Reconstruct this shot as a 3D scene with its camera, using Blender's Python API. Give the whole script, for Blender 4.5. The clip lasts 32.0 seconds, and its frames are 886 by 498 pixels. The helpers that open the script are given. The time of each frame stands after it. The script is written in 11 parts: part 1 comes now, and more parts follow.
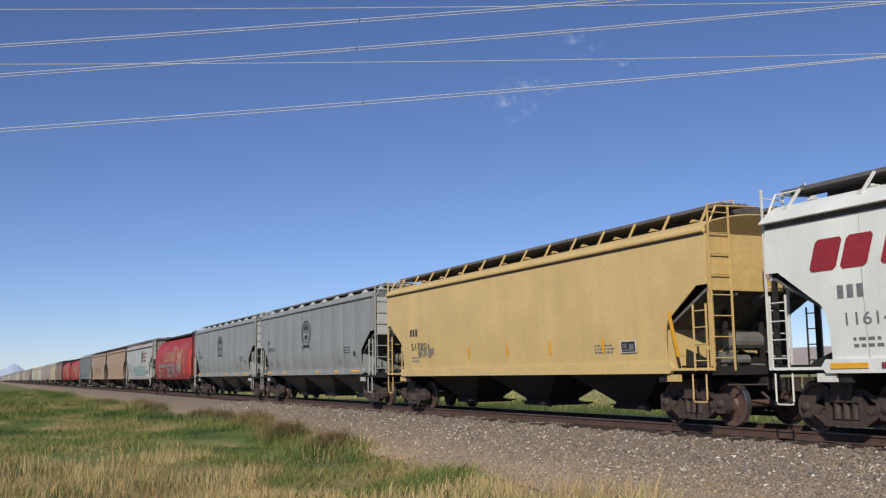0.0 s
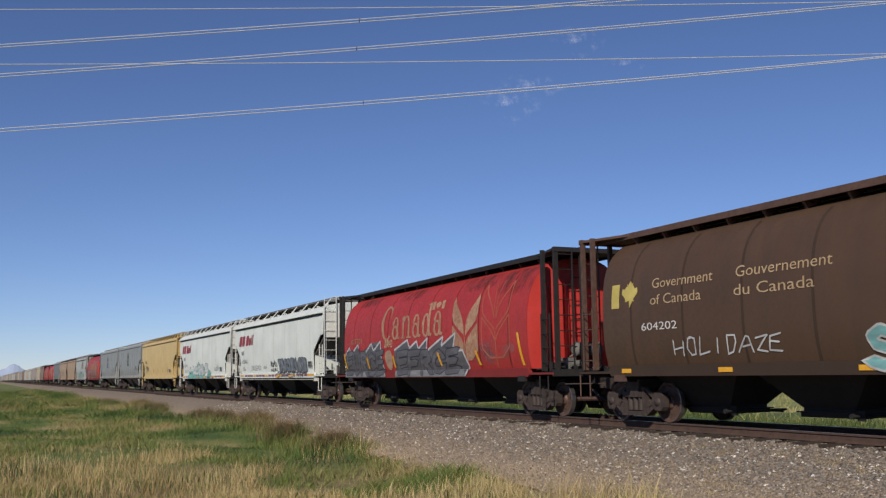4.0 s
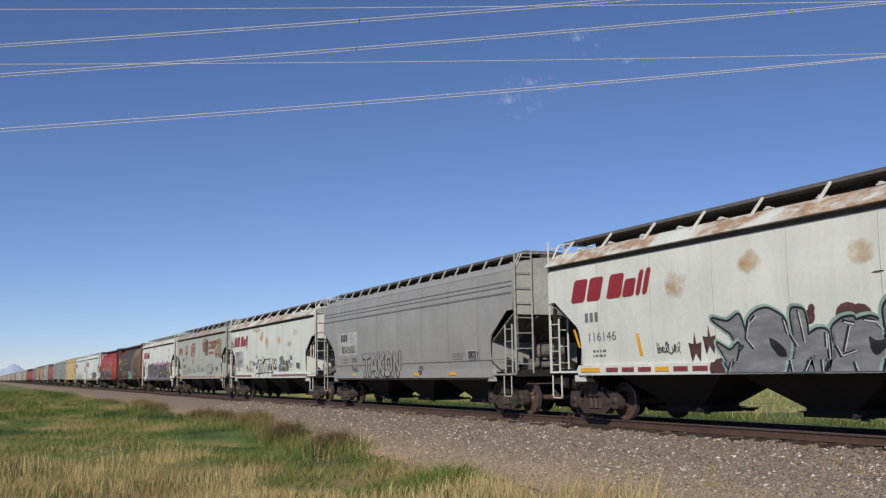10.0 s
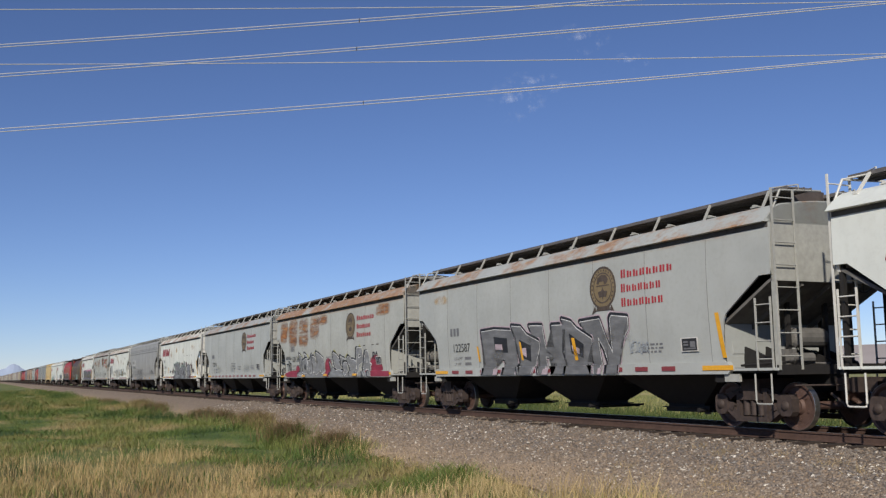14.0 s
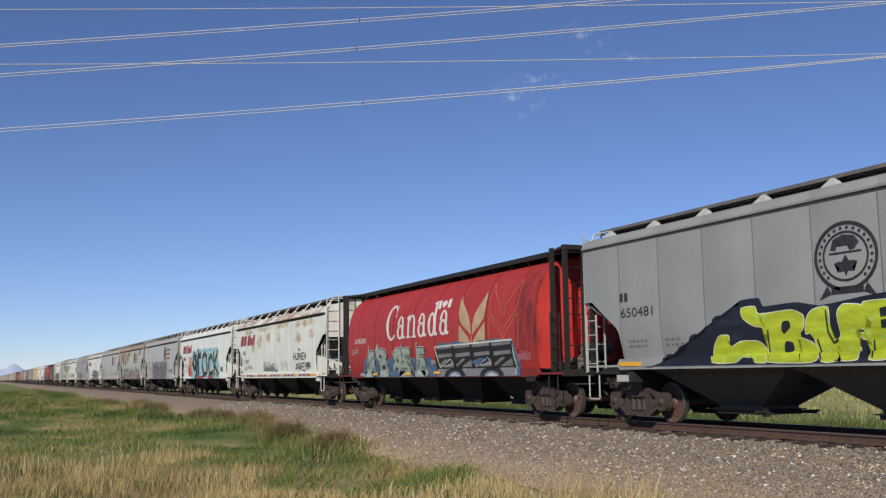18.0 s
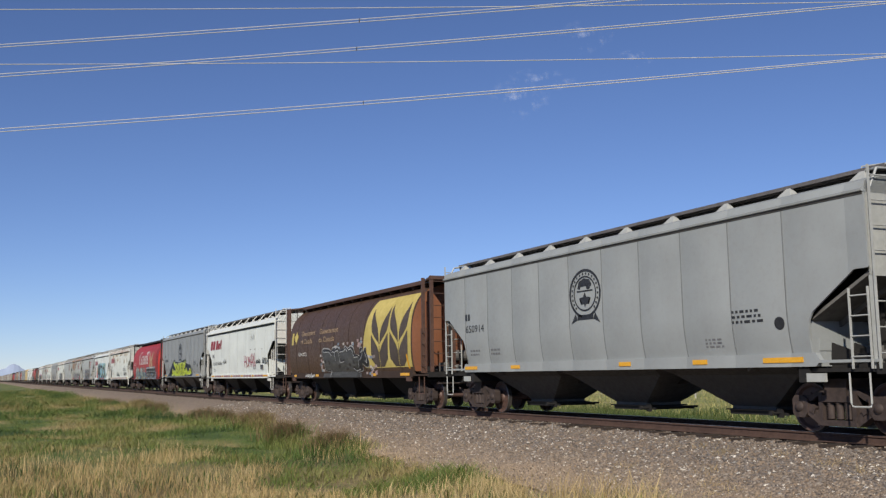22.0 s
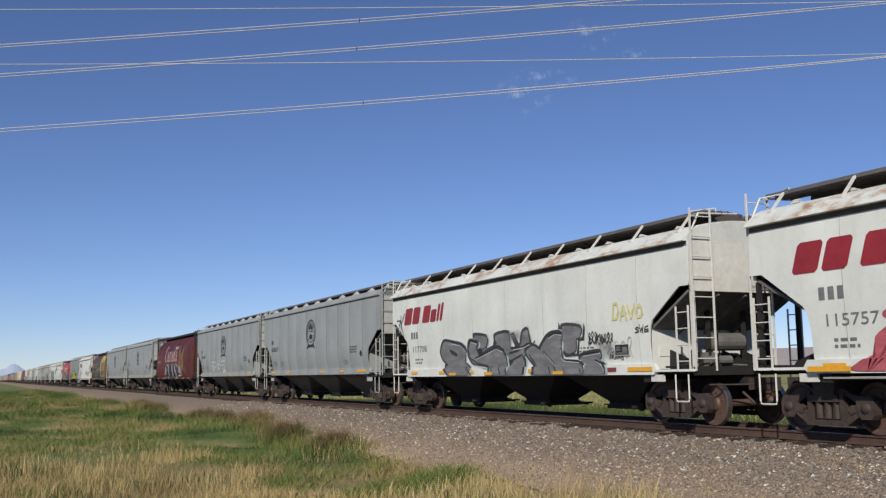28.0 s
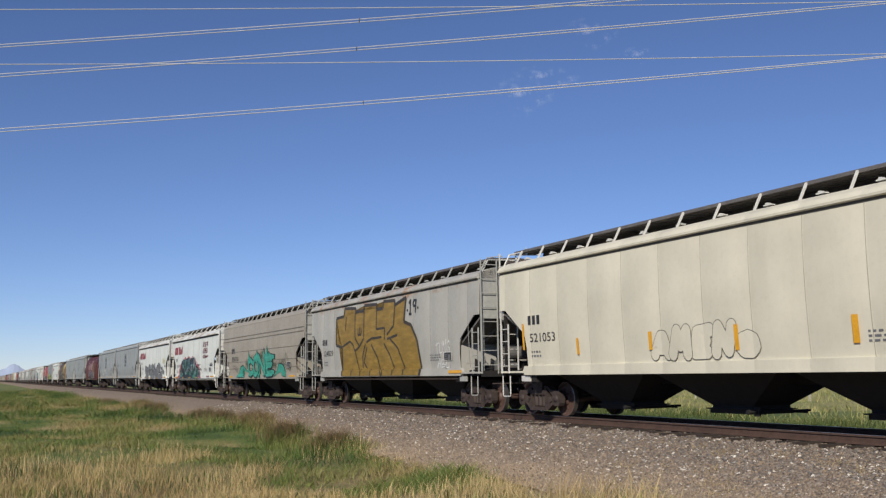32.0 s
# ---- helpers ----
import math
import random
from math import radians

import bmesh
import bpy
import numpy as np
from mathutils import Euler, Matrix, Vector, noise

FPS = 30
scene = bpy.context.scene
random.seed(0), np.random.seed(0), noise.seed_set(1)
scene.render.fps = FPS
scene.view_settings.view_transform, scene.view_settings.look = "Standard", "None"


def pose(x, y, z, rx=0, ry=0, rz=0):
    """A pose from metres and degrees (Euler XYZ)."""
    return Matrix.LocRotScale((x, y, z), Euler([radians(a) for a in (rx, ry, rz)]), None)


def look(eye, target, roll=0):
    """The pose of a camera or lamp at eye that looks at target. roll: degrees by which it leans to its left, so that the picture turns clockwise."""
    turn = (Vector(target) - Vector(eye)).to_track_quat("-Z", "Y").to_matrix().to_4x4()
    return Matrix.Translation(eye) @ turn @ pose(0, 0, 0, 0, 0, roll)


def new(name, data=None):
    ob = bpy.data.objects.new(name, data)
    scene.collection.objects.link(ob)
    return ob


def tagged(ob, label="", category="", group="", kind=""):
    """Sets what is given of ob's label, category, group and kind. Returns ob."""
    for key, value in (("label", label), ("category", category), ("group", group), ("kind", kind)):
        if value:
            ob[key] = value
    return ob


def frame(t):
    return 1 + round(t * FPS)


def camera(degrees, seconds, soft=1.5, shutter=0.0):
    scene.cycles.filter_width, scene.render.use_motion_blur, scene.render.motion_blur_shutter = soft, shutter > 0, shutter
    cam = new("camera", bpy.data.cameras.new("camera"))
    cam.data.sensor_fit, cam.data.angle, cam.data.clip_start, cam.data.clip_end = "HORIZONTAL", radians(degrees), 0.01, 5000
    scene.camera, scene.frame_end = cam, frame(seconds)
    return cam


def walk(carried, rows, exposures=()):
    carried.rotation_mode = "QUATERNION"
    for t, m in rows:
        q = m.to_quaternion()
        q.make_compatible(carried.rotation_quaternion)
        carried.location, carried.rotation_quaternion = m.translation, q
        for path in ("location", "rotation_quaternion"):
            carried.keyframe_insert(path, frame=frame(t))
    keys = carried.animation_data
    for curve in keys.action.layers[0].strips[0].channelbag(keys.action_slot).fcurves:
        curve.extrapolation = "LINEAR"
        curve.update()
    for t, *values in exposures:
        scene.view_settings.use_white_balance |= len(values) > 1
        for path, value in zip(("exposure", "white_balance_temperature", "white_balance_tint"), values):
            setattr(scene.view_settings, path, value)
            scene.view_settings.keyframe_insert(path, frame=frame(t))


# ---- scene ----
# The camera stands on a tripod beside the line; z = 0 is the top of the rails, the track runs along x.
cam = camera(48.80, 32.0, soft=1.3)
EYE = (0.0, -14.81, 1.155)


def view(yaw, pitch, roll):
    a, b = radians(yaw), radians(pitch)
    way = Vector((-math.sin(a) * math.cos(b), math.cos(a) * math.cos(b), math.sin(b)))
    return look(EYE, Vector(EYE) + way * 10, roll)


STAND = view(64.87, 7.30, -0.78)
walk(cam, [(0.0, STAND), (32.0, STAND)], exposures=[(0.0, -0.05), (1.0, -0.24), (3.0, -0.24), (6.0, 0.0), (8.0, -0.04), (10.0, -0.12), (14.0, -0.12), (18.0, -0.02), (20.0, -0.08), (22.0, -0.02), (24.0, -0.02), (25.0, 0.08), (27.5, 0.02), (28.0, -0.1), (30.0, -0.08), (31.0, -0.02), (32.0, -0.05)])

# ---- daylight: clear sky, sun behind the camera's shoulder ----
SUN = Vector((0.63, -0.58, 0.52)).normalized()
world = bpy.data.worlds.new("sky")
scene.world = world
world.use_nodes = True
wn = world.node_tree.nodes
sky = wn.new("ShaderNodeTexSky")
sky.sky_type, sky.sun_disc = "NISHITA", False
sky.sun_elevation = math.asin(SUN.z)
sky.sun_rotation = math.atan2(SUN.x, SUN.y)
sky.altitude, sky.air_density, sky.dust_density, sky.ozone_density = 1500, 0.9, 0.0, 4.0
wn["Background"].inputs["Strength"].default_value = 0.086
tint = wn.new("ShaderNodeMix")
tint.data_type, tint.blend_type = "RGBA", "MULTIPLY"
tint.inputs[0].default_value, tint.inputs[7].default_value = 1.0, (0.955, 0.95, 1.135, 1)
world.node_tree.links.new(sky.outputs[0], tint.inputs[6])
world.node_tree.links.new(tint.outputs[2], wn["Background"].inputs["Color"])
sun = new("sun", bpy.data.lights.new("sun", "SUN"))
sun.data.energy, sun.data.angle, sun.data.color = 5.0, radians(1.0), (1.0, 0.93, 0.82)
sun.matrix_world = look(SUN * 50, (0, 0, 0))


# ---- materials ----
def nodes_of(name, rough=0.6, metal=0.0):
    m = bpy.data.materials.new(name)
    m.use_nodes = True
    n, l = m.node_tree.nodes, m.node_tree.links
    b = n["Principled BSDF"]
    b.inputs["Roughness"].default_value, b.inputs["Metallic"].default_value = rough, metal
    return m, n, l, b


def noise_node(n, l, scale, detail=4, stretch=None, coord="Object", rough=0.55):
    tc = n.new("ShaderNodeTexCoord")
    t = n.new("ShaderNodeTexNoise")
    t.inputs["Scale"].default_value, t.inputs["Detail"].default_value, t.inputs["Roughness"].default_value = scale, detail, rough
    if stretch:
        mp = n.new("ShaderNodeMapping")
        mp.inputs["Scale"].default_value = stretch
        l.new(tc.outputs[coord], mp.inputs["Vector"])
        l.new(mp.outputs[0], t.inputs["Vector"])
    else:
        l.new(tc.outputs[coord], t.inputs["Vector"])
    return t


def ramp_node(n, l, source, stops):
    r = n.new("ShaderNodeValToRGB")
    e = r.color_ramp.elements
    while len(e) < len(stops):
        e.new(0.5)
    for q, (p, c) in zip(e, stops):
        q.position, q.color = p, (*c, 1) if len(c) == 3 else (c[0], c[0], c[0], 1)
    l.new(source, r.inputs[0])
    return r


def mix_node(n, l, fac, a, b):
    x = n.new("ShaderNodeMix")
    x.data_type = "RGBA"
    for socket, v in ((x.inputs[0], fac), (x.inputs[6], a), (x.inputs[7], b)):
        if isinstance(v, (int, float)):
            socket.default_value = v
        elif isinstance(v, tuple):
            socket.default_value = (*v, 1)
        else:
            l.new(v, socket)
    return x.outputs[2]


def bump_node(n, l, b, height, strength, distance=0.02):
    k = n.new("ShaderNodeBump")
    k.inputs["Strength"].default_value, k.inputs["Distance"].default_value = strength, distance
    l.new(height, k.inputs["Height"])
    l.new(k.outputs[0], b.inputs["Normal"])


def shade(c, f):
    return tuple(min(1.0, v * f) for v in c)


PAINTS, BASE_TONES = {}, {}


def paint(name, colour, dirt=0.25, rust=0.0, rough=0.45, streak=0.3, dirt_colour=(0.16, 0.13, 0.10), ribs=None):
    """Weathered paint on steel: broad fading, vertical dirt streaks, rust patches."""
    if name in PAINTS:
        return PAINTS[name]
    colour = shade(colour, 0.80)
    m, n, l, b = nodes_of(name, rough)
    fade = ramp_node(n, l, noise_node(n, l, 0.7, 5).outputs[0], [(0.3, shade(colour, 0.88)), (0.7, shade(colour, 1.06))])
    runs = noise_node(n, l, 2.2, 6, (1.6, 1.0, 0.18))
    runs_r = ramp_node(n, l, runs.outputs[0], [(0.45, (0.0,)), (0.85, (1.0,))])
    sc = n.new("ShaderNodeMath")
    sc.operation = "MULTIPLY"
    sc.inputs[1].default_value = streak
    l.new(runs_r.outputs[0], sc.inputs[0])
    c = mix_node(n, l, sc.outputs[0], fade.outputs[0], dirt_colour)
    fine = noise_node(n, l, 9.0, 8, rough=0.7)
    fr = ramp_node(n, l, fine.outputs[0], [(0.5, (0.0,)), (0.78, (dirt,))])
    c = mix_node(n, l, fr.outputs[0], c, dirt_colour)
    if rust:
        streaks = noise_node(n, l, 1.7, 8, (0.9, 1.0, 1.9), rough=0.7)
        sr = ramp_node(n, l, streaks.outputs[0], [(0.48 - 0.14 * rust, (0.0,)), (0.62 - 0.12 * rust, (1.0,))])
        columns = noise_node(n, l, 0.95, 3, (1.0, 1.0, 0.16))
        cr = ramp_node(n, l, columns.outputs[0], [(0.50 - 0.14 * rust, (0.0,)), (0.60 - 0.12 * rust, (1.0,))])
        pr = n.new("ShaderNodeMath")
        pr.operation = "MULTIPLY"
        l.new(sr.outputs[0], pr.inputs[0])
        l.new(cr.outputs[0], pr.inputs[1])
        tc = n.new("ShaderNodeTexCoord")
        sx = n.new("ShaderNodeSeparateXYZ")
        l.new(tc.outputs["Object"], sx.inputs[0])
        hi = n.new("ShaderNodeMapRange")
        hi.inputs[1].default_value, hi.inputs[2].default_value = 3.74, 3.86
        l.new(sx.outputs[2], hi.inputs[0])
        mu = n.new("ShaderNodeMath")
        mu.operation = "MULTIPLY"
        l.new(pr.outputs[0], mu.inputs[0])
        l.new(hi.outputs[0], mu.inputs[1])
        tone = ramp_node(n, l, noise_node(n, l, 7.0, 6).outputs[0], [(0.3, (0.20, 0.080, 0.026)), (0.7, (0.42, 0.22, 0.08))])
        worn = n.new("ShaderNodeMath")
        worn.operation = "MULTIPLY"
        worn.inputs[1].default_value = 0.82
        l.new(mu.outputs[0], worn.inputs[0])
        c = mix_node(n, l, worn.outputs[0], c, tone.outputs[0])
    l.new(c, b.inputs["Base Color"])
    dents = noise_node(n, l, 1.3, 3)
    if ribs:  # panels that bulge a little between their ribs
        tc = n.new("ShaderNodeTexCoord")
        sx = n.new("ShaderNodeSeparateXYZ")
        l.new(tc.outputs["Object"], sx.inputs[0])
        wave = sx.outputs[0]
        for op, v in (("SUBTRACT", ribs[1]), ("MULTIPLY", math.pi / ribs[0]), ("SINE", 0), ("ABSOLUTE", 0), ("MULTIPLY", ribs[2])):
            k = n.new("ShaderNodeMath")
            k.operation = op
            k.inputs[1].default_value = v
            l.new(wave, k.inputs[0])
            wave = k.outputs[0]
        add = n.new("ShaderNodeMath")
        add.operation = "MULTIPLY_ADD"
        add.inputs[1].default_value = 0.0075
        l.new(dents.outputs[0], add.inputs[0])
        l.new(wave, add.inputs[2])
        bump_node(n, l, b, add.outputs[0], 1.0, 1.0)
    else:
        bump_node(n, l, b, dents.outputs[0], 0.25, 0.03)
    rr = ramp_node(n, l, fine.outputs[0], [(0.3, (rough - 0.08,)), (0.8, (min(1, rough + 0.3),))])
    l.new(rr.outputs[0], b.inputs["Roughness"])
    PAINTS[name] = m
    BASE_TONES[name] = colour
    return m


def plain(name, a, c, scale=6.0, rough=0.6, metal=0.0, bump=0.2, detail=6, stretch=None, coord="Object"):
    """A surface with two tones of grain and fine relief."""
    a, c = shade(a, 0.84), shade(c, 0.84)
    m, n, l, b = nodes_of(name, rough, metal)
    t = noise_node(n, l, scale, detail, stretch, coord, 0.65)
    big = noise_node(n, l, scale * 0.13, 3, stretch, coord)
    col = ramp_node(n, l, t.outputs[0], [(0.3, a), (0.7, c)])
    o = mix_node(n, l, ramp_node(n, l, big.outputs[0], [(0.35, (0.0,)), (0.7, (0.5,))]).outputs[0], col.outputs[0], shade(a, 0.8))
    l.new(o, b.inputs["Base Color"])
    if bump:
        bump_node(n, l, b, t.outputs[0], bump, 0.02)
    return m


# near black: the deep shade under and between wagons is put into this colour
UNDER = plain("shade_black_underframe_steel", (0.009, 0.008, 0.0078), (0.022, 0.019, 0.017), 5, 0.8)
TRUCK = plain("rusty_cast_steel", (0.030, 0.021, 0.018), (0.092, 0.063, 0.053), 7, 0.75)
WHEEL = plain("brown_wheel_steel", (0.10, 0.058, 0.046), (0.20, 0.12, 0.095), 6, 0.6, 0.2)
TREAD = plain("polished_wheel_tread", (0.35, 0.33, 0.31), (0.55, 0.53, 0.50), 14, 0.3, 0.9, 0.05)
GRATE = plain("weathered_steel_grating", (0.10, 0.092, 0.09), (0.22, 0.20, 0.195), 30, 0.6, 0.1)
TROUGH = plain("brown_hatch_steel", (0.06, 0.046, 0.040), (0.13, 0.105, 0.092), 5, 0.7)
DARKBAR = plain("dark_brown_steel_bar", (0.035, 0.026, 0.022), (0.09, 0.065, 0.05), 9, 0.65)
AMBER = plain("amber_reflector", (0.75, 0.36, 0.02), (0.95, 0.50, 0.05), 20, 0.25, 0, 0.05)
REDREF = plain("maroon_reflector", (0.20, 0.035, 0.045), (0.32, 0.06, 0.065), 20, 0.3, 0, 0.05)
BLACK = plain("black_stencil_paint", (0.015, 0.015, 0.017), (0.05, 0.05, 0.055), 12, 0.5, 0, 0.05)
GREYINK = plain("grey_stencil_paint", (0.14, 0.14, 0.15), (0.24, 0.24, 0.25), 12, 0.5, 0, 0.05)
WHITEINK = plain("white_stencil_paint", (0.62, 0.60, 0.56), (0.82, 0.80, 0.76), 9, 0.5, 0, 0.05)
MAROONINK = plain("maroon_lettering_paint", (0.28, 0.020, 0.030), (0.36, 0.035, 0.045), 8, 0.5, 0, 0.05)
REDINK = plain("red_lettering_paint", (0.38, 0.022, 0.035), (0.50, 0.04, 0.05), 8, 0.5, 0, 0.05)
CREAMINK = plain("faded_cream_paint", (0.40, 0.27, 0.15), (0.60, 0.44, 0.27), 5, 0.6, 0, 0.05)
OLDGOLD = plain("dirty_faded_gold_paint", (0.17, 0.12, 0.055), (0.30, 0.23, 0.11), 3, 0.6, 0, 0.05)
GOLDINK = plain("gold_panel_paint", (0.52, 0.41, 0.10), (0.68, 0.55, 0.18), 5, 0.6, 0, 0.05)
BROWNINK = plain("dark_emblem_paint", (0.06, 0.045, 0.035), (0.12, 0.09, 0.07), 6, 0.6, 0, 0.05)
SPRAYS = {}


def spray(colour):
    """Sprayed paint: thicker and thinner in sideways sweeps, with a fine mottle."""
    if colour not in SPRAYS:
        m, n, l, b = nodes_of("spray_paint", 0.5)
        sweep = ramp_node(n, l, noise_node(n, l, 2.6, 6, (0.55, 1.0, 2.0), rough=0.62).outputs[0], [(0.34, shade(colour, 0.64)), (0.52, shade(colour, 0.86)), (0.70, tuple(min(0.85, 0.012 + 1.1 * v) for v in colour))])
        fine = ramp_node(n, l, noise_node(n, l, 14.0, 4).outputs[0], [(0.52, (0.0,)), (0.80, (0.30,))])
        c = mix_node(n, l, fine.outputs[0], sweep.outputs[0], tuple(0.5 * v for v in colour))
        l.new(c, b.inputs["Base Color"])
        SPRAYS[colour] = m
    return SPRAYS[colour]


# ---- mesh helpers ----
class Form:
    """Vertices and faces gathered for one mesh."""

    def __init__(self):
        self.v, self.f = [], []

    def add(self, verts, faces):
        k = len(self.v)
        self.v += [tuple(p) for p in verts]
        self.f += [tuple(k + i for i in f) for f in faces]
        return self

    def box(self, x0, x1, y0, y1, z0, z1):
        return self.add([(x0, y0, z0), (x1, y0, z0), (x1, y1, z0), (x0, y1, z0), (x0, y0, z1), (x1, y0, z1), (x1, y1, z1), (x0, y1, z1)],
                        [(0, 3, 2, 1), (4, 5, 6, 7), (0, 1, 5, 4), (1, 2, 6, 5), (2, 3, 7, 6), (3, 0, 4, 7)])

    def prism(self, outline, y0, y1):
        """Outline of (x, z), swept from y0 to y1."""
        n = len(outline)
        vs = [(x, y0, z) for x, z in outline] + [(x, y1, z) for x, z in outline]
        return self.add(vs, [tuple(range(n)), tuple(range(2 * n - 1, n - 1, -1))] + [(i, i + n, (i + 1) % n + n, (i + 1) % n) for i in range(n)])

    def prism_x(self, outline, x0, x1):
        """Outline of (y, z), swept from x0 to x1."""
        n = len(outline)
        vs = [(x0, y, z) for y, z in outline] + [(x1, y, z) for y, z in outline]
        return self.add(vs, [tuple(range(n - 1, -1, -1)), tuple(range(n, 2 * n))] + [(i, (i + 1) % n, (i + 1) % n + n, i + n) for i in range(n)])

    def tube(self, p, q, r, n=6, r2=None):
        p, q = Vector(p), Vector(q)
        d = (q - p).normalized()
        a = d.orthogonal().normalized()
        c = d.cross(a)
        r2 = r if r2 is None else r2
        vs = [p + (a * math.cos(t) + c * math.sin(t)) * r for t in [2 * math.pi * i / n for i in range(n)]]
        vs += [q + (a * math.cos(t) + c * math.sin(t)) * r2 for t in [2 * math.pi * i / n for i in range(n)]]
        return self.add(vs, [tuple(range(n - 1, -1, -1)), tuple(range(n, 2 * n))] + [(i, (i + 1) % n, (i + 1) % n + n, i + n) for i in range(n)])

    def sweep(self, pts, r, n=6):
        """One unbroken round cable or bar through the points."""
        pts = [Vector(p) for p in pts]
        rows = []
        for i, p in enumerate(pts):
            d = (pts[min(i + 1, len(pts) - 1)] - pts[max(i - 1, 0)]).normalized()
            a = d.cross(Vector((0, 0, 1)))
            a = a.normalized() if a.length > 0.05 else Vector((0, 1, 0))
            c = d.cross(a)
            rows.append([p + (a * math.cos(2 * math.pi * k / n) + c * math.sin(2 * math.pi * k / n)) * r for k in range(n + 1)])
        return self.grid(rows)

    def lathe(self, profile, n=24, y0=0.0, cx=0.0, cz=0.0):
        """Profile of (y, r) turned round an axis along y."""
        k = len(profile)
        vs = [(cx + r * math.cos(2 * math.pi * i / n), y0 + y, cz + r * math.sin(2 * math.pi * i / n)) for i in range(n) for y, r in profile]
        fs = [(i * k + j, i * k + j + 1, ((i + 1) % n) * k + j + 1, ((i + 1) % n) * k + j) for i in range(n) for j in range(k - 1)]
        return self.add(vs, fs)

    def grid(self, rows):
        """Rows of equally many points, joined by quads."""
        k = len(rows[0])
        return self.add([p for r in rows for p in r], [(i * k + j, i * k + j + 1, (i + 1) * k + j + 1, (i + 1) * k + j) for i in range(len(rows) - 1) for j in range(k - 1)])

    def mesh(self, name, material, smooth=False):
        m = bpy.data.meshes.new(name)
        m.from_pydata(self.v, [], self.f)
        m.materials.append(material)
        if smooth:
            m.shade_smooth()
        m.update()
        return m


MESHES = {}


def shared(key, make, material, smooth=False):
    """One mesh for all alike parts: made once, copied once for each other paint."""
    full = (key, material.name)
    if full not in MESHES:
        if key in MESHES:
            m = MESHES[key].copy()
            m.materials.clear()
            m.materials.append(material)
        else:
            m = make().mesh(key.split("/")[-1], material, smooth)
            MESHES[key] = m
        MESHES[full] = m
    return MESHES[full]


def part(name, data, parent, label="", m=None):
    """Links one mesh as a part under a thing or a part."""
    ob = new(name, data)
    ob.parent = parent
    if m is not None:
        ob.matrix_basis = m
    if label:
        ob["label"] = label
    return ob


def thing(name, label, category, group="", at=None, kind=""):
    ob = new(name)
    ob.empty_display_size = 0.3
    if at is not None:
        ob.matrix_basis = at
    return tagged(ob, label, category, group, kind)


# ---- the land ----
def hash_noise(x, y, s):
    return noise.noise(Vector((x * s, y * s, 3.7)))


BANK = [(-400, -0.95), (-9.0, -0.95), (-6.2, -0.88), (-4.6, -0.74), (-2.5, -0.40), (-1.9, -0.345), (-1.45, -0.315), (-1.28, -0.285), (-0.9, -0.275), (0.9, -0.265), (1.30, -0.265), (1.45, -0.31), (1.9, -0.35), (2.5, -0.40), (4.4, -0.75), (9, -0.8), (400, -0.8)]


def ground_z(x, y):
    """Height of the ground: the ballast bank along the line, rough grassland beside it."""
    for (a, za), (b, zb) in zip(BANK, BANK[1:]):
        if a <= y <= b:
            z = za + (zb - za) * (y - a) / (b - a)
            break
    else:
        z = BANK[0][1]
    far = max(0.0, min(1.0, (abs(y) - 3.2) / 3.0))
    return z + far * (0.26 * hash_noise(x, y, 0.33) + 0.22 * hash_noise(x, y, 0.08))


def meadow(n, l):
    """Colour of the grassland by broad patches: dark lush green, green, olive, straw; dry near the camera's end."""
    patches = noise_node(n, l, 0.24, 6, rough=0.60)
    c = ramp_node(n, l, patches.outputs[0], [(0.36, (0.026, 0.060, 0.010)), (0.46, (0.082, 0.128, 0.022)), (0.55, (0.160, 0.172, 0.045)), (0.64, (0.285, 0.225, 0.098))])
    return c.outputs[0]


def soil_material():
    m, n, l, b = nodes_of("prairie_grass_and_soil", 0.95)
    fine = noise_node(n, l, 3.0, 8, rough=0.7)
    straw = ramp_node(n, l, fine.outputs[0], [(0.3, (0.170, 0.125, 0.052)), (0.7, (0.320, 0.245, 0.112))])
    tc = n.new("ShaderNodeTexCoord")
    sx = n.new("ShaderNodeSeparateXYZ")
    l.new(tc.outputs["Object"], sx.inputs[0])
    near = n.new("ShaderNodeMapRange")
    near.inputs[1].default_value, near.inputs[2].default_value = -27.0, -20.0
    l.new(sx.outputs[0], near.inputs[0])
    c = mix_node(n, l, near.outputs[0], meadow(n, l), straw.outputs[0])
    across = n.new("ShaderNodeMapRange")
    across.inputs[1].default_value, across.inputs[2].default_value = 9.0, 26.0
    l.new(sx.outputs[1], across.inputs[0])
    pale = ramp_node(n, l, noise_node(n, l, 0.12, 6, rough=0.6).outputs[0], [(0.38, (0.150, 0.180, 0.050)), (0.52, (0.270, 0.255, 0.090)), (0.64, (0.360, 0.310, 0.140))])
    c = mix_node(n, l, across.outputs[0], c, pale.outputs[0])
    dark = ramp_node(n, l, fine.outputs[0], [(0.25, (0.35,)), (0.6, (0.0,))])
    l.new(mix_node(n, l, dark.outputs[0], c, (0.05, 0.055, 0.016)), b.inputs["Base Color"])
    bump_node(n, l, b, fine.outputs[0], 0.8, 0.1)
    return m


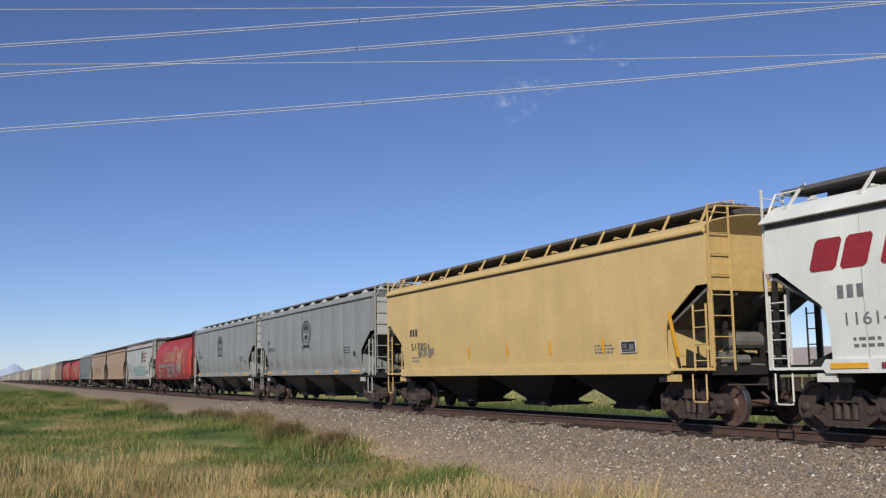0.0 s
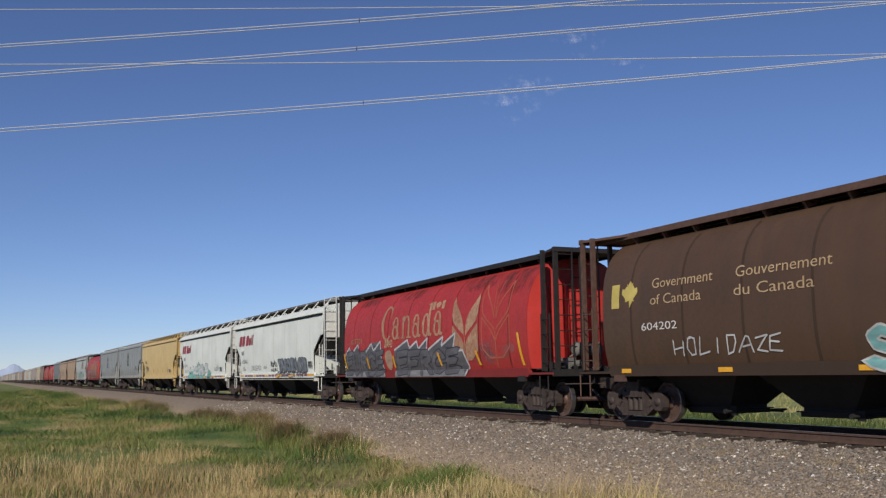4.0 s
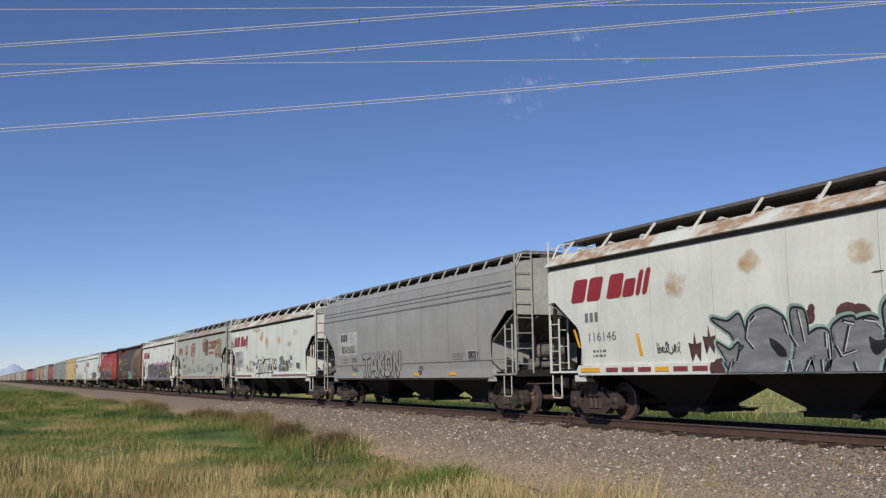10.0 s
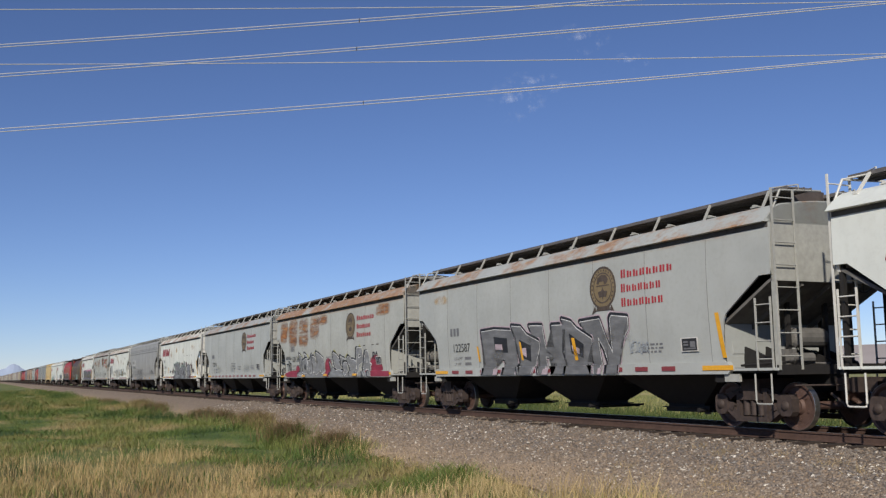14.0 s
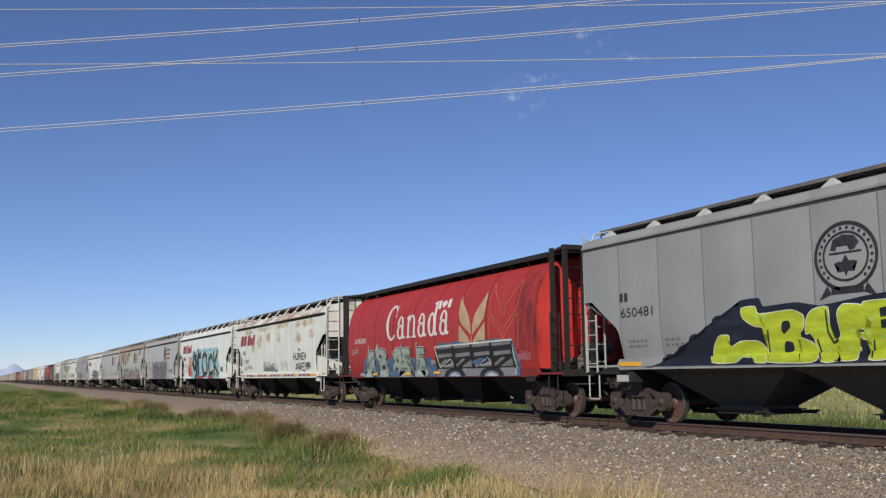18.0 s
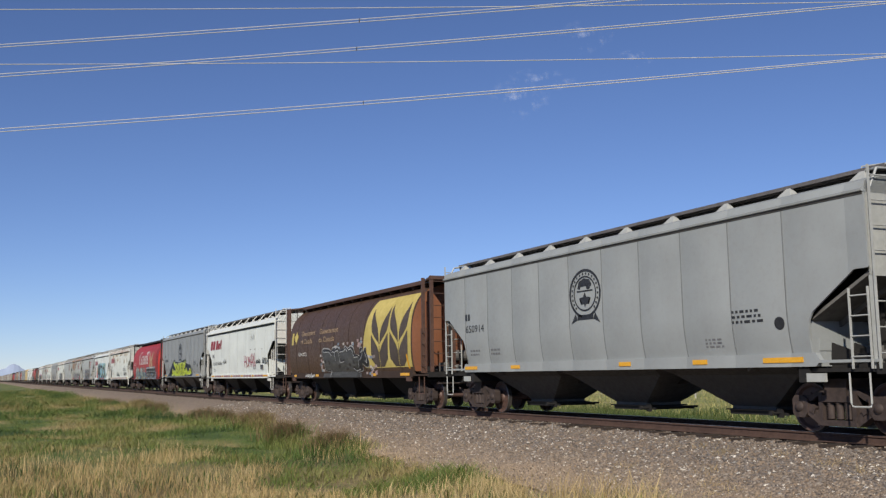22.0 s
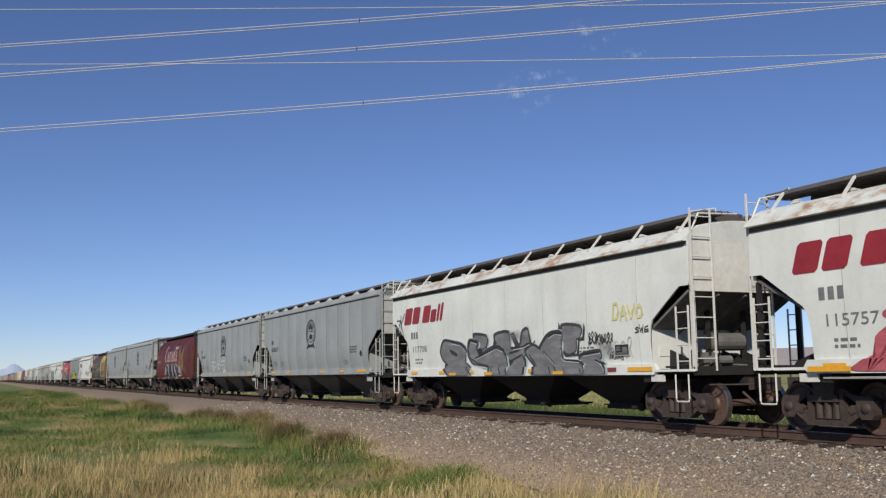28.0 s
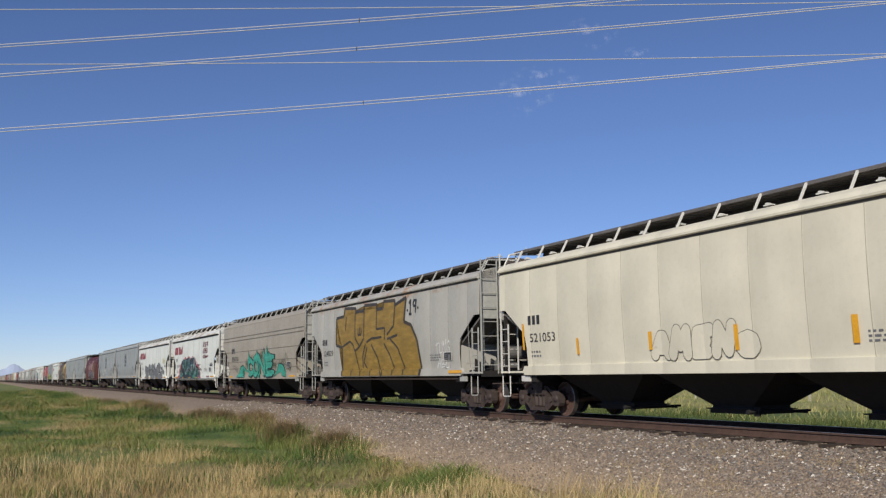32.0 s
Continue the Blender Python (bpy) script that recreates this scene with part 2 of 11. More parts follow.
def build_ground():
    xs = [-4500, -2500, -1400, -900, -600, -400, -300, -220, -160, -130, -110] + list(np.arange(-100, 20, 1.0)) + [20, 40, 80, 160, 300, 600, 1200, 2500, 4500]
    ys = [-4500, -2000, -900, -400, -200, -120, -80, -55, -40, -30] + list(np.arange(-24, -9, 1.0)) + [-9, -8, -7, -6.2, -5.4, -4.6, -4.1, -3.6, -3.1, -2.5, -2.2, -1.9, -1.45, -1.3, -0.9, 0.9, 1.3, 1.45, 1.9, 2.5, 3.4, 4.4, 6, 9, 14, 20, 30, 45, 70, 110, 200, 400, 900, 2000, 4500]
    f = Form().grid([[(float(x), float(y), ground_z(float(x), float(y))) for x in xs] for y in ys])
    tagged(new("ground", f.mesh("ground", soil_material(), True)), "rough green and straw coloured prairie grassland", "ground", kind="structure")


def sandy(n, l, colour):
    """Blown sand and dust that has settled over the foot of the bank, on the grassy side."""
    tc = n.new("ShaderNodeTexCoord")
    sx = n.new("ShaderNodeSeparateXYZ")
    l.new(tc.outputs["Object"], sx.inputs[0])
    edge = n.new("ShaderNodeMapRange")
    edge.inputs[1].default_value, edge.inputs[2].default_value = -3.1, -5.6
    l.new(sx.outputs[1], edge.inputs[0])
    k = ramp_node(n, l, noise_node(n, l, 0.9, 6, rough=0.65).outputs[0], [(0.30, (0.25,)), (0.65, (1.0,))])
    mu = n.new("ShaderNodeMath")
    mu.operation = "MULTIPLY"
    l.new(edge.outputs[0], mu.inputs[0])
    l.new(k.outputs[0], mu.inputs[1])
    return mix_node(n, l, mu.outputs[0], colour, (0.32, 0.240, 0.164))


def ballast_material(name, dark):
    m, n, l, b = nodes_of(name, 0.9)
    g = n.new("ShaderNodeNewGeometry")
    r = ramp_node(n, l, g.outputs["Random Per Island"], [(0.0, (0.075, 0.058, 0.047)), (0.16, (0.150, 0.112, 0.084)), (0.32, (0.150, 0.138, 0.132)), (0.46, (0.250, 0.186, 0.128)), (0.60, (0.150, 0.122, 0.102)), (0.74, (0.285, 0.200, 0.128)), (0.85, (0.220, 0.196, 0.176)), (0.955, (0.34, 0.28, 0.215)), (0.972, (0.68, 0.63, 0.55))])
    t = noise_node(n, l, 18, 6)
    c = mix_node(n, l, ramp_node(n, l, t.outputs[0], [(0.35, (0.0,)), (0.7, (0.35,))]).outputs[0], r.outputs[0], dark)
    l.new(sandy(n, l, c), b.inputs["Base Color"])
    bump_node(n, l, b, t.outputs[0], 0.4, 0.01)
    return m


def bed_material():
    m, n, l, b = nodes_of("grey_brown_gravel_bed", 0.95)
    v = n.new("ShaderNodeTexVoronoi")
    v.inputs["Scale"].default_value = 17
    tc = n.new("ShaderNodeTexCoord")
    l.new(tc.outputs["Object"], v.inputs["Vector"])
    r = ramp_node(n, l, v.outputs["Color"], [(0.0, (0.120, 0.090, 0.070)), (0.4, (0.190, 0.145, 0.110)), (0.75, (0.250, 0.192, 0.142)), (1.0, (0.40, 0.335, 0.27))])
    l.new(sandy(n, l, r.outputs[0]), b.inputs["Base Color"])
    bump_node(n, l, b, v.outputs["Distance"], 0.9, 0.03)
    return m


def edge_y(x):
    """Where the gravel ends and the grass begins on the camera's side."""
    return -5.75 - 0.9 * max(0.0, min(1.0, (x + 17.5) / 3.0)) + 0.45 * hash_noise(x, 0, 0.5) + 0.5 * hash_noise(x, 9, 0.11) + 0.2 * hash_noise(x, 5, 1.7)


def build_ballast():
    xs = [-1500, -900, -600, -420, -300, -220, -170] + list(np.arange(-140, 16, 1.0)) + [20, 40, 80, 160, 300]
    rows = []
    across = [None, -4.7, -4.1, -3.5, -3.0, -2.5, -2.2, -1.9, -1.45, -1.30, -0.9, 0.9, 1.30, 1.45, 1.9, 2.5, 3.4, 4.3]
    for k, level in enumerate(across):
        row = []
        for x in xs:
            y = edge_y(x) - 0.2 if level is None else level
            edge = 0.05 if 0 < k < len(across) - 1 else -0.06
            row.append((float(x), y, ground_z(x, y) + edge))
        rows.append(row)
    track = new("ballast_bed", Form().grid(rows).mesh("ballast_bed", bed_material(), True))
    tagged(track, "grey brown crushed stone ballast bank under the track", "ballast", kind="structure")
    # single stones where the bank is near
    rng = np.random.default_rng(4)
    n = 150000
    u = rng.random(n)
    x = -9.5 - 46 * u ** 1.7
    y = rng.uniform(-6.3, -0.86, n)
    base = np.array([(-1, -1, -1), (1, -1, -1), (1, 1, -1), (-1, 1, -1), (-1, -1, 1), (1, -1, 1), (1, 1, 1), (-1, 1, 1)], float)
    quad = np.array([(0, 3, 2, 1), (4, 5, 6, 7), (0, 1, 5, 4), (1, 2, 6, 5), (2, 3, 7, 6), (3, 0, 4, 7)])
    keep = np.array([yy > edge_y(xx) - 0.1 + 0.5 * w for xx, yy, w in zip(x, y, rng.random(n))])
    x, y = x[keep], y[keep]
    n = len(x)
    size = rng.uniform(0.011, 0.027, n) * (1 + 0.35 * (x < -22)) * np.where(y < -4.9, 0.75, 1.0)
    jit = base[None] * (1 + rng.uniform(-0.45, 0.45, (n, 8, 3))) * size[:, None, None] * rng.uniform(0.7, 1.2, (n, 1, 3))
    a = rng.uniform(0, 2 * np.pi, (n, 2))
    c, s = np.cos(a), np.sin(a)
    p = jit.copy()
    p[..., 0], p[..., 1] = jit[..., 0] * c[:, :1] - jit[..., 1] * s[:, :1], jit[..., 0] * s[:, :1] + jit[..., 1] * c[:, :1]
    q = p.copy()
    q[..., 1], q[..., 2] = p[..., 1] * c[:, 1:] - p[..., 2] * s[:, 1:], p[..., 1] * s[:, 1:] + p[..., 2] * c[:, 1:]
    z = np.array([ground_z(xx, yy) for xx, yy in zip(x, y)]) + 0.05 + size * 0.3
    q += np.stack([x, y, z], 1)[:, None, :]
    m = bpy.data.meshes.new("stones")
    m.vertices.add(n * 8)
    m.vertices.foreach_set("co", q.ravel())
    f = (quad[None] + (np.arange(n) * 8)[:, None, None]).reshape(-1)
    m.loops.add(len(f))
    m.loops.foreach_set("vertex_index", f.astype(np.int32))
    m.polygons.add(n * 6)
    m.polygons.foreach_set("loop_start", np.arange(0, len(f), 4, dtype=np.int32))
    m.update(calc_edges=True)
    m.materials.append(ballast_material("crushed_ballast_stone", (0.09, 0.08, 0.07)))
    tagged(new("ballast_stones", m), "loose grey, brown and pale crushed ballast stones", "ballast", kind="stuff")


RAIL = plain("rusty_brown_rail_steel", (0.060, 0.033, 0.025), (0.125, 0.070, 0.050), 8, 0.85)
RAILTOP = plain("worn_bright_rail_head", (0.22, 0.19, 0.18), (0.35, 0.31, 0.29), 20, 0.4, 0.7, 0.05)
TIE = plain("dark_creosoted_timber", (0.022, 0.015, 0.011), (0.075, 0.050, 0.036), 9, 0.85, stretch=(2, 0.3, 2))


def build_track():
    for side in (-1, 1):
        y = side * 0.755
        prof = [(-0.075, -0.17), (0.075, -0.17), (0.075, -0.155), (0.012, -0.135), (0.012, -0.045), (0.037, -0.035), (0.037, -0.004), (-0.037, -0.004), (-0.037, -0.035), (-0.012, -0.045), (-0.012, -0.135), (-0.075, -0.155)]
        r = new("rail", Form().prism_x([(y + a, b) for a, b in prof], -1500, 300).mesh("rail", RAIL))
        tagged(r, "rusty brown steel rail on timber sleepers", "rail", "rails of the track", "structure")
        part("rail_head", Form().box(-1500, 300, y - 0.033, y + 0.033, -0.006, 0.0).mesh("rail_head", RAILTOP), r, "worn bright running surface")
    bed = thing("sleepers", "dark creosoted timber sleepers half buried in ballast", "sleeper", kind="structure")
    tie = Form().box(-0.115, 0.115, -1.32, 1.32, -0.33, -0.165).mesh("sleeper", TIE)
    for i in range(150):
        x = -8 - 0.56 * i
        part("sleeper", tie, bed, m=pose(x + random.uniform(-0.05, 0.05), random.uniform(-0.14, 0.08), random.uniform(-0.022, 0.004), 0, 0, random.uniform(-0.8, 0.8)))
    rest = Form()
    for i in range(150, 900):
        x = -8 - 0.56 * i
        rest.box(x - 0.115, x + 0.115, -1.32, 1.32, -0.33, -0.165)
    for i in range(1, 100):
        x = -8 + 0.56 * i
        rest.box(x - 0.115, x + 0.115, -1.32, 1.32, -0.33, -0.165)
    tagged(part("more_sleepers", rest.mesh("more_sleepers", TIE), bed), kind="stuff")


def blade_material(name, stops=None):
    """Blades of grass: broad patches of colour, each blade a little lighter or darker."""
    m, n, l, b = nodes_of(name, 0.7)
    g = n.new("ShaderNodeNewGeometry")
    own = ramp_node(n, l, g.outputs["Random Per Island"], [(0.0, (0.72, 0.75, 0.7)), (0.6, (1.0, 1.0, 1.0)), (1.0, (1.28, 1.22, 1.12))])
    base = meadow(n, l) if stops is None else ramp_node(n, l, noise_node(n, l, 0.5, 5, rough=0.6).outputs[0], stops).outputs[0]
    x = n.new("ShaderNodeMix")
    x.data_type, x.blend_type = "RGBA", "MULTIPLY"
    x.inputs[0].default_value = 1.0
    l.new(base, x.inputs[6])
    l.new(own.outputs[0], x.inputs[7])
    l.new(x.outputs[2], b.inputs["Base Color"])
    return m


def grass(name, label, count, place, tall, width, material, seed, lean=0.35):
    """Many curved blades, two quads each, rooted in the ground."""
    rng = np.random.default_rng(seed)
    x, y, scale = place(rng, count)
    n = len(x)
    z = np.array([ground_z(a, b) for a, b in zip(x, y)])
    h = tall * rng.uniform(0.55, 1.25, n) * scale
    a = rng.uniform(0, 2 * np.pi, n)
    lx, ly = rng.normal(0, lean, n) * h + 0.12 * h, rng.normal(0, lean, n) * h
    w = width * rng.uniform(0.6, 1.4, n)
    dx, dy = np.cos(a) * w, np.sin(a) * w
    v = np.zeros((n, 6, 3))
    for j, (t, k) in enumerate(((0, 1.0), (0.55, 0.8), (1.0, 0.12))):
        px, py, pz = x + lx * t * t, y + ly * t * t, z - 0.02 + h * t * (1 - 0.12 * t)
        v[:, 2 * j] = np.stack([px - dx * k, py - dy * k, pz], 1)
        v[:, 2 * j + 1] = np.stack([px + dx * k, py + dy * k, pz], 1)
    f = np.array([(0, 1, 3, 2), (2, 3, 5, 4)])[None] + (np.arange(n) * 6)[:, None, None]
    m = bpy.data.meshes.new(name)
    m.vertices.add(n * 6)
    m.vertices.foreach_set("co", v.ravel())
    m.loops.add(f.size)
    m.loops.foreach_set("vertex_index", f.reshape(-1).astype(np.int32))
    m.polygons.add(n * 2)
    m.polygons.foreach_set("loop_start", np.arange(0, f.size, 4, dtype=np.int32))
    m.update(calc_edges=True)
    m.materials.append(material)
    tagged(new(name, m), label, "grass", kind="stuff")


def patch(x, y):
    return hash_noise(x, y * 1.6, 0.28) + 0.5 * hash_noise(x + 40, y, 0.9)


DRY = 23.5  # how far the dry straw reaches in the foreground


def build_grass():
    green = blade_material("green_grass_blades")
    straw = blade_material("straw_grass_blades", [(0.36, (0.255, 0.175, 0.070)), (0.5, (0.375, 0.275, 0.125)), (0.64, (0.490, 0.380, 0.200))])
    russet = blade_material("russet_seed_grass", [(0.35, (0.10, 0.062, 0.030)), (0.5, (0.150, 0.098, 0.048)), (0.65, (0.21, 0.150, 0.072))])
    # green darkened to strengthen the train's shadow on the near field
    lime = blade_material("shade_darkened_field_blades", [(0.36, (0.032, 0.058, 0.010)), (0.5, (0.062, 0.092, 0.018)), (0.64, (0.115, 0.132, 0.036))])
    hay = blade_material("pale_field_grass_blades", [(0.36, (0.155, 0.185, 0.055)), (0.5, (0.270, 0.260, 0.095)), (0.64, (0.380, 0.330, 0.150))])

    def field(y0, y1, near, far, power, want):
        def place(rng, count):
            x = near - (near - far) * rng.random(count) ** power
            y = rng.uniform(y0, y1, count)
            keep = np.array([b < edge_y(a) + 0.1 + (0.5 if r < 0.12 else 0) and want(a, b, r) for a, b, r in zip(x, y, rng.random(count))])
            x, y = x[keep], y[keep]
            tall = np.array([1 + 1.5 * hash_noise(a, b, 0.45) + 0.5 * hash_noise(a, b, 1.3) + 1.0 * max(0.0, 1 - abs(b - edge_y(a) + 0.5) / 0.9) for a, b in zip(x, y)])
            return x, y, np.clip(tall, 0.4, 2.4) * (1 + np.clip((-x - 40) / 80, 0, 0.8))
        return place

    def clamp(v):
        return max(0.0, min(1.0, v))

    def lush(a, b):
        """1 where the grass is green: the meadow and a strip along the gravel; low in the dry foreground."""
        away = 1.15 * clamp((math.hypot(a, b + 14.8) - DRY + 7 * hash_noise(a, b, 0.25)) / 5.0)
        strip = 1.25 * clamp((b - edge_y(a) + 3.9 + 1.8 * hash_noise(a, b, 0.4)) / 0.9) * clamp((-a - 14.8) / 1.5)
        return max(0.10, strip, away) * clamp(1.12 + 1.2 * patch(a, b))

    grass("green_grass", "lush green grass on the flat beside the ballast", 330000, field(-27, -5.0, -6, -150, 1.9, lambda a, b, r: r < lush(a, b) + 0.18), 0.17, 0.0085, green, 11, 0.6)
    grass("straw_grass", "tall straw coloured seeding grass", 230000, field(-26, -5.2, -4, -110, 2.3, lambda a, b, r: r < 0.95 - 0.93 * lush(a, b)), 0.28, 0.0045, straw, 12, 0.3)
    grass("far_grass", "green meadow grass stretching away beside the line", 45000, field(-30, -5.0, -60, -190, 1.2, lambda a, b, r: r < 0.9), 0.17, 0.020, green, 17, 0.9)

    def verge(rng, count):
        x = -9.5 - 55 * rng.random(count) ** 1.3
        y = np.array([edge_y(a) for a in x]) - 0.5 + np.abs(rng.normal(0, 0.62, count)) * np.clip((-x - 9) / 9, 0.5, 1.2)
        k = int(count * 0.10)
        c = rng.integers(0, 14, k)
        spots = np.random.default_rng(5).uniform((-15.5, -5.2), (-9.8, -2.3), (14, 2))
        x[:k], y[:k] = spots[c, 0] + rng.normal(0, 0.13, k), spots[c, 1] + rng.normal(0, 0.13, k)
        return x, y, rng.uniform(0.5, 1.3, count)

    grass("dry_verge_grass", "thin dry grass growing into the gravel edge", 12000, verge, 0.20, 0.0035, straw, 13, 0.5)

    def tufts(rng, count):
        spots = [(-80, -5.9, 4.0), (-67, -5.3, 3.2), (-62, -5.2, 2.0), (-48, -5.3, 2.2), (-44, -5.2, 1.6), (-36, -5.7, 1.4), (-31, -6.0, 0.9), (-26, -6.1, 0.7)]
        k = rng.integers(0, len(spots), count)
        s = np.array(spots)[k]
        x, y = s[:, 0] + rng.normal(0, 0.5, count) * s[:, 2], s[:, 1] + rng.normal(0, 0.3, count)
        return x, y, 0.7 + 0.6 * np.exp(-((x - s[:, 0]) / s[:, 2]) ** 2)
    grass("russet_grass", "russet seed heads of tall grass along the gravel", 9000, tufts, 0.52, 0.007, russet, 14, 0.25)
    grass("tussock_grass", "tall green tussocks along the gravel", 9000, tufts, 0.40, 0.010, green, 18, 0.4)
    grass("field_grass", "green and yellow grassland across the track", 40000, lambda rng, c: (-5 - 60 * rng.random(c), 4.6 + 9 * rng.random(c) ** 1.5, 1 + 0.5 * rng.random(c)), 0.34, 0.010, lime, 15, 0.5)
    grass("pale_field_grass", "pale yellowish grassland farther across the track", 26000, lambda rng, c: (-10 - 110 * rng.random(c), 12 + 45 * rng.random(c) ** 1.5, 1 + 0.5 * rng.random(c)), 0.34, 0.016, hay, 16, 0.5)


def build_far():
    """Hills all round, and a pair of blue mountains at the end of the line."""
    haze = plain("hazy_blue_mountain", (0.36, 0.43, 0.58), (0.40, 0.47, 0.62), 0.004, 1.0, 0, 0)
    brown = plain("hazy_brown_hills", (0.30, 0.265, 0.265), (0.36, 0.325, 0.32), 0.01, 1.0, 0, 0)
    f = Form()
    rows = [[], []]
    for i in range(181):
        a = 2 * math.pi * i / 180
        x, y = 3700 * math.cos(a), 3700 * math.sin(a)
        behind = max(0.0, math.sin(a))
        h = 45 + 50 * behind ** 0.4 + 14 * noise.noise(Vector((3 * math.cos(a), 3 * math.sin(a), 0.3))) + 5 * noise.noise(Vector((14 * math.cos(a), 14 * math.sin(a), 1.3)))
        west = max(0.0, min(1.0, 1.8 - abs(a - math.pi) / 0.25))
        h = h * (1 - west) + 14 * west
        rows[0].append((x, y, -8)), rows[1].append((x * 1.06, y * 1.06, h))
    f.grid(rows)
    tagged(new("backdrop", f.mesh("backdrop", brown, True)), "low hazy brown hills on the horizon", "hill", kind="structure")
    g = Form()
    ridge = [(-420, 6), (-200, 14), (-60, 22), (3, 29), (41, 39), (60, 45), (74, 57), (88, 61), (104, 55), (114, 44), (128, 38), (157, 44), (186, 46), (206, 41), (236, 37), (317, 29), (420, 20), (600, 8)]
    pts = []
    for (ya, za), (yb, zb) in zip(ridge, ridge[1:]):
        for k in range(6):
            y, z = ya + (yb - ya) * k / 6, za + (zb - za) * k / 6
            pts.append((-4000, y, z + 2.2 * noise.noise(Vector((y * 0.07, 3.1, 0.4)))))
    g.grid([[(x, y, -10) for x, y, z in pts], pts, [(x - 300, y, -10) for x, y, z in pts]])
    tagged(new("mountain", g.mesh("mountain", haze, True)), "hazy blue butte and ridge far off", "mountain", kind="structure")


STEELWIRE = plain("bright_aluminium_cable", (1.0, 0.95, 0.96), (1.0, 1.0, 1.0), 30, 0.30, 0.42, 0.0)


def build_wires():
    """Three pairs of power cables and two single ones, strung high across the line."""
    along = Vector((math.cos(radians(64.87)), math.sin(radians(64.87)), 0))
    ahead = Vector((-along.y, along.x, 0))

    def spot(dist, z0, slope, bend, u):
        return Vector(EYE) + ahead * dist + along * u + Vector((0, 0, z0 + slope * u + bend * u * u))

    def cable(dist, z0, slope, bend, r):
        return Form().sweep([spot(dist, z0, slope, bend, i * 5.0) for i in range(-40, 41)], r)
    pairs = ((81.4, -0.0857, (31.058, 0.0664, 0.000155), (30.802, 0.0664, 0.00017)), (88.0, -0.0888, (30.888, 0.0707, 0.000155), (30.636, 0.0715, 0.00016)), (106.4, -0.0818, (31.026, 0.0703, 0.00012), (30.690, 0.0722, 0.00015)))
    for dist, place, upper, lower in pairs:
        root = thing("power_cable_pair", "pair of bright aluminium power cables with spacers", "power cable", "power cables overhead")
        for line in (upper, lower):
            part("cable", cable(dist, *line, 0.00047 * dist).mesh("cable", STEELWIRE, True), root)
        p, q = spot(dist, *upper, place * dist), spot(dist, *lower, place * dist)
        part("spacer", Form().tube(p + Vector((0, 0, 0.05)), q - Vector((0, 0, 0.05)), 0.055, 6).mesh("spacer", BLACK), root)
    for dist, line in ((132.0, (43.326, -0.00183, 0.00009)), (114.4, (44.388, -0.00475, 0.000075))):
        root = thing("shield_wire", "single thin bright shield wire overhead", "power cable", "power cables overhead")
        part("cable", cable(dist, *line, 0.00044 * dist).mesh("cable", STEELWIRE, True), root)


def build_clouds():
    """A few thin wisps, far off and high."""
    m, n, l, b = nodes_of("thin_white_cloud", 1.0)
    b.inputs["Base Color"].default_value = (0.85, 0.86, 0.9, 1)
    tc = n.new("ShaderNodeTexCoord")
    t = noise_node(n, l, 0.028, 7, (1.0, 1.0, 1.0), "Object", 0.68)
    grain = ramp_node(n, l, t.outputs[0], [(0.50, (0.0,)), (0.78, (1.0,))])
    d = n.new("ShaderNodeVectorMath")
    d.operation = "DISTANCE"
    d.inputs[1].default_value = (0.5, 0.5, 0.5)
    l.new(tc.outputs["Generated"], d.inputs[0])
    fall = ramp_node(n, l, d.outputs["Value"], [(0.12, (0.34,)), (0.48, (0.0,))])
    mu = n.new("ShaderNodeMath")
    mu.operation = "MULTIPLY"
    l.new(grain.outputs[0], mu.inputs[0])
    l.new(fall.outputs[0], mu.inputs[1])
    l.new(mu.outputs[0], b.inputs["Alpha"])
    made = []
    for k, (u, v, a, h) in enumerate(((233, 361, 60, 34), (150, 283, 80, 26), (112, 250, 70, 40), (320, 322, 46, 20))):
        # places on a far sheet square to the view: metres to the side and up, at 1728 m
        f = Form()
        f.grid([[(a * (2 * i / 6 - 1), 1.5 * math.sin(i * 1.3 + j), h * (2 * j / 6 - 1)) for i in range(7)] for j in range(7)])
        ob = new("cloud", f.mesh("cloud", m, True))
        tagged(ob, "thin white wisp of cloud in a clear sky", "cloud", "wisps of cloud")
        made.append((ob, u, v))
    return made


def build_posts():
    white = plain("white_painted_post", (0.42, 0.40, 0.36), (0.58, 0.56, 0.50), 12, 0.6)
    post = Form().prism_x([(-0.05, 0), (0.05, 0), (0.05, 1.04), (0.0, 1.10), (-0.05, 1.04)], -0.05, 0.05).mesh("fence_post", white)
    for x, y in ((-55.5, 30.7), (-44.9, 30.7), (-71.3, 30.7), (-88.2, 30.7)):
        ob = new("fence_post", post)
        ob.matrix_basis = pose(x, y, ground_z(x, y) - 0.05)
        tagged(ob, "white painted timber post in the grass", "post", "posts beyond the track")
    stake = Form().tube((0, 0, 0), (0, 0, 0.26), 0.011, 6).mesh("marker_stake", plain("grey_stake_paint", (0.30, 0.28, 0.27), (0.42, 0.40, 0.38), 12, 0.7))
    for x, y in ((-17.63, -1.9), (-21.25, -1.9)):
        ob = new("marker_stake", stake)
        ob.matrix_basis = pose(x, y, ground_z(x, y) - 0.03)
        tagged(ob, "thin white marker stake beside the rail", "stake", "stakes beside the rail")


# ---- the train: covered hopper wagons ----
LONG = 17.9


INSET = {"smooth": 0.80, "crest": 0.80, "panel": 0.80, "ribbed": 0.70}  # how far the body's ends stand back from the middle of the gap


def inset(kind):
    return INSET.get(kind, 0.63)


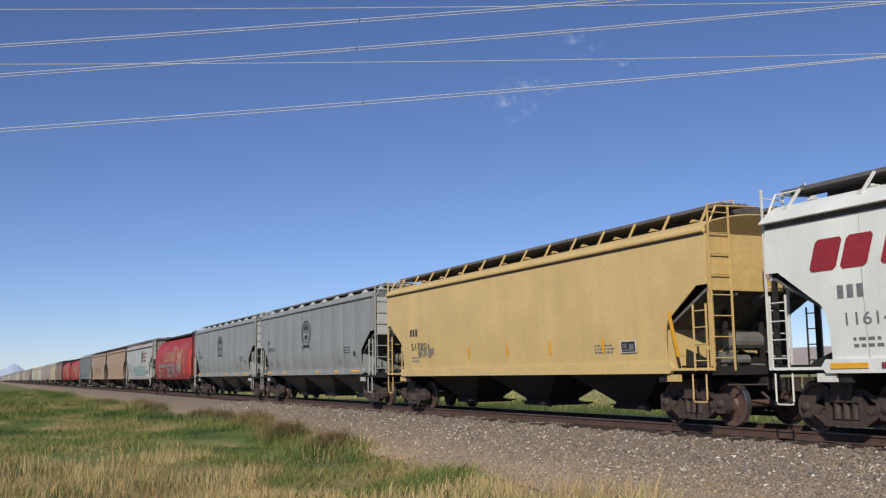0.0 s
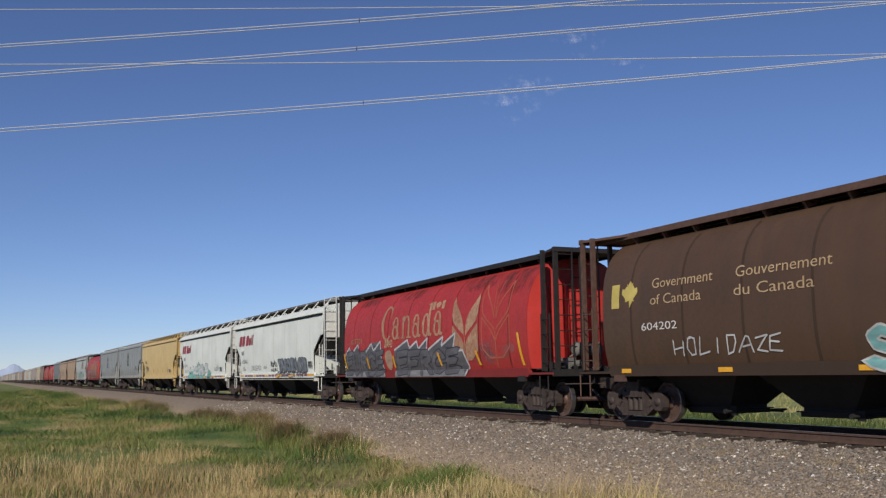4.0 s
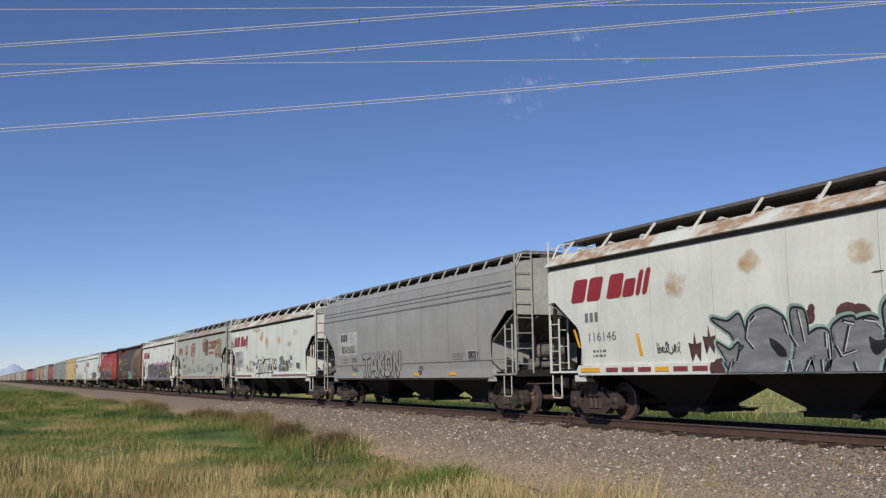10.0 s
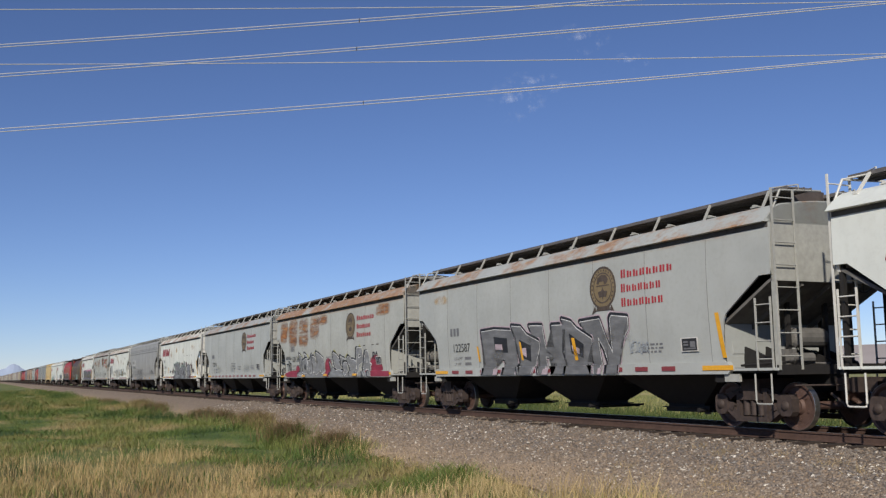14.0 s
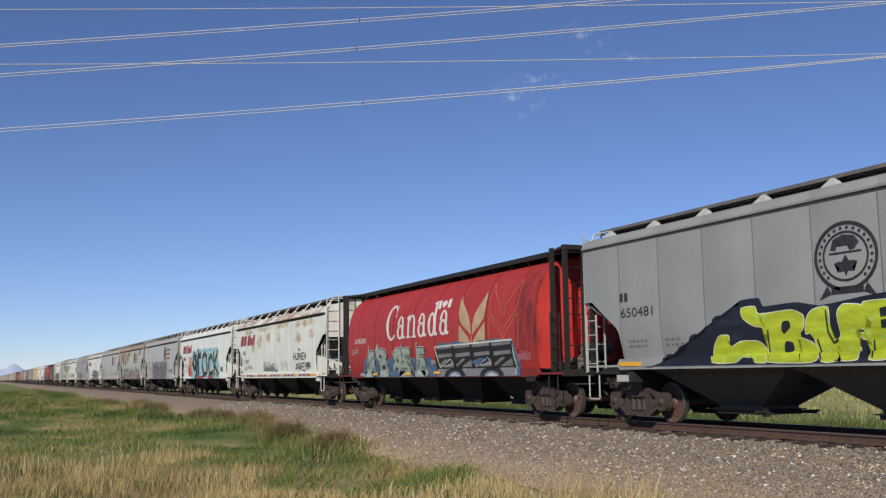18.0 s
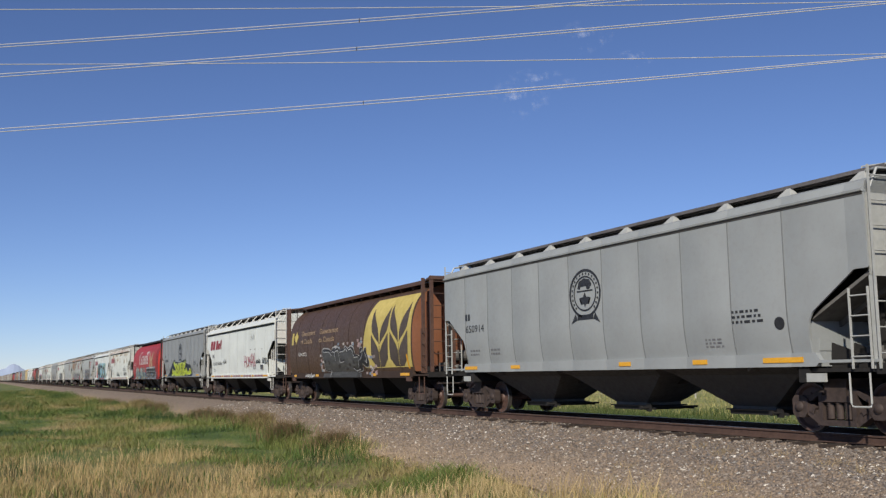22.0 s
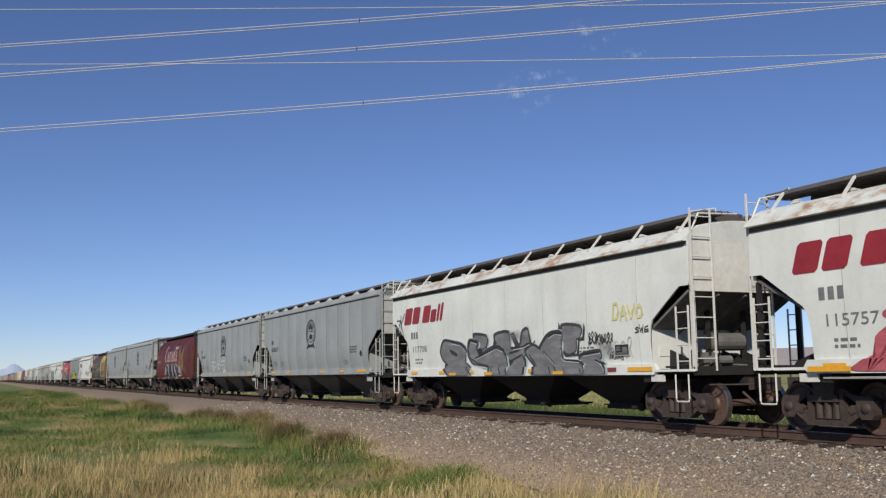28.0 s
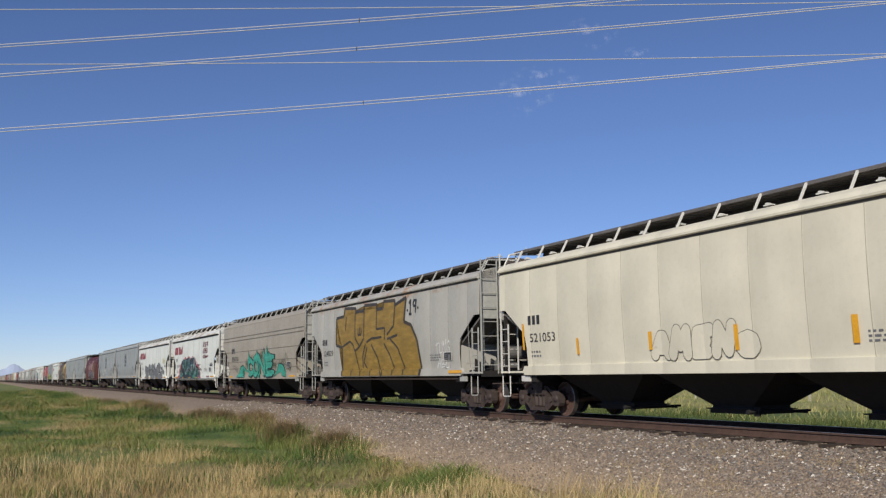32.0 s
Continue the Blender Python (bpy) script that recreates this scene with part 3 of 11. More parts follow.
def half_width(kind, z):
    if kind == "round":
        return 1.60 * max(0.02, 1 - (abs(z - 2.35) / 1.95) ** 2.7) ** (1 / 2.7)
    if kind == "ribbed":
        return 1.60 - 0.13 * max(0.0, (2.35 - z) / 1.05) ** 2
    if kind == "flow":
        return 1.61 - 0.10 * ((z - 2.75) / 1.5) ** 2
    return 1.60 - 0.06 * ((z - 2.9) / 1.5) ** 2


FLOOR_Z = {"smooth": 1.30, "crest": 1.30, "flow": 1.26, "panel": 1.32, "ribbed": 1.42, "round": 1.27}
EAVE_Z = {"smooth": 3.90, "crest": 3.96, "flow": 4.02, "panel": 3.98, "ribbed": 4.12, "round": 4.10}
ENDS = {"smooth": 2.93, "crest": 2.93, "flow": 2.90, "panel": 2.90, "ribbed": 2.82}


def reach(kind, B, z):
    """How far along the wagon the side sheet goes at a height: it is cut away at the ends over the bogies."""
    if kind == "round":
        return B - 1.16 + 0.10 * max(0.0, (z - 2.9) / 1.2)
    top = ENDS[kind]
    if z >= top:
        return B
    pts = [(top - 0.002, B - 0.30), (top - 0.66, B - 1.27), (top - 0.80, B - 1.36), (top - 1.1, B - 1.42), (0.0, B - 1.42)]
    for (za, a), (zb, b) in zip(pts, pts[1:]):
        if z >= zb:
            return a + (b - a) * (za - z) / (za - zb)
    return B - 1.42


def side_form(kind, B, sign):
    lo, hi = FLOOR_Z[kind], EAVE_Z[kind]
    zs = sorted(set([round(lo + (hi - lo) * i / 15, 3) for i in range(16)] + ([] if kind == "round" else [ENDS[kind], ENDS[kind] - 0.003, ENDS[kind] - 0.66, ENDS[kind] - 0.8, ENDS[kind] - 1.1])))
    rows = []
    for z in zs:
        r, w = reach(kind, B, z), half_width(kind, z)
        rows.append([(r * (2 * i / 12 - 1), sign * w, z) for i in range(13)][:: (1 if sign < 0 else -1)])
    f = Form().grid(rows)
    inner = [[(x, y - sign * 0.035, z) for x, y, z in row][::-1] for row in rows]
    f.grid(inner)
    for e in (0, -1):  # rim of the sheet at its ends
        f.grid([[row[e] for row in rows], [(row[e][0], row[e][1] - sign * 0.035, row[e][2]) for row in rows]])
    return f


ROOFS = {
    "smooth": [(1.545, 3.858), (1.715, 3.858), (1.718, 3.866), (1.64, 3.95), (1.42, 4.13), (1.26, 4.21), (0.9, 4.28), (0.45, 4.34), (0.0, 4.36)],
    "crest": [(1.545, 3.918), (1.70, 3.918), (1.703, 3.926), (1.63, 4.01), (1.43, 4.20), (1.30, 4.275), (0.9, 4.335), (0.45, 4.38), (0.0, 4.40)],
    "flow": [(1.53, 4.00), (1.545, 4.02), (1.545, 4.06), (1.47, 4.16), (1.25, 4.28), (0.9, 4.36), (0.45, 4.40), (0.0, 4.42)],
    "panel": [(1.56, 3.95), (1.65, 3.985), (1.655, 4.03), (1.58, 4.13), (1.35, 4.24), (0.9, 4.34), (0.45, 4.40), (0.0, 4.42)],
    "ribbed": [(1.57, 4.085), (1.655, 4.11), (1.66, 4.15), (1.60, 4.17), (1.56, 4.30), (1.15, 4.42), (0.45, 4.46), (0.0, 4.47)],
}


WALK_Z = {"smooth": 4.50, "crest": 4.585, "flow": 4.53, "panel": 4.57, "ribbed": 4.57}  # height of the running boards
FOOT_Z = {"smooth": 4.15, "crest": 4.25, "flow": 4.17, "panel": 4.24, "ribbed": 4.30}


def roof_form(kind, B):
    half = ROOFS[kind]
    prof = [(-y, z) for y, z in half] + [(y, z) for y, z in reversed(half[:-1])]
    return Form().prism_x(prof[::-1], -B, B)


def end_form(kind, B):
    half = [(-y, z) for y, z in ROOFS[kind][3:]]
    prof = [(-1.50, ENDS[kind] - 0.12), (-1.53, ENDS[kind]), (-1.54, EAVE_Z[kind])] + [(y * 0.985, z - 0.02) for y, z in half]
    prof = prof + [(-y, z) for y, z in reversed(prof[:-1])]
    return Form().prism_x(prof[::-1], -0.03, 0.03)


def slope_form(kind):
    """Sloping floor sheet under one end, from the end wall down to the hoppers; +x is outwards, 0 the end wall."""
    t = ENDS[kind]
    f = Form()
    a, b = (0.0, t - 0.1), (-3.1, 1.12)
    w0, w1 = 1.50, 1.42
    f.add([(a[0], -w0, a[1]), (a[0], w0, a[1]), (b[0], w1, b[1]), (b[0], -w1, b[1]), (a[0] - 0.03, -w0, a[1] + 0.05), (a[0] - 0.03, w0, a[1] + 0.05), (b[0] - 0.03, w1, b[1] + 0.05), (b[0] - 0.03, -w1, b[1] + 0.05)],
          [(0, 1, 2, 3), (7, 6, 5, 4), (0, 3, 7, 4), (1, 5, 6, 2), (0, 4, 5, 1), (3, 2, 6, 7)])
    for y in (-0.75, 0.0, 0.75):  # stiffeners under the sheet
        f.add([(a[0], y - 0.03, a[1]), (a[0], y + 0.03, a[1]), (b[0], y + 0.03, b[1]), (b[0], y - 0.03, b[1]), (a[0], y - 0.03, a[1] - 0.1), (a[0], y + 0.03, a[1] - 0.1), (b[0], y + 0.03, b[1] - 0.1), (b[0], y - 0.03, b[1] - 0.1)],
              [(0, 3, 2, 1), (4, 5, 6, 7), (0, 4, 7, 3), (1, 2, 6, 5), (0, 1, 5, 4), (3, 7, 6, 2)])
    return f


def web_form(kind):
    """Upright plate across the wagon over the bogie, under the sloping floor."""
    h = ENDS[kind] - 0.72
    return Form().prism_x([(-1.47, 1.2), (1.47, 1.2), (1.47, h), (-1.47, h)], -0.015, 0.015).prism_x([(-1.30, 1.48), (-1.02, 1.48), (-1.02, 1.70), (-1.30, 1.70)], 0.016, 0.03)


def frame_form(B):
    """Floor of one end platform with its end beam; 0 is the end wall, +x outwards."""
    f = Form()
    f.box(-1.7, 0.04, -1.45, 1.45, 1.10, 1.17)
    f.box(-0.02, 0.08, -1.52, 1.52, 1.06, 1.24)
    for y in (-1.0, -0.45, 0.45, 1.0):  # gusset ribs and pipe brackets over the deck
        f.prism([(-1.45, 1.17), (-0.35, 1.17), (-0.45, 1.30), (-1.4, 1.62)], y - 0.02, y + 0.02)
    f.tube((-1.2, -1.3, 1.24), (0.1, -1.2, 1.30), 0.025, 6)
    f.box(-0.62, -0.38, -1.25, -0.95, 1.17, 1.42)
    f.box(-1.75, -1.5, -1.5, 1.5, 0.92, 1.2)
    return f


def post_form(z1):
    return Form().box(-0.04, 0.04, -0.04, 0.04, 1.15, z1)


def ladder_form(height, width, rungs, along):
    """Two stiles and rungs; along 'x' or 'y'."""
    f = Form()
    for k in (-1, 1):
        a = k * width / 2
        if along == "x":
            f.box(a - 0.012, a + 0.012, -0.018, 0.018, 0, height)
        else:
            f.box(-0.020, 0.020, a - 0.014, a + 0.014, 0, height)
    for i in range(rungs):
        z = height * (i + 0.6) / rungs
        p, q = ((-width / 2, 0, z), (width / 2, 0, z)) if along == "x" else ((0, -width / 2, z), (0, width / 2, z))
        f.tube(p, q, 0.014, 5)
    return f


def step_form():
    """Stirrup step: one bent round bar."""
    pts = [(-0.21, 0, 0.56), (-0.21, 0, 0.06), (-0.19, 0, 0.01), (-0.15, 0, 0.0), (0.15, 0, 0.0), (0.19, 0, 0.01), (0.21, 0, 0.06), (0.21, 0, 0.56)]
    return Form().sweep(pts, 0.018)


def sill_form(B, z0, z1):
    """Side sill: deep along the body, a thin bar out over the end platforms."""
    a, c = B - 1.30, B + 0.04
    f = Form().prism([(-c, z0 + 0.06), (-a - 0.06, z0 + 0.06), (-a, z0), (a, z0), (a + 0.06, z0 + 0.06), (c, z0 + 0.06), (c, z0 + 0.11), (a + 0.10, z0 + 0.11), (a, z1), (-a, z1), (-a - 0.10, z0 + 0.11), (-c, z0 + 0.11)], -0.05, 0.05)
    return f


def hopper_form(half, out=1.42, deep=0.32):
    """One discharge bay: a wedge that narrows to its gate."""
    f = Form()
    levels = [(half, out, 1.26), (half - 0.28, out - 0.42, 1.06), (0.62, 0.50, 0.42), (0.62, 0.50, deep)]
    rings = [[(-a, -w, z), (a, -w, z), (a, w, z), (-a, w, z)] for a, w, z in levels]
    vs = [p for r in rings for p in r]
    fs = [(0, 3, 2, 1), (12, 13, 14, 15)]
    for k in range(3):
        for i in range(4):
            a, b = 4 * k + i, 4 * k + (i + 1) % 4
            fs.append((a, b, b + 4, a + 4))
    f.add(vs, [tuple(reversed(q)) for q in fs])
    return f


def gate_form():
    """Sliding gate under a bay: shallow box, flanged rim, two rails and a capstan with its socket."""
    f = Form().box(-0.66, 0.66, -0.54, 0.54, 0.25, 0.34)
    f.box(-0.72, 0.72, -0.60, 0.60, 0.335, 0.36)
    for y in (-0.58, 0.54):
        f.box(0.50, 1.02, y, y + 0.04, 0.26, 0.31)
    f.tube((0.86, -0.80, 0.31), (0.86, 0.80, 0.31), 0.026, 8)
    f.lathe([(0, 0.0), (0, 0.05), (0.06, 0.05), (0.06, 0.03), (0.11, 0.03), (0.11, 0.0)], 8, -0.88, 0.86, 0.31)
    f.box(0.78, 0.94, -0.64, -0.60, 0.22, 0.40)
    return f


def walkway_form(B, z):
    """Grating of one running board: cross bars in a frame, with gaps between them."""
    f = Form()
    for y in (-0.34, -0.1, 0.1, 0.28):
        f.box(-B - 0.02, B + 0.02, y, y + 0.02, z - 0.02, z + 0.05)
    n = int(B * 2 / 0.105)
    for i in range(n):
        x = -B + (i + 0.5) * 2 * B / n
        f.box(x - 0.043, x + 0.043, -0.29, 0.29, z + 0.012, z + 0.04)
    return f


def strut_form(kind):
    """Bracket between the roof's edge and the running board, a bent strap."""
    a, b = FOOT_Z[kind], WALK_Z[kind] + 0.02
    return Form().prism_x([(-1.44, a - 0.03), (-1.36, a), (-1.04, b), (-1.09, b)], -0.026, 0.026).box(-0.05, 0.05, -1.47, -1.34, a - 0.05, a + 0.01)


def upright_form(kind):
    a, b = FOOT_Z[kind], WALK_Z[kind] + 0.02
    return Form().prism_x([(-1.30, a), (-1.26, a), (-1.06, b), (-1.10, b + 0.01)], -0.022, 0.022)


def gusset_form(kind):
    """Small triangular bracket under the running board."""
    a, b = WALK_Z[kind] - 0.17, WALK_Z[kind] + 0.03
    return Form().add([(-0.17, -1.22, a), (0.17, -1.22, a), (0.17, -1.0, a + 0.03), (-0.17, -1.0, a + 0.03), (-0.03, -1.05, b), (0.03, -1.05, b)],
                      [(0, 1, 5, 4), (1, 2, 5), (2, 3, 4, 5), (3, 0, 4), (0, 3, 2, 1)])


def end_frame_form():
    """Hand rail and sloping braces where the running board ends, 0 is the end wall."""
    f = Form()
    for s in (-1, 1):
        f.tube((0.02, s * 1.5, 4.1), (0.02, s * 1.25, 4.56), 0.022, 6)
        f.tube((0.02, s * 1.25, 4.56), (0.02, s * 0.2, 4.60), 0.022, 6)
        f.tube((0.02, s * 1.25, 4.56), (-0.62, s * 0.95, 4.62), 0.016, 6)
        f.tube((-0.5, s * 1.0, 4.62), (-0.5, s * 1.0, 4.70), 0.014, 5)
        f.tube((0.0, s * 0.75, 4.60), (0.0, s * 0.75, 4.70), 0.014, 5)
        f.tube((0.0, s * 0.75, 4.70), (-0.5, s * 1.0, 4.70), 0.014, 5)
    return f


def side_frame_form():
    """Cast side frame of a freight bogie: arched top chord, sloping arms down to the spring seat."""
    f = Form()
    f.prism([(-1.0, 0.60), (-0.86, 0.66), (-0.6, 0.70), (-0.4, 0.80), (0.4, 0.80), (0.6, 0.70), (0.86, 0.66), (1.0, 0.60), (1.0, 0.54), (0.62, 0.58), (0.42, 0.70), (-0.42, 0.70), (-0.62, 0.58), (-1.0, 0.54)], -0.09, 0.09)
    f.prism([(-0.44, 0.15), (0.44, 0.15), (0.40, 0.25), (-0.40, 0.25)], -0.15, 0.12)
    for s in (-1, 1):
        f.prism([(s * 0.99, 0.57), (s * 0.99, 0.43), (s * 0.80, 0.38), (s * 0.44, 0.15), (s * 0.32, 0.16), (s * 0.34, 0.30), (s * 0.42, 0.33), (s * 0.66, 0.53)], -0.10, 0.10)
        f.prism([(s * 0.42, 0.24), (s * 0.33, 0.24), (s * 0.33, 0.74), (s * 0.42, 0.74)], -0.13, 0.10)
        f.prism([(s * 1.06, 0.36), (s * 1.0, 0.28), (s * 0.78, 0.28), (s * 0.70, 0.38), (s * 0.68, 0.60), (s * 0.80, 0.68), (s * 1.0, 0.68), (s * 1.06, 0.60)], -0.12, 0.06)
        f.prism([(s * 0.66, 0.40), (s * 0.56, 0.35), (s * 0.50, 0.46), (s * 0.58, 0.52)], -0.125, 0.0)
    return f


def spring_form():
    """Three coil springs side by side on the spring seat."""
    f = Form()
    for x in (-0.2, 0.0, 0.2):
        f.lathe([(0, 0)] + [(0.012 + 0.022 * i, 0.094 if i % 2 else 0.062) for i in range(14)] + [(0.325, 0)], 8)
        k = len(f.v)
        m = 16 * 8
        for j in range(k - m, k):
            a, b, c = f.v[j]
            f.v[j] = (a + x, c, 0.25 + b)
    return f


def wheelset_form():
    f = Form()
    prof = [(-0.07, 0.09), (-0.075, 0.14), (-0.02, 0.17), (-0.005, 0.36), (-0.06, 0.40), (-0.065, 0.445), (-0.06, 0.455)]
    for s in (-1, 1):
        f.lathe([(s * -y if s > 0 else y, r) for y, r in prof] + [(s * -0.06, 0.455)], 28, s * 0.755)
        f.lathe([(s * -0.07, 0.40), (s * -0.07, 0.20), (s * -0.03, 0.16), (s * -0.07, 0.09)], 28, s * 0.755)
        f.lathe([(s * 0.06, 0.0), (s * 0.075, 0.09), (s * 0.02, 0.17), (s * 0.01, 0.36), (s * 0.055, 0.40), (s * 0.06, 0.455)], 28, s * 0.755)
    f.lathe([(-1.0, 0.0), (-1.0, 0.08), (1.0, 0.08), (1.0, 0.0)], 12)
    for i in range(6):  # casting marks on the plates, so that the turning shows
        a = i * math.pi / 3
        for s in (-1, 1):
            f.tube((0.25 * math.cos(a), s * 0.765, 0.25 * math.sin(a)), (0.25 * math.cos(a), s * 0.79, 0.25 * math.sin(a)), 0.03, 6)
    return f


def cap_form():
    return Form().lathe([(-0.10, 0.0), (-0.10, 0.075), (-0.03, 0.11), (0.16, 0.12)], 12, -1.05, 0, 0.475)


def wheelset_mesh():
    """Wheels and axle; the rims and treads are worn bright."""
    m = wheelset_form().mesh("wheelset", WHEEL)
    m.materials.append(TREAD)
    for p in m.polygons:
        if all(math.hypot(m.vertices[v].co.x, m.vertices[v].co.z) > 0.395 for v in p.vertices) and any(math.hypot(m.vertices[v].co.x, m.vertices[v].co.z) > 0.45 for v in p.vertices):
            p.material_index = 1
    return m


WHEEL_MESH = []
WHEELSETS = []  # (wheelset, wagon index) for the turning of the wheels


def add_bogie(car, x, index):
    if not WHEEL_MESH:
        WHEEL_MESH.append(wheelset_mesh())
    b = part("bogie", shared("bogie/bolster", lambda: Form().prism([(-0.31, 0.57), (0.31, 0.57), (0.31, 0.69), (0.22, 0.69), (0.28, 0.98), (-0.28, 0.98), (-0.22, 0.69), (-0.31, 0.69)], -1.14, 1.14), TRUCK), car, "rusty brown two axle freight bogie", pose(x, 0, 0))
    for s in (-1, 1):
        part("side_frame", shared("bogie/side_frame", side_frame_form, TRUCK), b, m=pose(0, s * 0.99, 0))
        if index > -20:
            part("spring", shared("bogie/spring", spring_form, TRUCK, True), b, m=pose(0, s * 1.035, 0))
        for side in ((-1, 1) if index >= 0 else (-1,) if index > -20 else ()):
            part("bearing_cap", shared("bogie/bearing_cap", cap_form, TRUCK, True), b, m=pose(s * 0.89, 0, 0, 0, 0, 0 if side < 0 else 180))
        w = part("wheelset", WHEEL_MESH[0], b, m=pose(s * 0.89, 0, 0.46))
        WHEELSETS.append((w, index, x + s * 0.89))
    return b


def add_reflectors(car, kind, B, spec, zc):
    """Patches along the sill: (x, length, 'a' amber or 'r' red)."""
    for x, n, c in spec:
        part("reflector", shared("reflector/%.2f" % n, lambda n=n: Form().box(-n / 2, n / 2, -0.006, 0.004, -0.048, 0.048), AMBER if c == "a" else REDREF), car, m=pose(x + inset(kind) - 0.63, -half_width(kind, max(zc, FLOOR_Z[kind])) - 0.064, zc))


# ---- painted marks ----
def flat_mesh(polys, joined=False):
    """Painted shapes from polygons of (x, z); a joined line shares its corners."""
    bm = bmesh.new()
    if joined:
        seen = {}
        for poly in polys:
            for p in poly:
                if p not in seen:
                    seen[p] = bm.verts.new((p[0], -0.0002 * ((len(seen) // 2) % 24), p[1]))
            if len(set(poly)) == len(poly):
                bm.faces.new([seen[p] for p in poly])
        bmesh.ops.triangulate(bm, faces=bm.faces[:])
        return bm
    for k, poly in enumerate(polys):
        vs = [bm.verts.new((x, -0.0002 * (k % 8), z)) for x, z in poly]
        try:
            bm.faces.new(vs)
        except ValueError:
            pass
    bmesh.ops.triangulate(bm, faces=bm.faces[:])
    return bm


def wrap(bm, kind, lift, material, name, step=0.14):
    """Lays flat painted shapes on the wagon's curved side, a hair proud of it."""
    zs = [v.co.z for v in bm.verts]
    if not zs:
        bm.free()
        return None
    z = math.ceil(min(zs) / step) * step
    while z < max(zs):
        bmesh.ops.bisect_plane(bm, geom=bm.verts[:] + bm.edges[:] + bm.faces[:], plane_co=(0, 0, z), plane_no=(0, 0, 1))
        z += step
    lo = FLOOR_Z[kind]
    for cut in (lo + 0.017, lo + 0.027):
        if min(zs) < cut < max(zs):
            bmesh.ops.bisect_plane(bm, geom=bm.verts[:] + bm.edges[:] + bm.faces[:], plane_co=(0, 0, cut), plane_no=(0, 0, 1))
    for v in bm.verts:
        v.co.z = max(v.co.z, lo - 0.19)
        v.co.x += inset(kind) - 0.63
        v.co.y = -(half_width(kind, v.co.z) if v.co.z > lo + 0.022 else half_width(kind, lo) + 0.062) - lift + v.co.y
    for f in bm.faces:
        f.normal_update()
        if f.normal.y > 0:
            f.normal_flip()
    m = bpy.data.meshes.new(name)
    bm.to_mesh(m)
    bm.free()
    m.materials.append(material)
    return m


WORDS = ["Government", "of Canada", "Gouvernement", "du Canada", "51730", "116146", "11526", "120407", "116160", "850503", "122136", "120136", "122587", "116252", "117021", "608281", "650481", "115603", "604202", "650914", "651038", "608407", "LD LMT", "LT WT", "652246", "650633", "117708", "115757", "854710", "124029", "521053", "607701", "116141", "120457", "115160", "115207"]
GLYPHS = {}


def spell():
    """Flat letter shapes for all the words, as lists of vertices and faces."""
    made = []
    for w in WORDS:
        c = bpy.data.curves.new("letters", "FONT")
        c.body, c.size, c.resolution_u = w, 1.0, 3
        made.append((w, new("letters", c)))
    dg = bpy.context.evaluated_depsgraph_get()
    for w, ob in made:
        ev = ob.evaluated_get(dg)
        m = ev.to_mesh()
        GLYPHS[w] = ([(v.co.x, v.co.y) for v in m.vertices], [tuple(p.vertices) for p in m.polygons])
        ev.to_mesh_clear()
    for w, ob in made:
        c = ob.data
        bpy.data.objects.remove(ob)
        bpy.data.curves.remove(c)


def word_bm(w, x, z, high, wide=None, slant=0.0):
    """Letters from x on, their feet at z, capitals as high as given."""
    vs, fs = GLYPHS[w]
    k = high / 0.70
    ext = max(v[0] for v in vs)
    kx = k if wide is None else wide / ext
    bm = bmesh.new()
    vv = [bm.verts.new((x + a * kx + slant * b * k, 0, z + b * k)) for a, b in vs]
    for f in fs:
        try:
            bm.faces.new([vv[i] for i in f])
        except ValueError:
            pass
    bmesh.ops.triangulate(bm, faces=bm.faces[:])
    return bm


def word(car, kind, w, x, z, high, material, wide=None, slant=0.0, lift=0.012, label=""):
    ob = part("lettering", wrap(word_bm(w, x, z, high, wide, slant), kind, lift, material, "lettering"), car, label)
    if high < 0.3:
        ob["kind"] = "stuff"
    return ob


def shapes(car, kind, name, polys, material, lift=0.008, label=""):
    m = wrap(flat_mesh(polys, name == "graffiti_stroke"), kind, lift, material, name)
    if m:
        ob = part(name, m, car, label)
        if name in ("stencil_data", "graffiti_tag", "owner_lines", "data_plate") or name in ("graffiti", "lettering", "grain_emblem") and len(polys) > 1:
            ob["kind"] = "stuff"


def rect(x, z, w, h, slant=0.0):
    return [(x, z), (x + w, z), (x + w + slant * h, z + h), (x + slant * h, z + h)]


def oval(x, z, a, b, n=20, t0=0.0, t1=2 * math.pi):
    return [(x + a * math.cos(t0 + (t1 - t0) * i / n), z + b * math.sin(t0 + (t1 - t0) * i / n)) for i in range(n if t1 - t0 > 6 else n + 1)]


def ring(x, z, a, b, ai, bi, n=24):
    o, i_ = oval(x, z, a, b, n), oval(x, z, ai, bi, n)
    return [[o[k], o[(k + 1) % n], i_[(k + 1) % n], i_[k]] for k in range(n)]


def arc_band(x, z, a, b, ai, bi, dx=0.0, t0=0.0, t1=360.0, n=22):
    """A bowed stroke between two ovals, thick where they part."""
    out = []
    for k in range(n):
        u, v = radians(t0 + (t1 - t0) * k / n), radians(t0 + (t1 - t0) * (k + 1) / n)
        out.append([(x + a * math.cos(u), z + b * math.sin(u)), (x + a * math.cos(v), z + b * math.sin(v)), (x + dx + ai * math.cos(v), z + bi * math.sin(v)), (x + dx + ai * math.cos(u), z + bi * math.sin(u))])
    return out


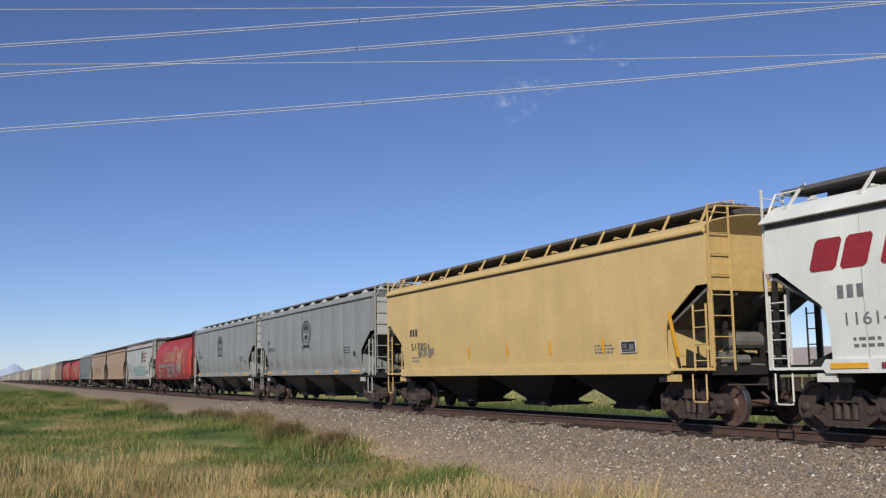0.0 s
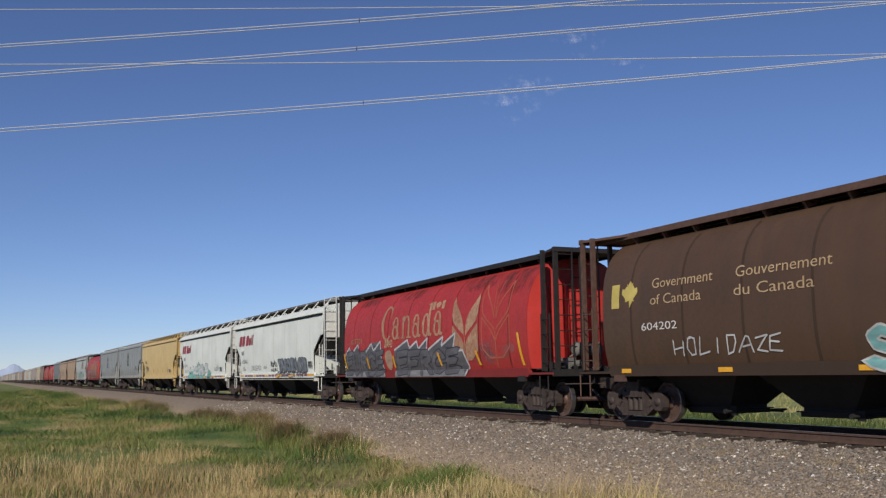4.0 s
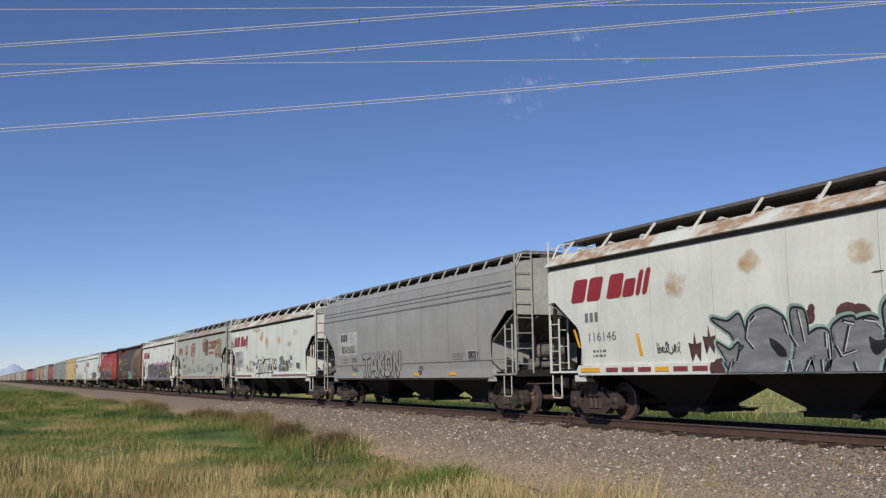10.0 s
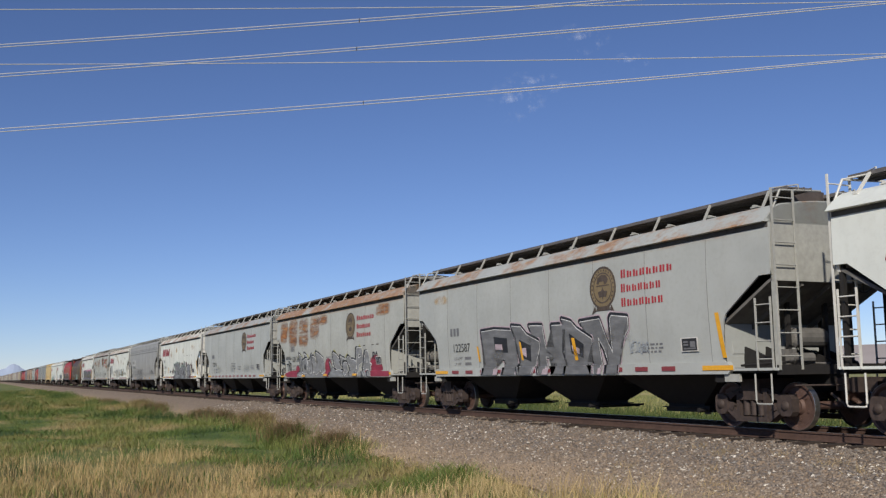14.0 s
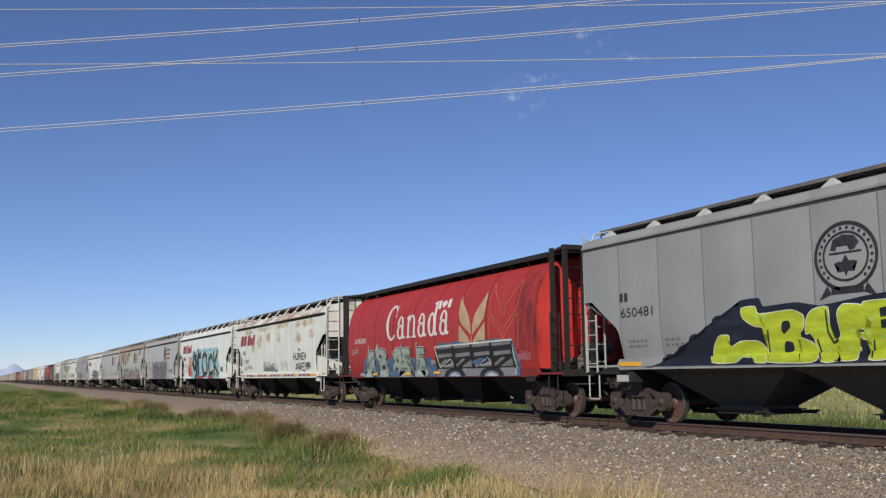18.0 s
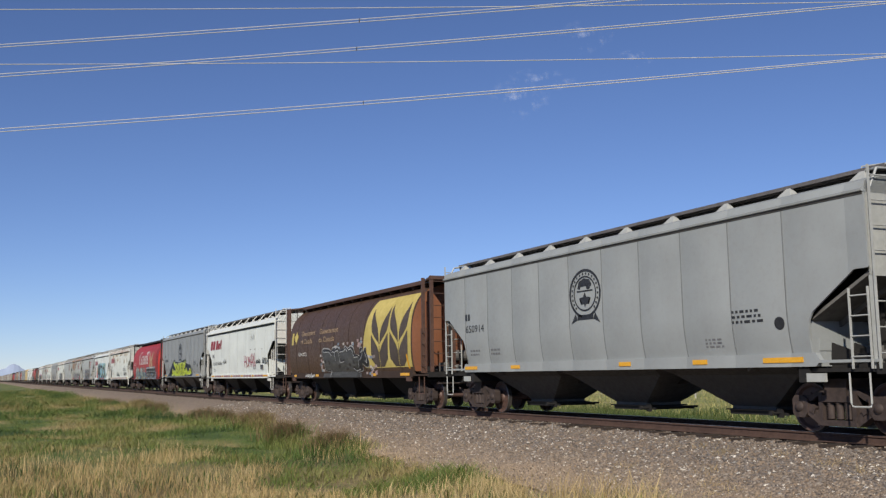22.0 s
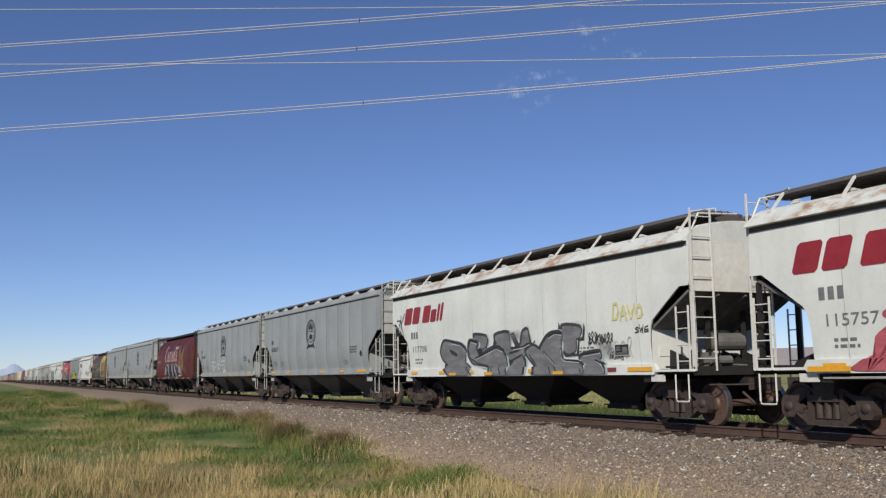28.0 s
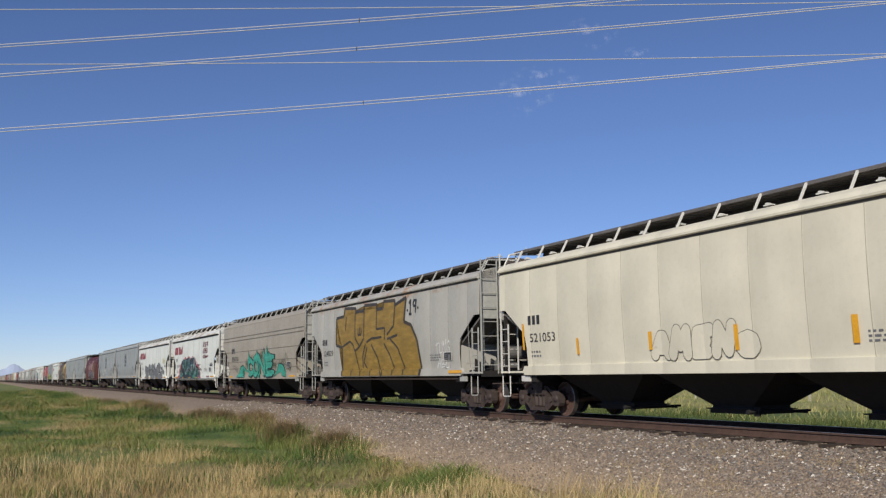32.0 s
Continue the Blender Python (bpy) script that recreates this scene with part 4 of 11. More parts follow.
SERIFS = {}  # old-style letters with serifs: strokes in units of the capitals' height, then the width
SERIFS["C"] = (arc_band(0.46, 0.5, 0.46, 0.53, 0.29, 0.465, 0.03, 48, 312) + [rect(0.74, 0.64, 0.055, 0.36)], 0.86)
SERIFS["a"] = (arc_band(0.27, 0.20, 0.26, 0.215, 0.12, 0.155) + [rect(0.40, 0.04, 0.145, 0.42)] + arc_band(0.30, 0.42, 0.245, 0.24, 0.10, 0.19, 0, 0, 165, 12) + [oval(0.115, 0.455, 0.075, 0.07, 10), [(0.40, 0.04), (0.46, 0.0), (0.60, 0.0), (0.67, 0.06), (0.545, 0.09)]], 0.68)
SERIFS["n"] = ([rect(0.10, 0.0, 0.145, 0.64), [(0.0, 0.585), (0.10, 0.53), (0.245, 0.60), (0.245, 0.67)], rect(0.0, 0.0, 0.35, 0.05), rect(0.545, 0.0, 0.145, 0.44), rect(0.45, 0.0, 0.35, 0.05)] + arc_band(0.435, 0.42, 0.255, 0.24, 0.11, 0.185, 0, 0, 160, 12), 0.82)
SERIFS["d"] = (arc_band(0.28, 0.31, 0.28, 0.33, 0.12, 0.265) + [rect(0.44, 0.04, 0.145, 0.87), [(0.30, 0.88), (0.44, 0.84), (0.585, 0.90), (0.585, 0.95)], [(0.44, 0.04), (0.50, 0.0), (0.64, 0.0), (0.71, 0.06), (0.585, 0.09)]], 0.74)


def serif_word(car, kind, w, x, z, high, wide, material):
    """A word in the serifed letters, each letter a painted part."""
    gap = 0.07
    total = sum(SERIFS[c][1] + gap for c in w) - gap
    kx = wide / total
    for c in w:
        polys, ww = SERIFS[c]
        shapes(car, kind, "lettering", [[(x + a * kx, z + b * high) for a, b in p] for p in polys], material, 0.012, "large serifed painted letter")
        x += (ww + gap) * kx


def small_print(car, kind, x, z, rows, material=GREYINK, seed=0, high=0.055, long=0.5):
    """Stencilled data too small to read: short bars."""
    rng = random.Random(seed)
    polys = []
    for r in range(rows):
        a = x
        while a < x + long:
            w = rng.uniform(0.05, 0.16)
            polys.append(rect(a, z - r * high * 2.0, w, high))
            a += w + 0.05
    shapes(car, kind, "stencil_data", polys, material, 0.006, "rows of small stencilled data")


def wordmark(car, kind, x, z, high, material=MAROONINK):
    """The railway's slanted name as plain slanted blocks."""
    k, sl = 1.5 * high / 0.56, 0.26
    for dx, ww, h1 in ((0, 0.40, 1), (0.46, 0.38, 1), (1.02, 0.38, 1), (1.45, 0.28, 0.72), (1.78, 0.11, 1.0), (1.94, 0.12, 1.04)):
        a, h = x + dx * k, high * h1

        def at(u, v):
            return (a + u * k + sl * v * h * 1.3, z + v * h)
        cut = min(0.04, ww * 0.25)
        block = [[at(cut, 0), at(ww - cut, 0), at(ww, 0.1), at(ww, 0.9), at(ww - cut, 1), at(cut, 1), at(0, 0.9), at(0, 0.1)]]
        shapes(car, kind, "wordmark", block, material, 0.010, "slanted maroon painted block")


def initials(car, kind, x, z, high, count=3, material=BLACK):
    """Owner's code as plain blocks."""
    shapes(car, kind, "code_mark", [rect(x + i * high * 0.95, z, high * 0.62, high) for i in range(count)], material, 0.010, "dark stencilled code blocks")


def emblem(car, kind, x, z, a, b, ink=BLACK, fill=None):
    """Oval crest of the railway as plain shapes; a and b are its half width and half height."""
    if fill:
        shapes(car, kind, "crest_ground", [oval(x, z, a, b, 28)], fill, 0.006)
    polys = ring(x, z, a, b, a * 0.90, b * 0.90, 28) + ring(x, z, a * 0.72, b * 0.72, a * 0.66, b * 0.66, 24)
    polys += [[(x + a * u, z + b * v) for u, v in ((-0.46, 0.22), (-0.3, 0.18), (-0.25, 0.3), (0.1, 0.3), (0.14, 0.16), (0.3, 0.18), (0.44, 0.36), (0.3, 0.55), (-0.05, 0.62), (-0.36, 0.5))]]
    polys += [[(x + a * u, z + b * v) for u, v in ((0, -0.58), (0.06, -0.42), (0.26, -0.44), (0.2, -0.34), (0.36, -0.18), (0.2, -0.14), (0.12, -0.16), (0, 0.04), (-0.12, -0.16), (-0.2, -0.14), (-0.36, -0.18), (-0.2, -0.34), (-0.26, -0.44), (-0.06, -0.42))]]
    polys += [rect(x - a * 0.5, z + b * 0.08, a, b * 0.05)]
    for i in range(20):
        t = math.pi * (-0.25 + 1.5 * i / 19)
        polys.append(oval(x + a * 0.81 * math.cos(t), z + b * 0.81 * math.sin(t), a * 0.05, b * 0.05, 6))
    polys += [rect(x - a * 0.5, z - b * 1.06, a, b * 0.2), [(x - a * 0.9, z - b * 1.2), (x - a * 0.5, z - b * 1.05), (x - a * 0.62, z - b * 0.8)], [(x + a * 0.9, z - b * 1.2), (x + a * 0.5, z - b * 1.05), (x + a * 0.62, z - b * 0.8)]]
    shapes(car, kind, "crest", polys, ink, 0.011, "oval crest in dark paint")


def data_box(car, kind, x, z, w=0.6, h=0.27):
    """Black stencil plate with a white edge and small white bars."""
    shapes(car, kind, "data_plate", [rect(x, z, w, h)], WHITEINK, 0.034)
    shapes(car, kind, "data_plate", [rect(x + 0.04, z + 0.02, w - 0.08, h - 0.04)], BLACK, 0.038, "black stencil plate with white bars")
    shapes(car, kind, "data_plate", [rect(x + 0.09, z + h * 0.62, w * 0.28, 0.035), rect(x + 0.09, z + h * 0.42, w * 0.28, 0.035), rect(x + w * 0.55, z + h * 0.3, w * 0.3, h * 0.42), rect(x + 0.09, z + h * 0.16, w * 0.7, 0.03)], GREYINK, 0.042)


def name_lines(car, kind, x, z, high, widths, material=REDINK):
    """Three short lines of the owner's name as plain blocks."""
    polys = []
    for r, (count, w) in enumerate(widths):
        for i in range(count):
            h = high if i == 0 else high * 0.8
            a, zz = x + i * w, z - r * high * 1.72
            polys.append(rect(a, zz, w * 0.30, h))
            polys.append(rect(a + w * 0.44, zz + (0.06 * h if i % 2 else 0), w * 0.26, h * (0.8 if i % 3 else 1.0)))
    shapes(car, kind, "owner_lines", polys, material, 0.010, "three lines of red painted blocks")


LETTERS = {}  # skeletons of sprayed letters in a unit box: strokes of corner points
LETTERS["A"] = [[(0.0, 0.0), (0.40, 1.0), (0.62, 1.0), (1.0, 0.0)], [(0.22, 0.36), (0.80, 0.36)]]
LETTERS["B"] = [[(0.1, 0.0), (0.1, 1.0), (0.72, 0.96), (0.8, 0.66), (0.3, 0.52), (0.92, 0.40), (0.86, 0.06), (0.1, 0.0)]]
LETTERS["C"] = [[(0.98, 0.80), (0.62, 1.0), (0.18, 0.86), (0.04, 0.42), (0.2, 0.06), (0.65, 0.0), (0.98, 0.16)]]
LETTERS["D"] = [[(0.1, 0.0), (0.1, 1.0), (0.68, 0.94), (0.94, 0.5), (0.72, 0.06), (0.1, 0.0)]]
LETTERS["E"] = [[(0.96, 1.0), (0.12, 0.94), (0.08, 0.0), (0.96, 0.04)], [(0.12, 0.5), (0.8, 0.52)]]
LETTERS["F"] = [[(1.0, 1.0), (0.14, 0.92), (0.08, 0.0)], [(0.12, 0.5), (0.76, 0.52)]]
LETTERS["G"] = [[(0.95, 0.84), (0.6, 1.0), (0.15, 0.85), (0.05, 0.4), (0.25, 0.04), (0.7, 0.0), (0.95, 0.14), (0.95, 0.46), (0.58, 0.46)]]
LETTERS["H"] = [[(0.1, 0.0), (0.06, 1.0)], [(0.92, 0.0), (0.9, 1.0)], [(0.1, 0.48), (0.9, 0.52)]]
LETTERS["I"] = [[(0.5, 0.0), (0.5, 1.0)]]
LETTERS["J"] = [[(0.4, 1.0), (0.9, 0.98), (0.86, 0.2), (0.5, 0.0), (0.1, 0.16)]]
LETTERS["X"] = [[(0.02, 1.0), (0.98, 0.0)], [(0.98, 1.0), (0.02, 0.0)]]
LETTERS["K"] = [[(0.1, 0.0), (0.1, 1.0)], [(0.96, 1.0), (0.24, 0.5), (1.0, 0.0)]]
LETTERS["L"] = [[(0.15, 1.0), (0.12, 0.02), (1.0, 0.06)]]
LETTERS["M"] = [[(0.0, 0.0), (0.14, 1.0), (0.5, 0.36), (0.86, 1.0), (1.0, 0.0)]]
LETTERS["N"] = [[(0.06, 0.0), (0.08, 1.0), (0.9, 0.04), (0.94, 1.0)]]
LETTERS["O"] = [[(0.5, 1.0), (0.14, 0.84), (0.06, 0.34), (0.3, 0.02), (0.72, 0.02), (0.95, 0.36), (0.86, 0.84), (0.5, 1.0)]]
LETTERS["P"] = [[(0.1, 0.0), (0.1, 1.0), (0.8, 0.94), (0.88, 0.6), (0.16, 0.44)]]
LETTERS["R"] = [[(0.08, 0.0), (0.1, 1.0), (0.78, 0.95), (0.86, 0.62), (0.3, 0.48), (1.0, 0.0)]]
LETTERS["S"] = [[(0.98, 0.86), (0.52, 1.0), (0.1, 0.82), (0.24, 0.56), (0.8, 0.44), (0.92, 0.16), (0.5, 0.0), (0.02, 0.10)]]
LETTERS["T"] = [[(0.0, 0.96), (1.0, 1.0)], [(0.52, 0.96), (0.48, 0.0)]]
LETTERS["U"] = [[(0.06, 1.0), (0.1, 0.22), (0.45, 0.0), (0.9, 0.2), (0.94, 1.0)]]
LETTERS["V"] = [[(0.0, 1.0), (0.46, 0.0), (1.0, 1.0)]]
LETTERS["W"] = [[(0.0, 1.0), (0.2, 0.0), (0.5, 0.7), (0.78, 0.0), (1.0, 1.0)]]
LETTERS["Y"] = [[(0.0, 1.0), (0.5, 0.46), (1.0, 1.0)], [(0.5, 0.46), (0.46, 0.0)]]
LETTERS["Z"] = [[(0.04, 0.96), (0.96, 1.0), (0.06, 0.04), (1.0, 0.0)]]


def rounded(pts, cut=0.22, times=1):
    """Cuts the corners of an outline."""
    for _ in range(times):
        out = []
        for (a, b), (c, d) in zip(pts, pts[1:] + pts[:1]):
            out += [(a + (c - a) * cut, b + (d - b) * cut), (c - (c - a) * cut, d - (d - b) * cut)]
        pts = out
    return pts


def fat(pts, w, cap):
    """One broad stroke through the points: w is half its width; its ends are round, square or drawn out to spikes."""
    polys = []
    for k, ((a, b), (c, d)) in enumerate(zip(pts, pts[1:])):
        n = math.hypot(c - a, d - b) or 1.0
        ux, uz = (c - a) / n, (d - b) / n
        first, last = k == 0, k == len(pts) - 2
        ea = w * (0.8 if cap == "square" else 0.25) if first else 0.0
        ec = w * (0.8 if cap == "square" else 0.25) if last else 0.0
        a0, b0, c0, d0 = a - ux * ea, b - uz * ea, c + ux * ec, d + uz * ec
        ox, oz = -uz * w, ux * w
        poly = [(a0 + ox, b0 + oz)]
        if last and cap == "spike":
            poly += [(c0 + ox * 1.1, d0 + oz * 1.1), (c0 + ux * w * 2.1 + ox * 0.5, d0 + uz * w * 2.1 + oz * 0.5)]
        else:
            poly += [(c0 + ox, d0 + oz)]
        poly += [(c0 - ox, d0 - oz), (a0 - ox, b0 - oz)]
        if first and cap == "spike":
            poly += [(a0 - ux * w * 1.7 - ox * 0.6, b0 - uz * w * 1.7 - oz * 0.6)]
        polys.append(poly)
        if not last:
            polys.append(oval(c, d, w * (0.99 if cap == "round" else 1.04), w * (0.99 if cap == "round" else 1.04), 12 if cap == "round" else 7, 0.3, 0.3 + 2 * math.pi))
    if cap == "round":
        polys += [oval(x, z, w * 0.99, w * 0.99, 12) for x, z in (pts[0], pts[-1])]
    return polys


def placed(c, x0, x1, z0, z1, lean=0.0, rng=None, wild=0.0):
    """The strokes of one letter laid into a box."""
    def at(u, v):
        j = (rng.uniform(-wild, wild), rng.uniform(-wild, wild)) if rng else (0, 0)
        return (x0 + (x1 - x0) * (u + j[0]) + lean * (v - 0.5) * (z1 - z0), z0 + (z1 - z0) * (v + j[1] * 0.7))
    return [[at(u, v) for u, v in line] for line in LETTERS[c]]


def piece(car, kind, text, x0, x1, z0, z1, fill, line, pen=0.15, edge=0.045, cap="square", shine=None, seed=1, lean=0.0, wild=0.04, shadow=None, heights=()):
    """A sprayed piece: fat outlined letters side by side. fill: a colour, several in turn, or the wagon's own paint;
    shadow: (dx, dz, colour, extra width) behind each letter."""
    rng = random.Random(seed)
    pen *= 0.74
    fills = fill if isinstance(fill, list) else [fill]
    n = sum(0.55 if c == "I" else 1.0 for c in text)
    step, x = (x1 - x0) / n, x0
    for i, c in enumerate(text):
        w = step * (0.55 if c == "I" else 1.0)
        low, high = z0 + rng.uniform(-0.03, 0.05), z0 + (z1 - z0) * (heights[i] if heights else rng.uniform(0.93, 1.05))
        box = (x + pen * 0.75, x + w - pen * 0.75, low + pen, high - pen)
        strokes = placed(c, *box, lean + rng.uniform(-0.06, 0.06), rng, wild)
        lift = 0.017 + (0.0065 if i % 2 else 0.0)
        layers = []
        if shadow:
            dx, dz, tone, more = shadow
            layers.append(([q for s in strokes for q in fat([(a + dx, b + dz) for a, b in s], pen + edge + more, cap)], tone, lift - 0.0025))
        layers.append(([q for s in strokes for q in fat(s, pen + edge, cap)], line, lift))
        layers.append(([q for s in strokes for q in fat(s, pen, cap)], fills[i % len(fills)], lift + 0.002))
        if shine:
            gleam = []
            for s in strokes:
                gleam += stroke([(a - pen * 0.42, b + pen * 0.42) for a, b in s[:3]], pen * 0.2)
            layers.append((gleam, shine, lift + 0.004))
        add_layers(car, kind, layers)
        x += w


def swept(pts, n=3):
    """A smooth closed outline through the points."""
    out, m = [], len(pts)
    for k in range(m):
        p, a, b, q = pts[k - 1], pts[k], pts[(k + 1) % m], pts[(k + 2) % m]
        for j in range(n):
            u = j / n
            w = (-0.35 * u * (1 - u) ** 2, 0.0, 0.0, -0.35 * u * u * (1 - u))
            v = u * u * (3 - 2 * u)
            out.append(tuple(a[d] * (1 - v) + b[d] * v + w[0] * (p[d] - a[d]) + w[3] * (q[d] - b[d]) for d in (0, 1)))
    return out


def form(car, kind, pts, fill, line, edge, lift=0.02, holes=(), shade=None, gloss=None, backs=(), bend=3):
    """One sprayed letter given by its outline: wider borders behind, a border, the fill, holes, a few lighter blots."""
    rim = swept(pts, bend)

    def border(w, dx=0.0, dz=0.0):
        out = []
        for k in range(len(rim)):
            a, b = [(x + dx, z + dz) for x, z in (rim[k - 1], rim[k])]
            out += stroke([a, b], w * 2) + [oval(*b, w, w, 7)]
        return out
    layers = [(border(w, dx, dz), tone, lift - 0.0024 * (q + 1)) for q, (w, tone, dx, dz) in enumerate(backs)]
    layers += [(border(edge), line, lift), ([rim], fill, lift + 0.0025)]
    if gloss:
        cx, cz = sum(p[0] for p in pts) / len(pts), sum(p[1] for p in pts) / len(pts)
        rng = random.Random(int(1000 * pts[0][0]))
        blots = [rng.choice(pts) for _ in range(4)]
        layers.append(([oval(a * 0.6 + cx * 0.4, b * 0.6 + cz * 0.4, 0.06, 0.05, 8) for a, b in blots], gloss, lift + 0.004))
    if holes:
        layers.append(([swept(h, bend) for h in holes], shade, lift + 0.0055))
    add_layers(car, kind, layers)


def tag(car, kind, text, x0, x1, z0, z1, colour, pen=0.02, seed=1, lean=0.1, wild=0.15, cap="spike"):
    """A quick hand-sprayed tag of thin letters."""
    rng = random.Random(seed)
    w = (x1 - x0) / len(text)
    polys = []
    for i, c in enumerate(text):
        tall = rng.uniform(0.78, 1.22)
        for line in placed(c, x0 + w * i, x0 + w * (i + 0.82), z0, z0 + (z1 - z0) * tall, lean, rng, wild):
            polys += fat(line, pen * 0.9, cap)
    shapes(car, kind, "graffiti_tag", polys, spray(colour), 0.016, "thin hand-sprayed graffiti tag")


def halo(car, kind, x0, x1, z0, z1, colour, seed=1, bumps=9, lift=0.012, rough=0.18, label="sprayed colour cloud behind graffiti"):
    """A cloud of sprayed colour with a bumpy upper edge, laid in upright strips."""
    rng = random.Random(seed)
    n, wide = bumps * 8, (x1 - x0) / bumps
    peaks = [(x0 + wide * (k + 0.5 + rng.uniform(-0.25, 0.25)), wide * rng.uniform(0.5, 0.85), rng.uniform(0.55, 1.0)) for k in range(bumps)]

    def top(x):
        u = (x - x0) / (x1 - x0)
        dome = min(1.0, 14 * u + 0.08, 14 * (1 - u) + 0.08) ** 0.5
        bulge = max(math.sqrt(max(0.0, 1 - ((x - p) / w) ** 2)) * h for p, w, h in peaks)
        return z0 + (z1 - z0) * dome * (1 - rough + rough * bulge)
    xs = [x0 + (x1 - x0) * k / n for k in range(n + 1)]
    shapes(car, kind, "graffiti", [[(a, z0), (b, z0), (b, top(b)), (a, top(a))] for a, b in zip(xs, xs[1:])], spray(colour), lift, label)


def add_layers(car, kind, layers):
    """One sprayed letter form: its layers of paint in one mesh."""
    bm = bmesh.new()
    mats = []
    for polys, colour, lift in layers:
        m = colour if isinstance(colour, bpy.types.Material) else spray(colour)
        if m not in mats:
            mats.append(m)
        one = wrap(flat_mesh(polys), kind, lift, m, "layer")
        if one is None:
            continue
        k = len(bm.faces)
        bm.from_mesh(one)
        bm.faces.ensure_lookup_table()
        for f in bm.faces[k:]:
            f.material_index = mats.index(m)
        bpy.data.meshes.remove(one)
    m = bpy.data.meshes.new("graffiti_letter")
    bm.to_mesh(m)
    bm.free()
    for x in mats:
        m.materials.append(x)
    part("graffiti_letter", m, car, "outlined sprayed graffiti letter form")


def scribble(car, kind, x0, x1, z0, z1, colour, seed, strokes=9, thick=0.03):
    """A quick hand-sprayed tag: looping and hooked joined-up strokes that spell nothing."""
    rng = random.Random(seed)
    w, h = (x1 - x0) / strokes, z1 - z0
    for run in range(2):
        pts = []
        for k in range(strokes):
            if run and k % 2:
                continue
            x, top, foot = x0 + w * k, z0 + h * rng.uniform(0.75, 1.12), z0 + h * rng.uniform(-0.1, 0.2)
            loop = rng.random()
            if loop < 0.4:  # a loop
                pts += [(x, foot), (x + 0.9 * w, top - 0.2 * h), (x + 0.5 * w, top), (x + 0.15 * w, top - 0.3 * h), (x + 0.8 * w, foot)]
            elif loop < 0.7:  # a hook
                pts += [(x, top), (x + 0.15 * w, foot), (x + 0.9 * w, foot + 0.1 * h), (x + 0.7 * w, top - 0.3 * h)]
            else:  # a spike with a bar
                pts += [(x + 0.1 * w, foot), (x + 0.5 * w, top), (x + 0.75 * w, foot), (x + 0.1 * w, z0 + 0.45 * h), (x + 1.1 * w, z0 + 0.55 * h)]
        for _ in range(2):
            cutp = [pts[0]]
            for (a, b), (c, d) in zip(pts, pts[1:]):
                cutp += [(a * 0.78 + c * 0.22, b * 0.78 + d * 0.22), (a * 0.22 + c * 0.78, b * 0.22 + d * 0.78)]
            pts = cutp + [pts[-1]]
        pts = [p for i, p in enumerate(pts) if i == 0 or math.dist(p, pts[i - 1]) > 1e-4]
        edge = []  # left and right border of the line, shared from piece to piece
        for i, (a, b) in enumerate(pts):
            (e, f), (c, d) = pts[max(i - 1, 0)], pts[min(i + 1, len(pts) - 1)]
            m = math.hypot(c - e, d - f) or 1
            ox, oz = -(d - f) / m * thick * 0.45, (c - e) / m * thick * 0.45
            edge.append(((a + ox, b + oz), (a - ox, b - oz)))
        shapes(car, kind, "graffiti_stroke", [[p[0], q[0], q[1], p[1]] for p, q in zip(edge, edge[1:])], spray(colour), 0.018, "thin sprayed graffiti tag")


# ---- one wagon ----
INSETS = {}


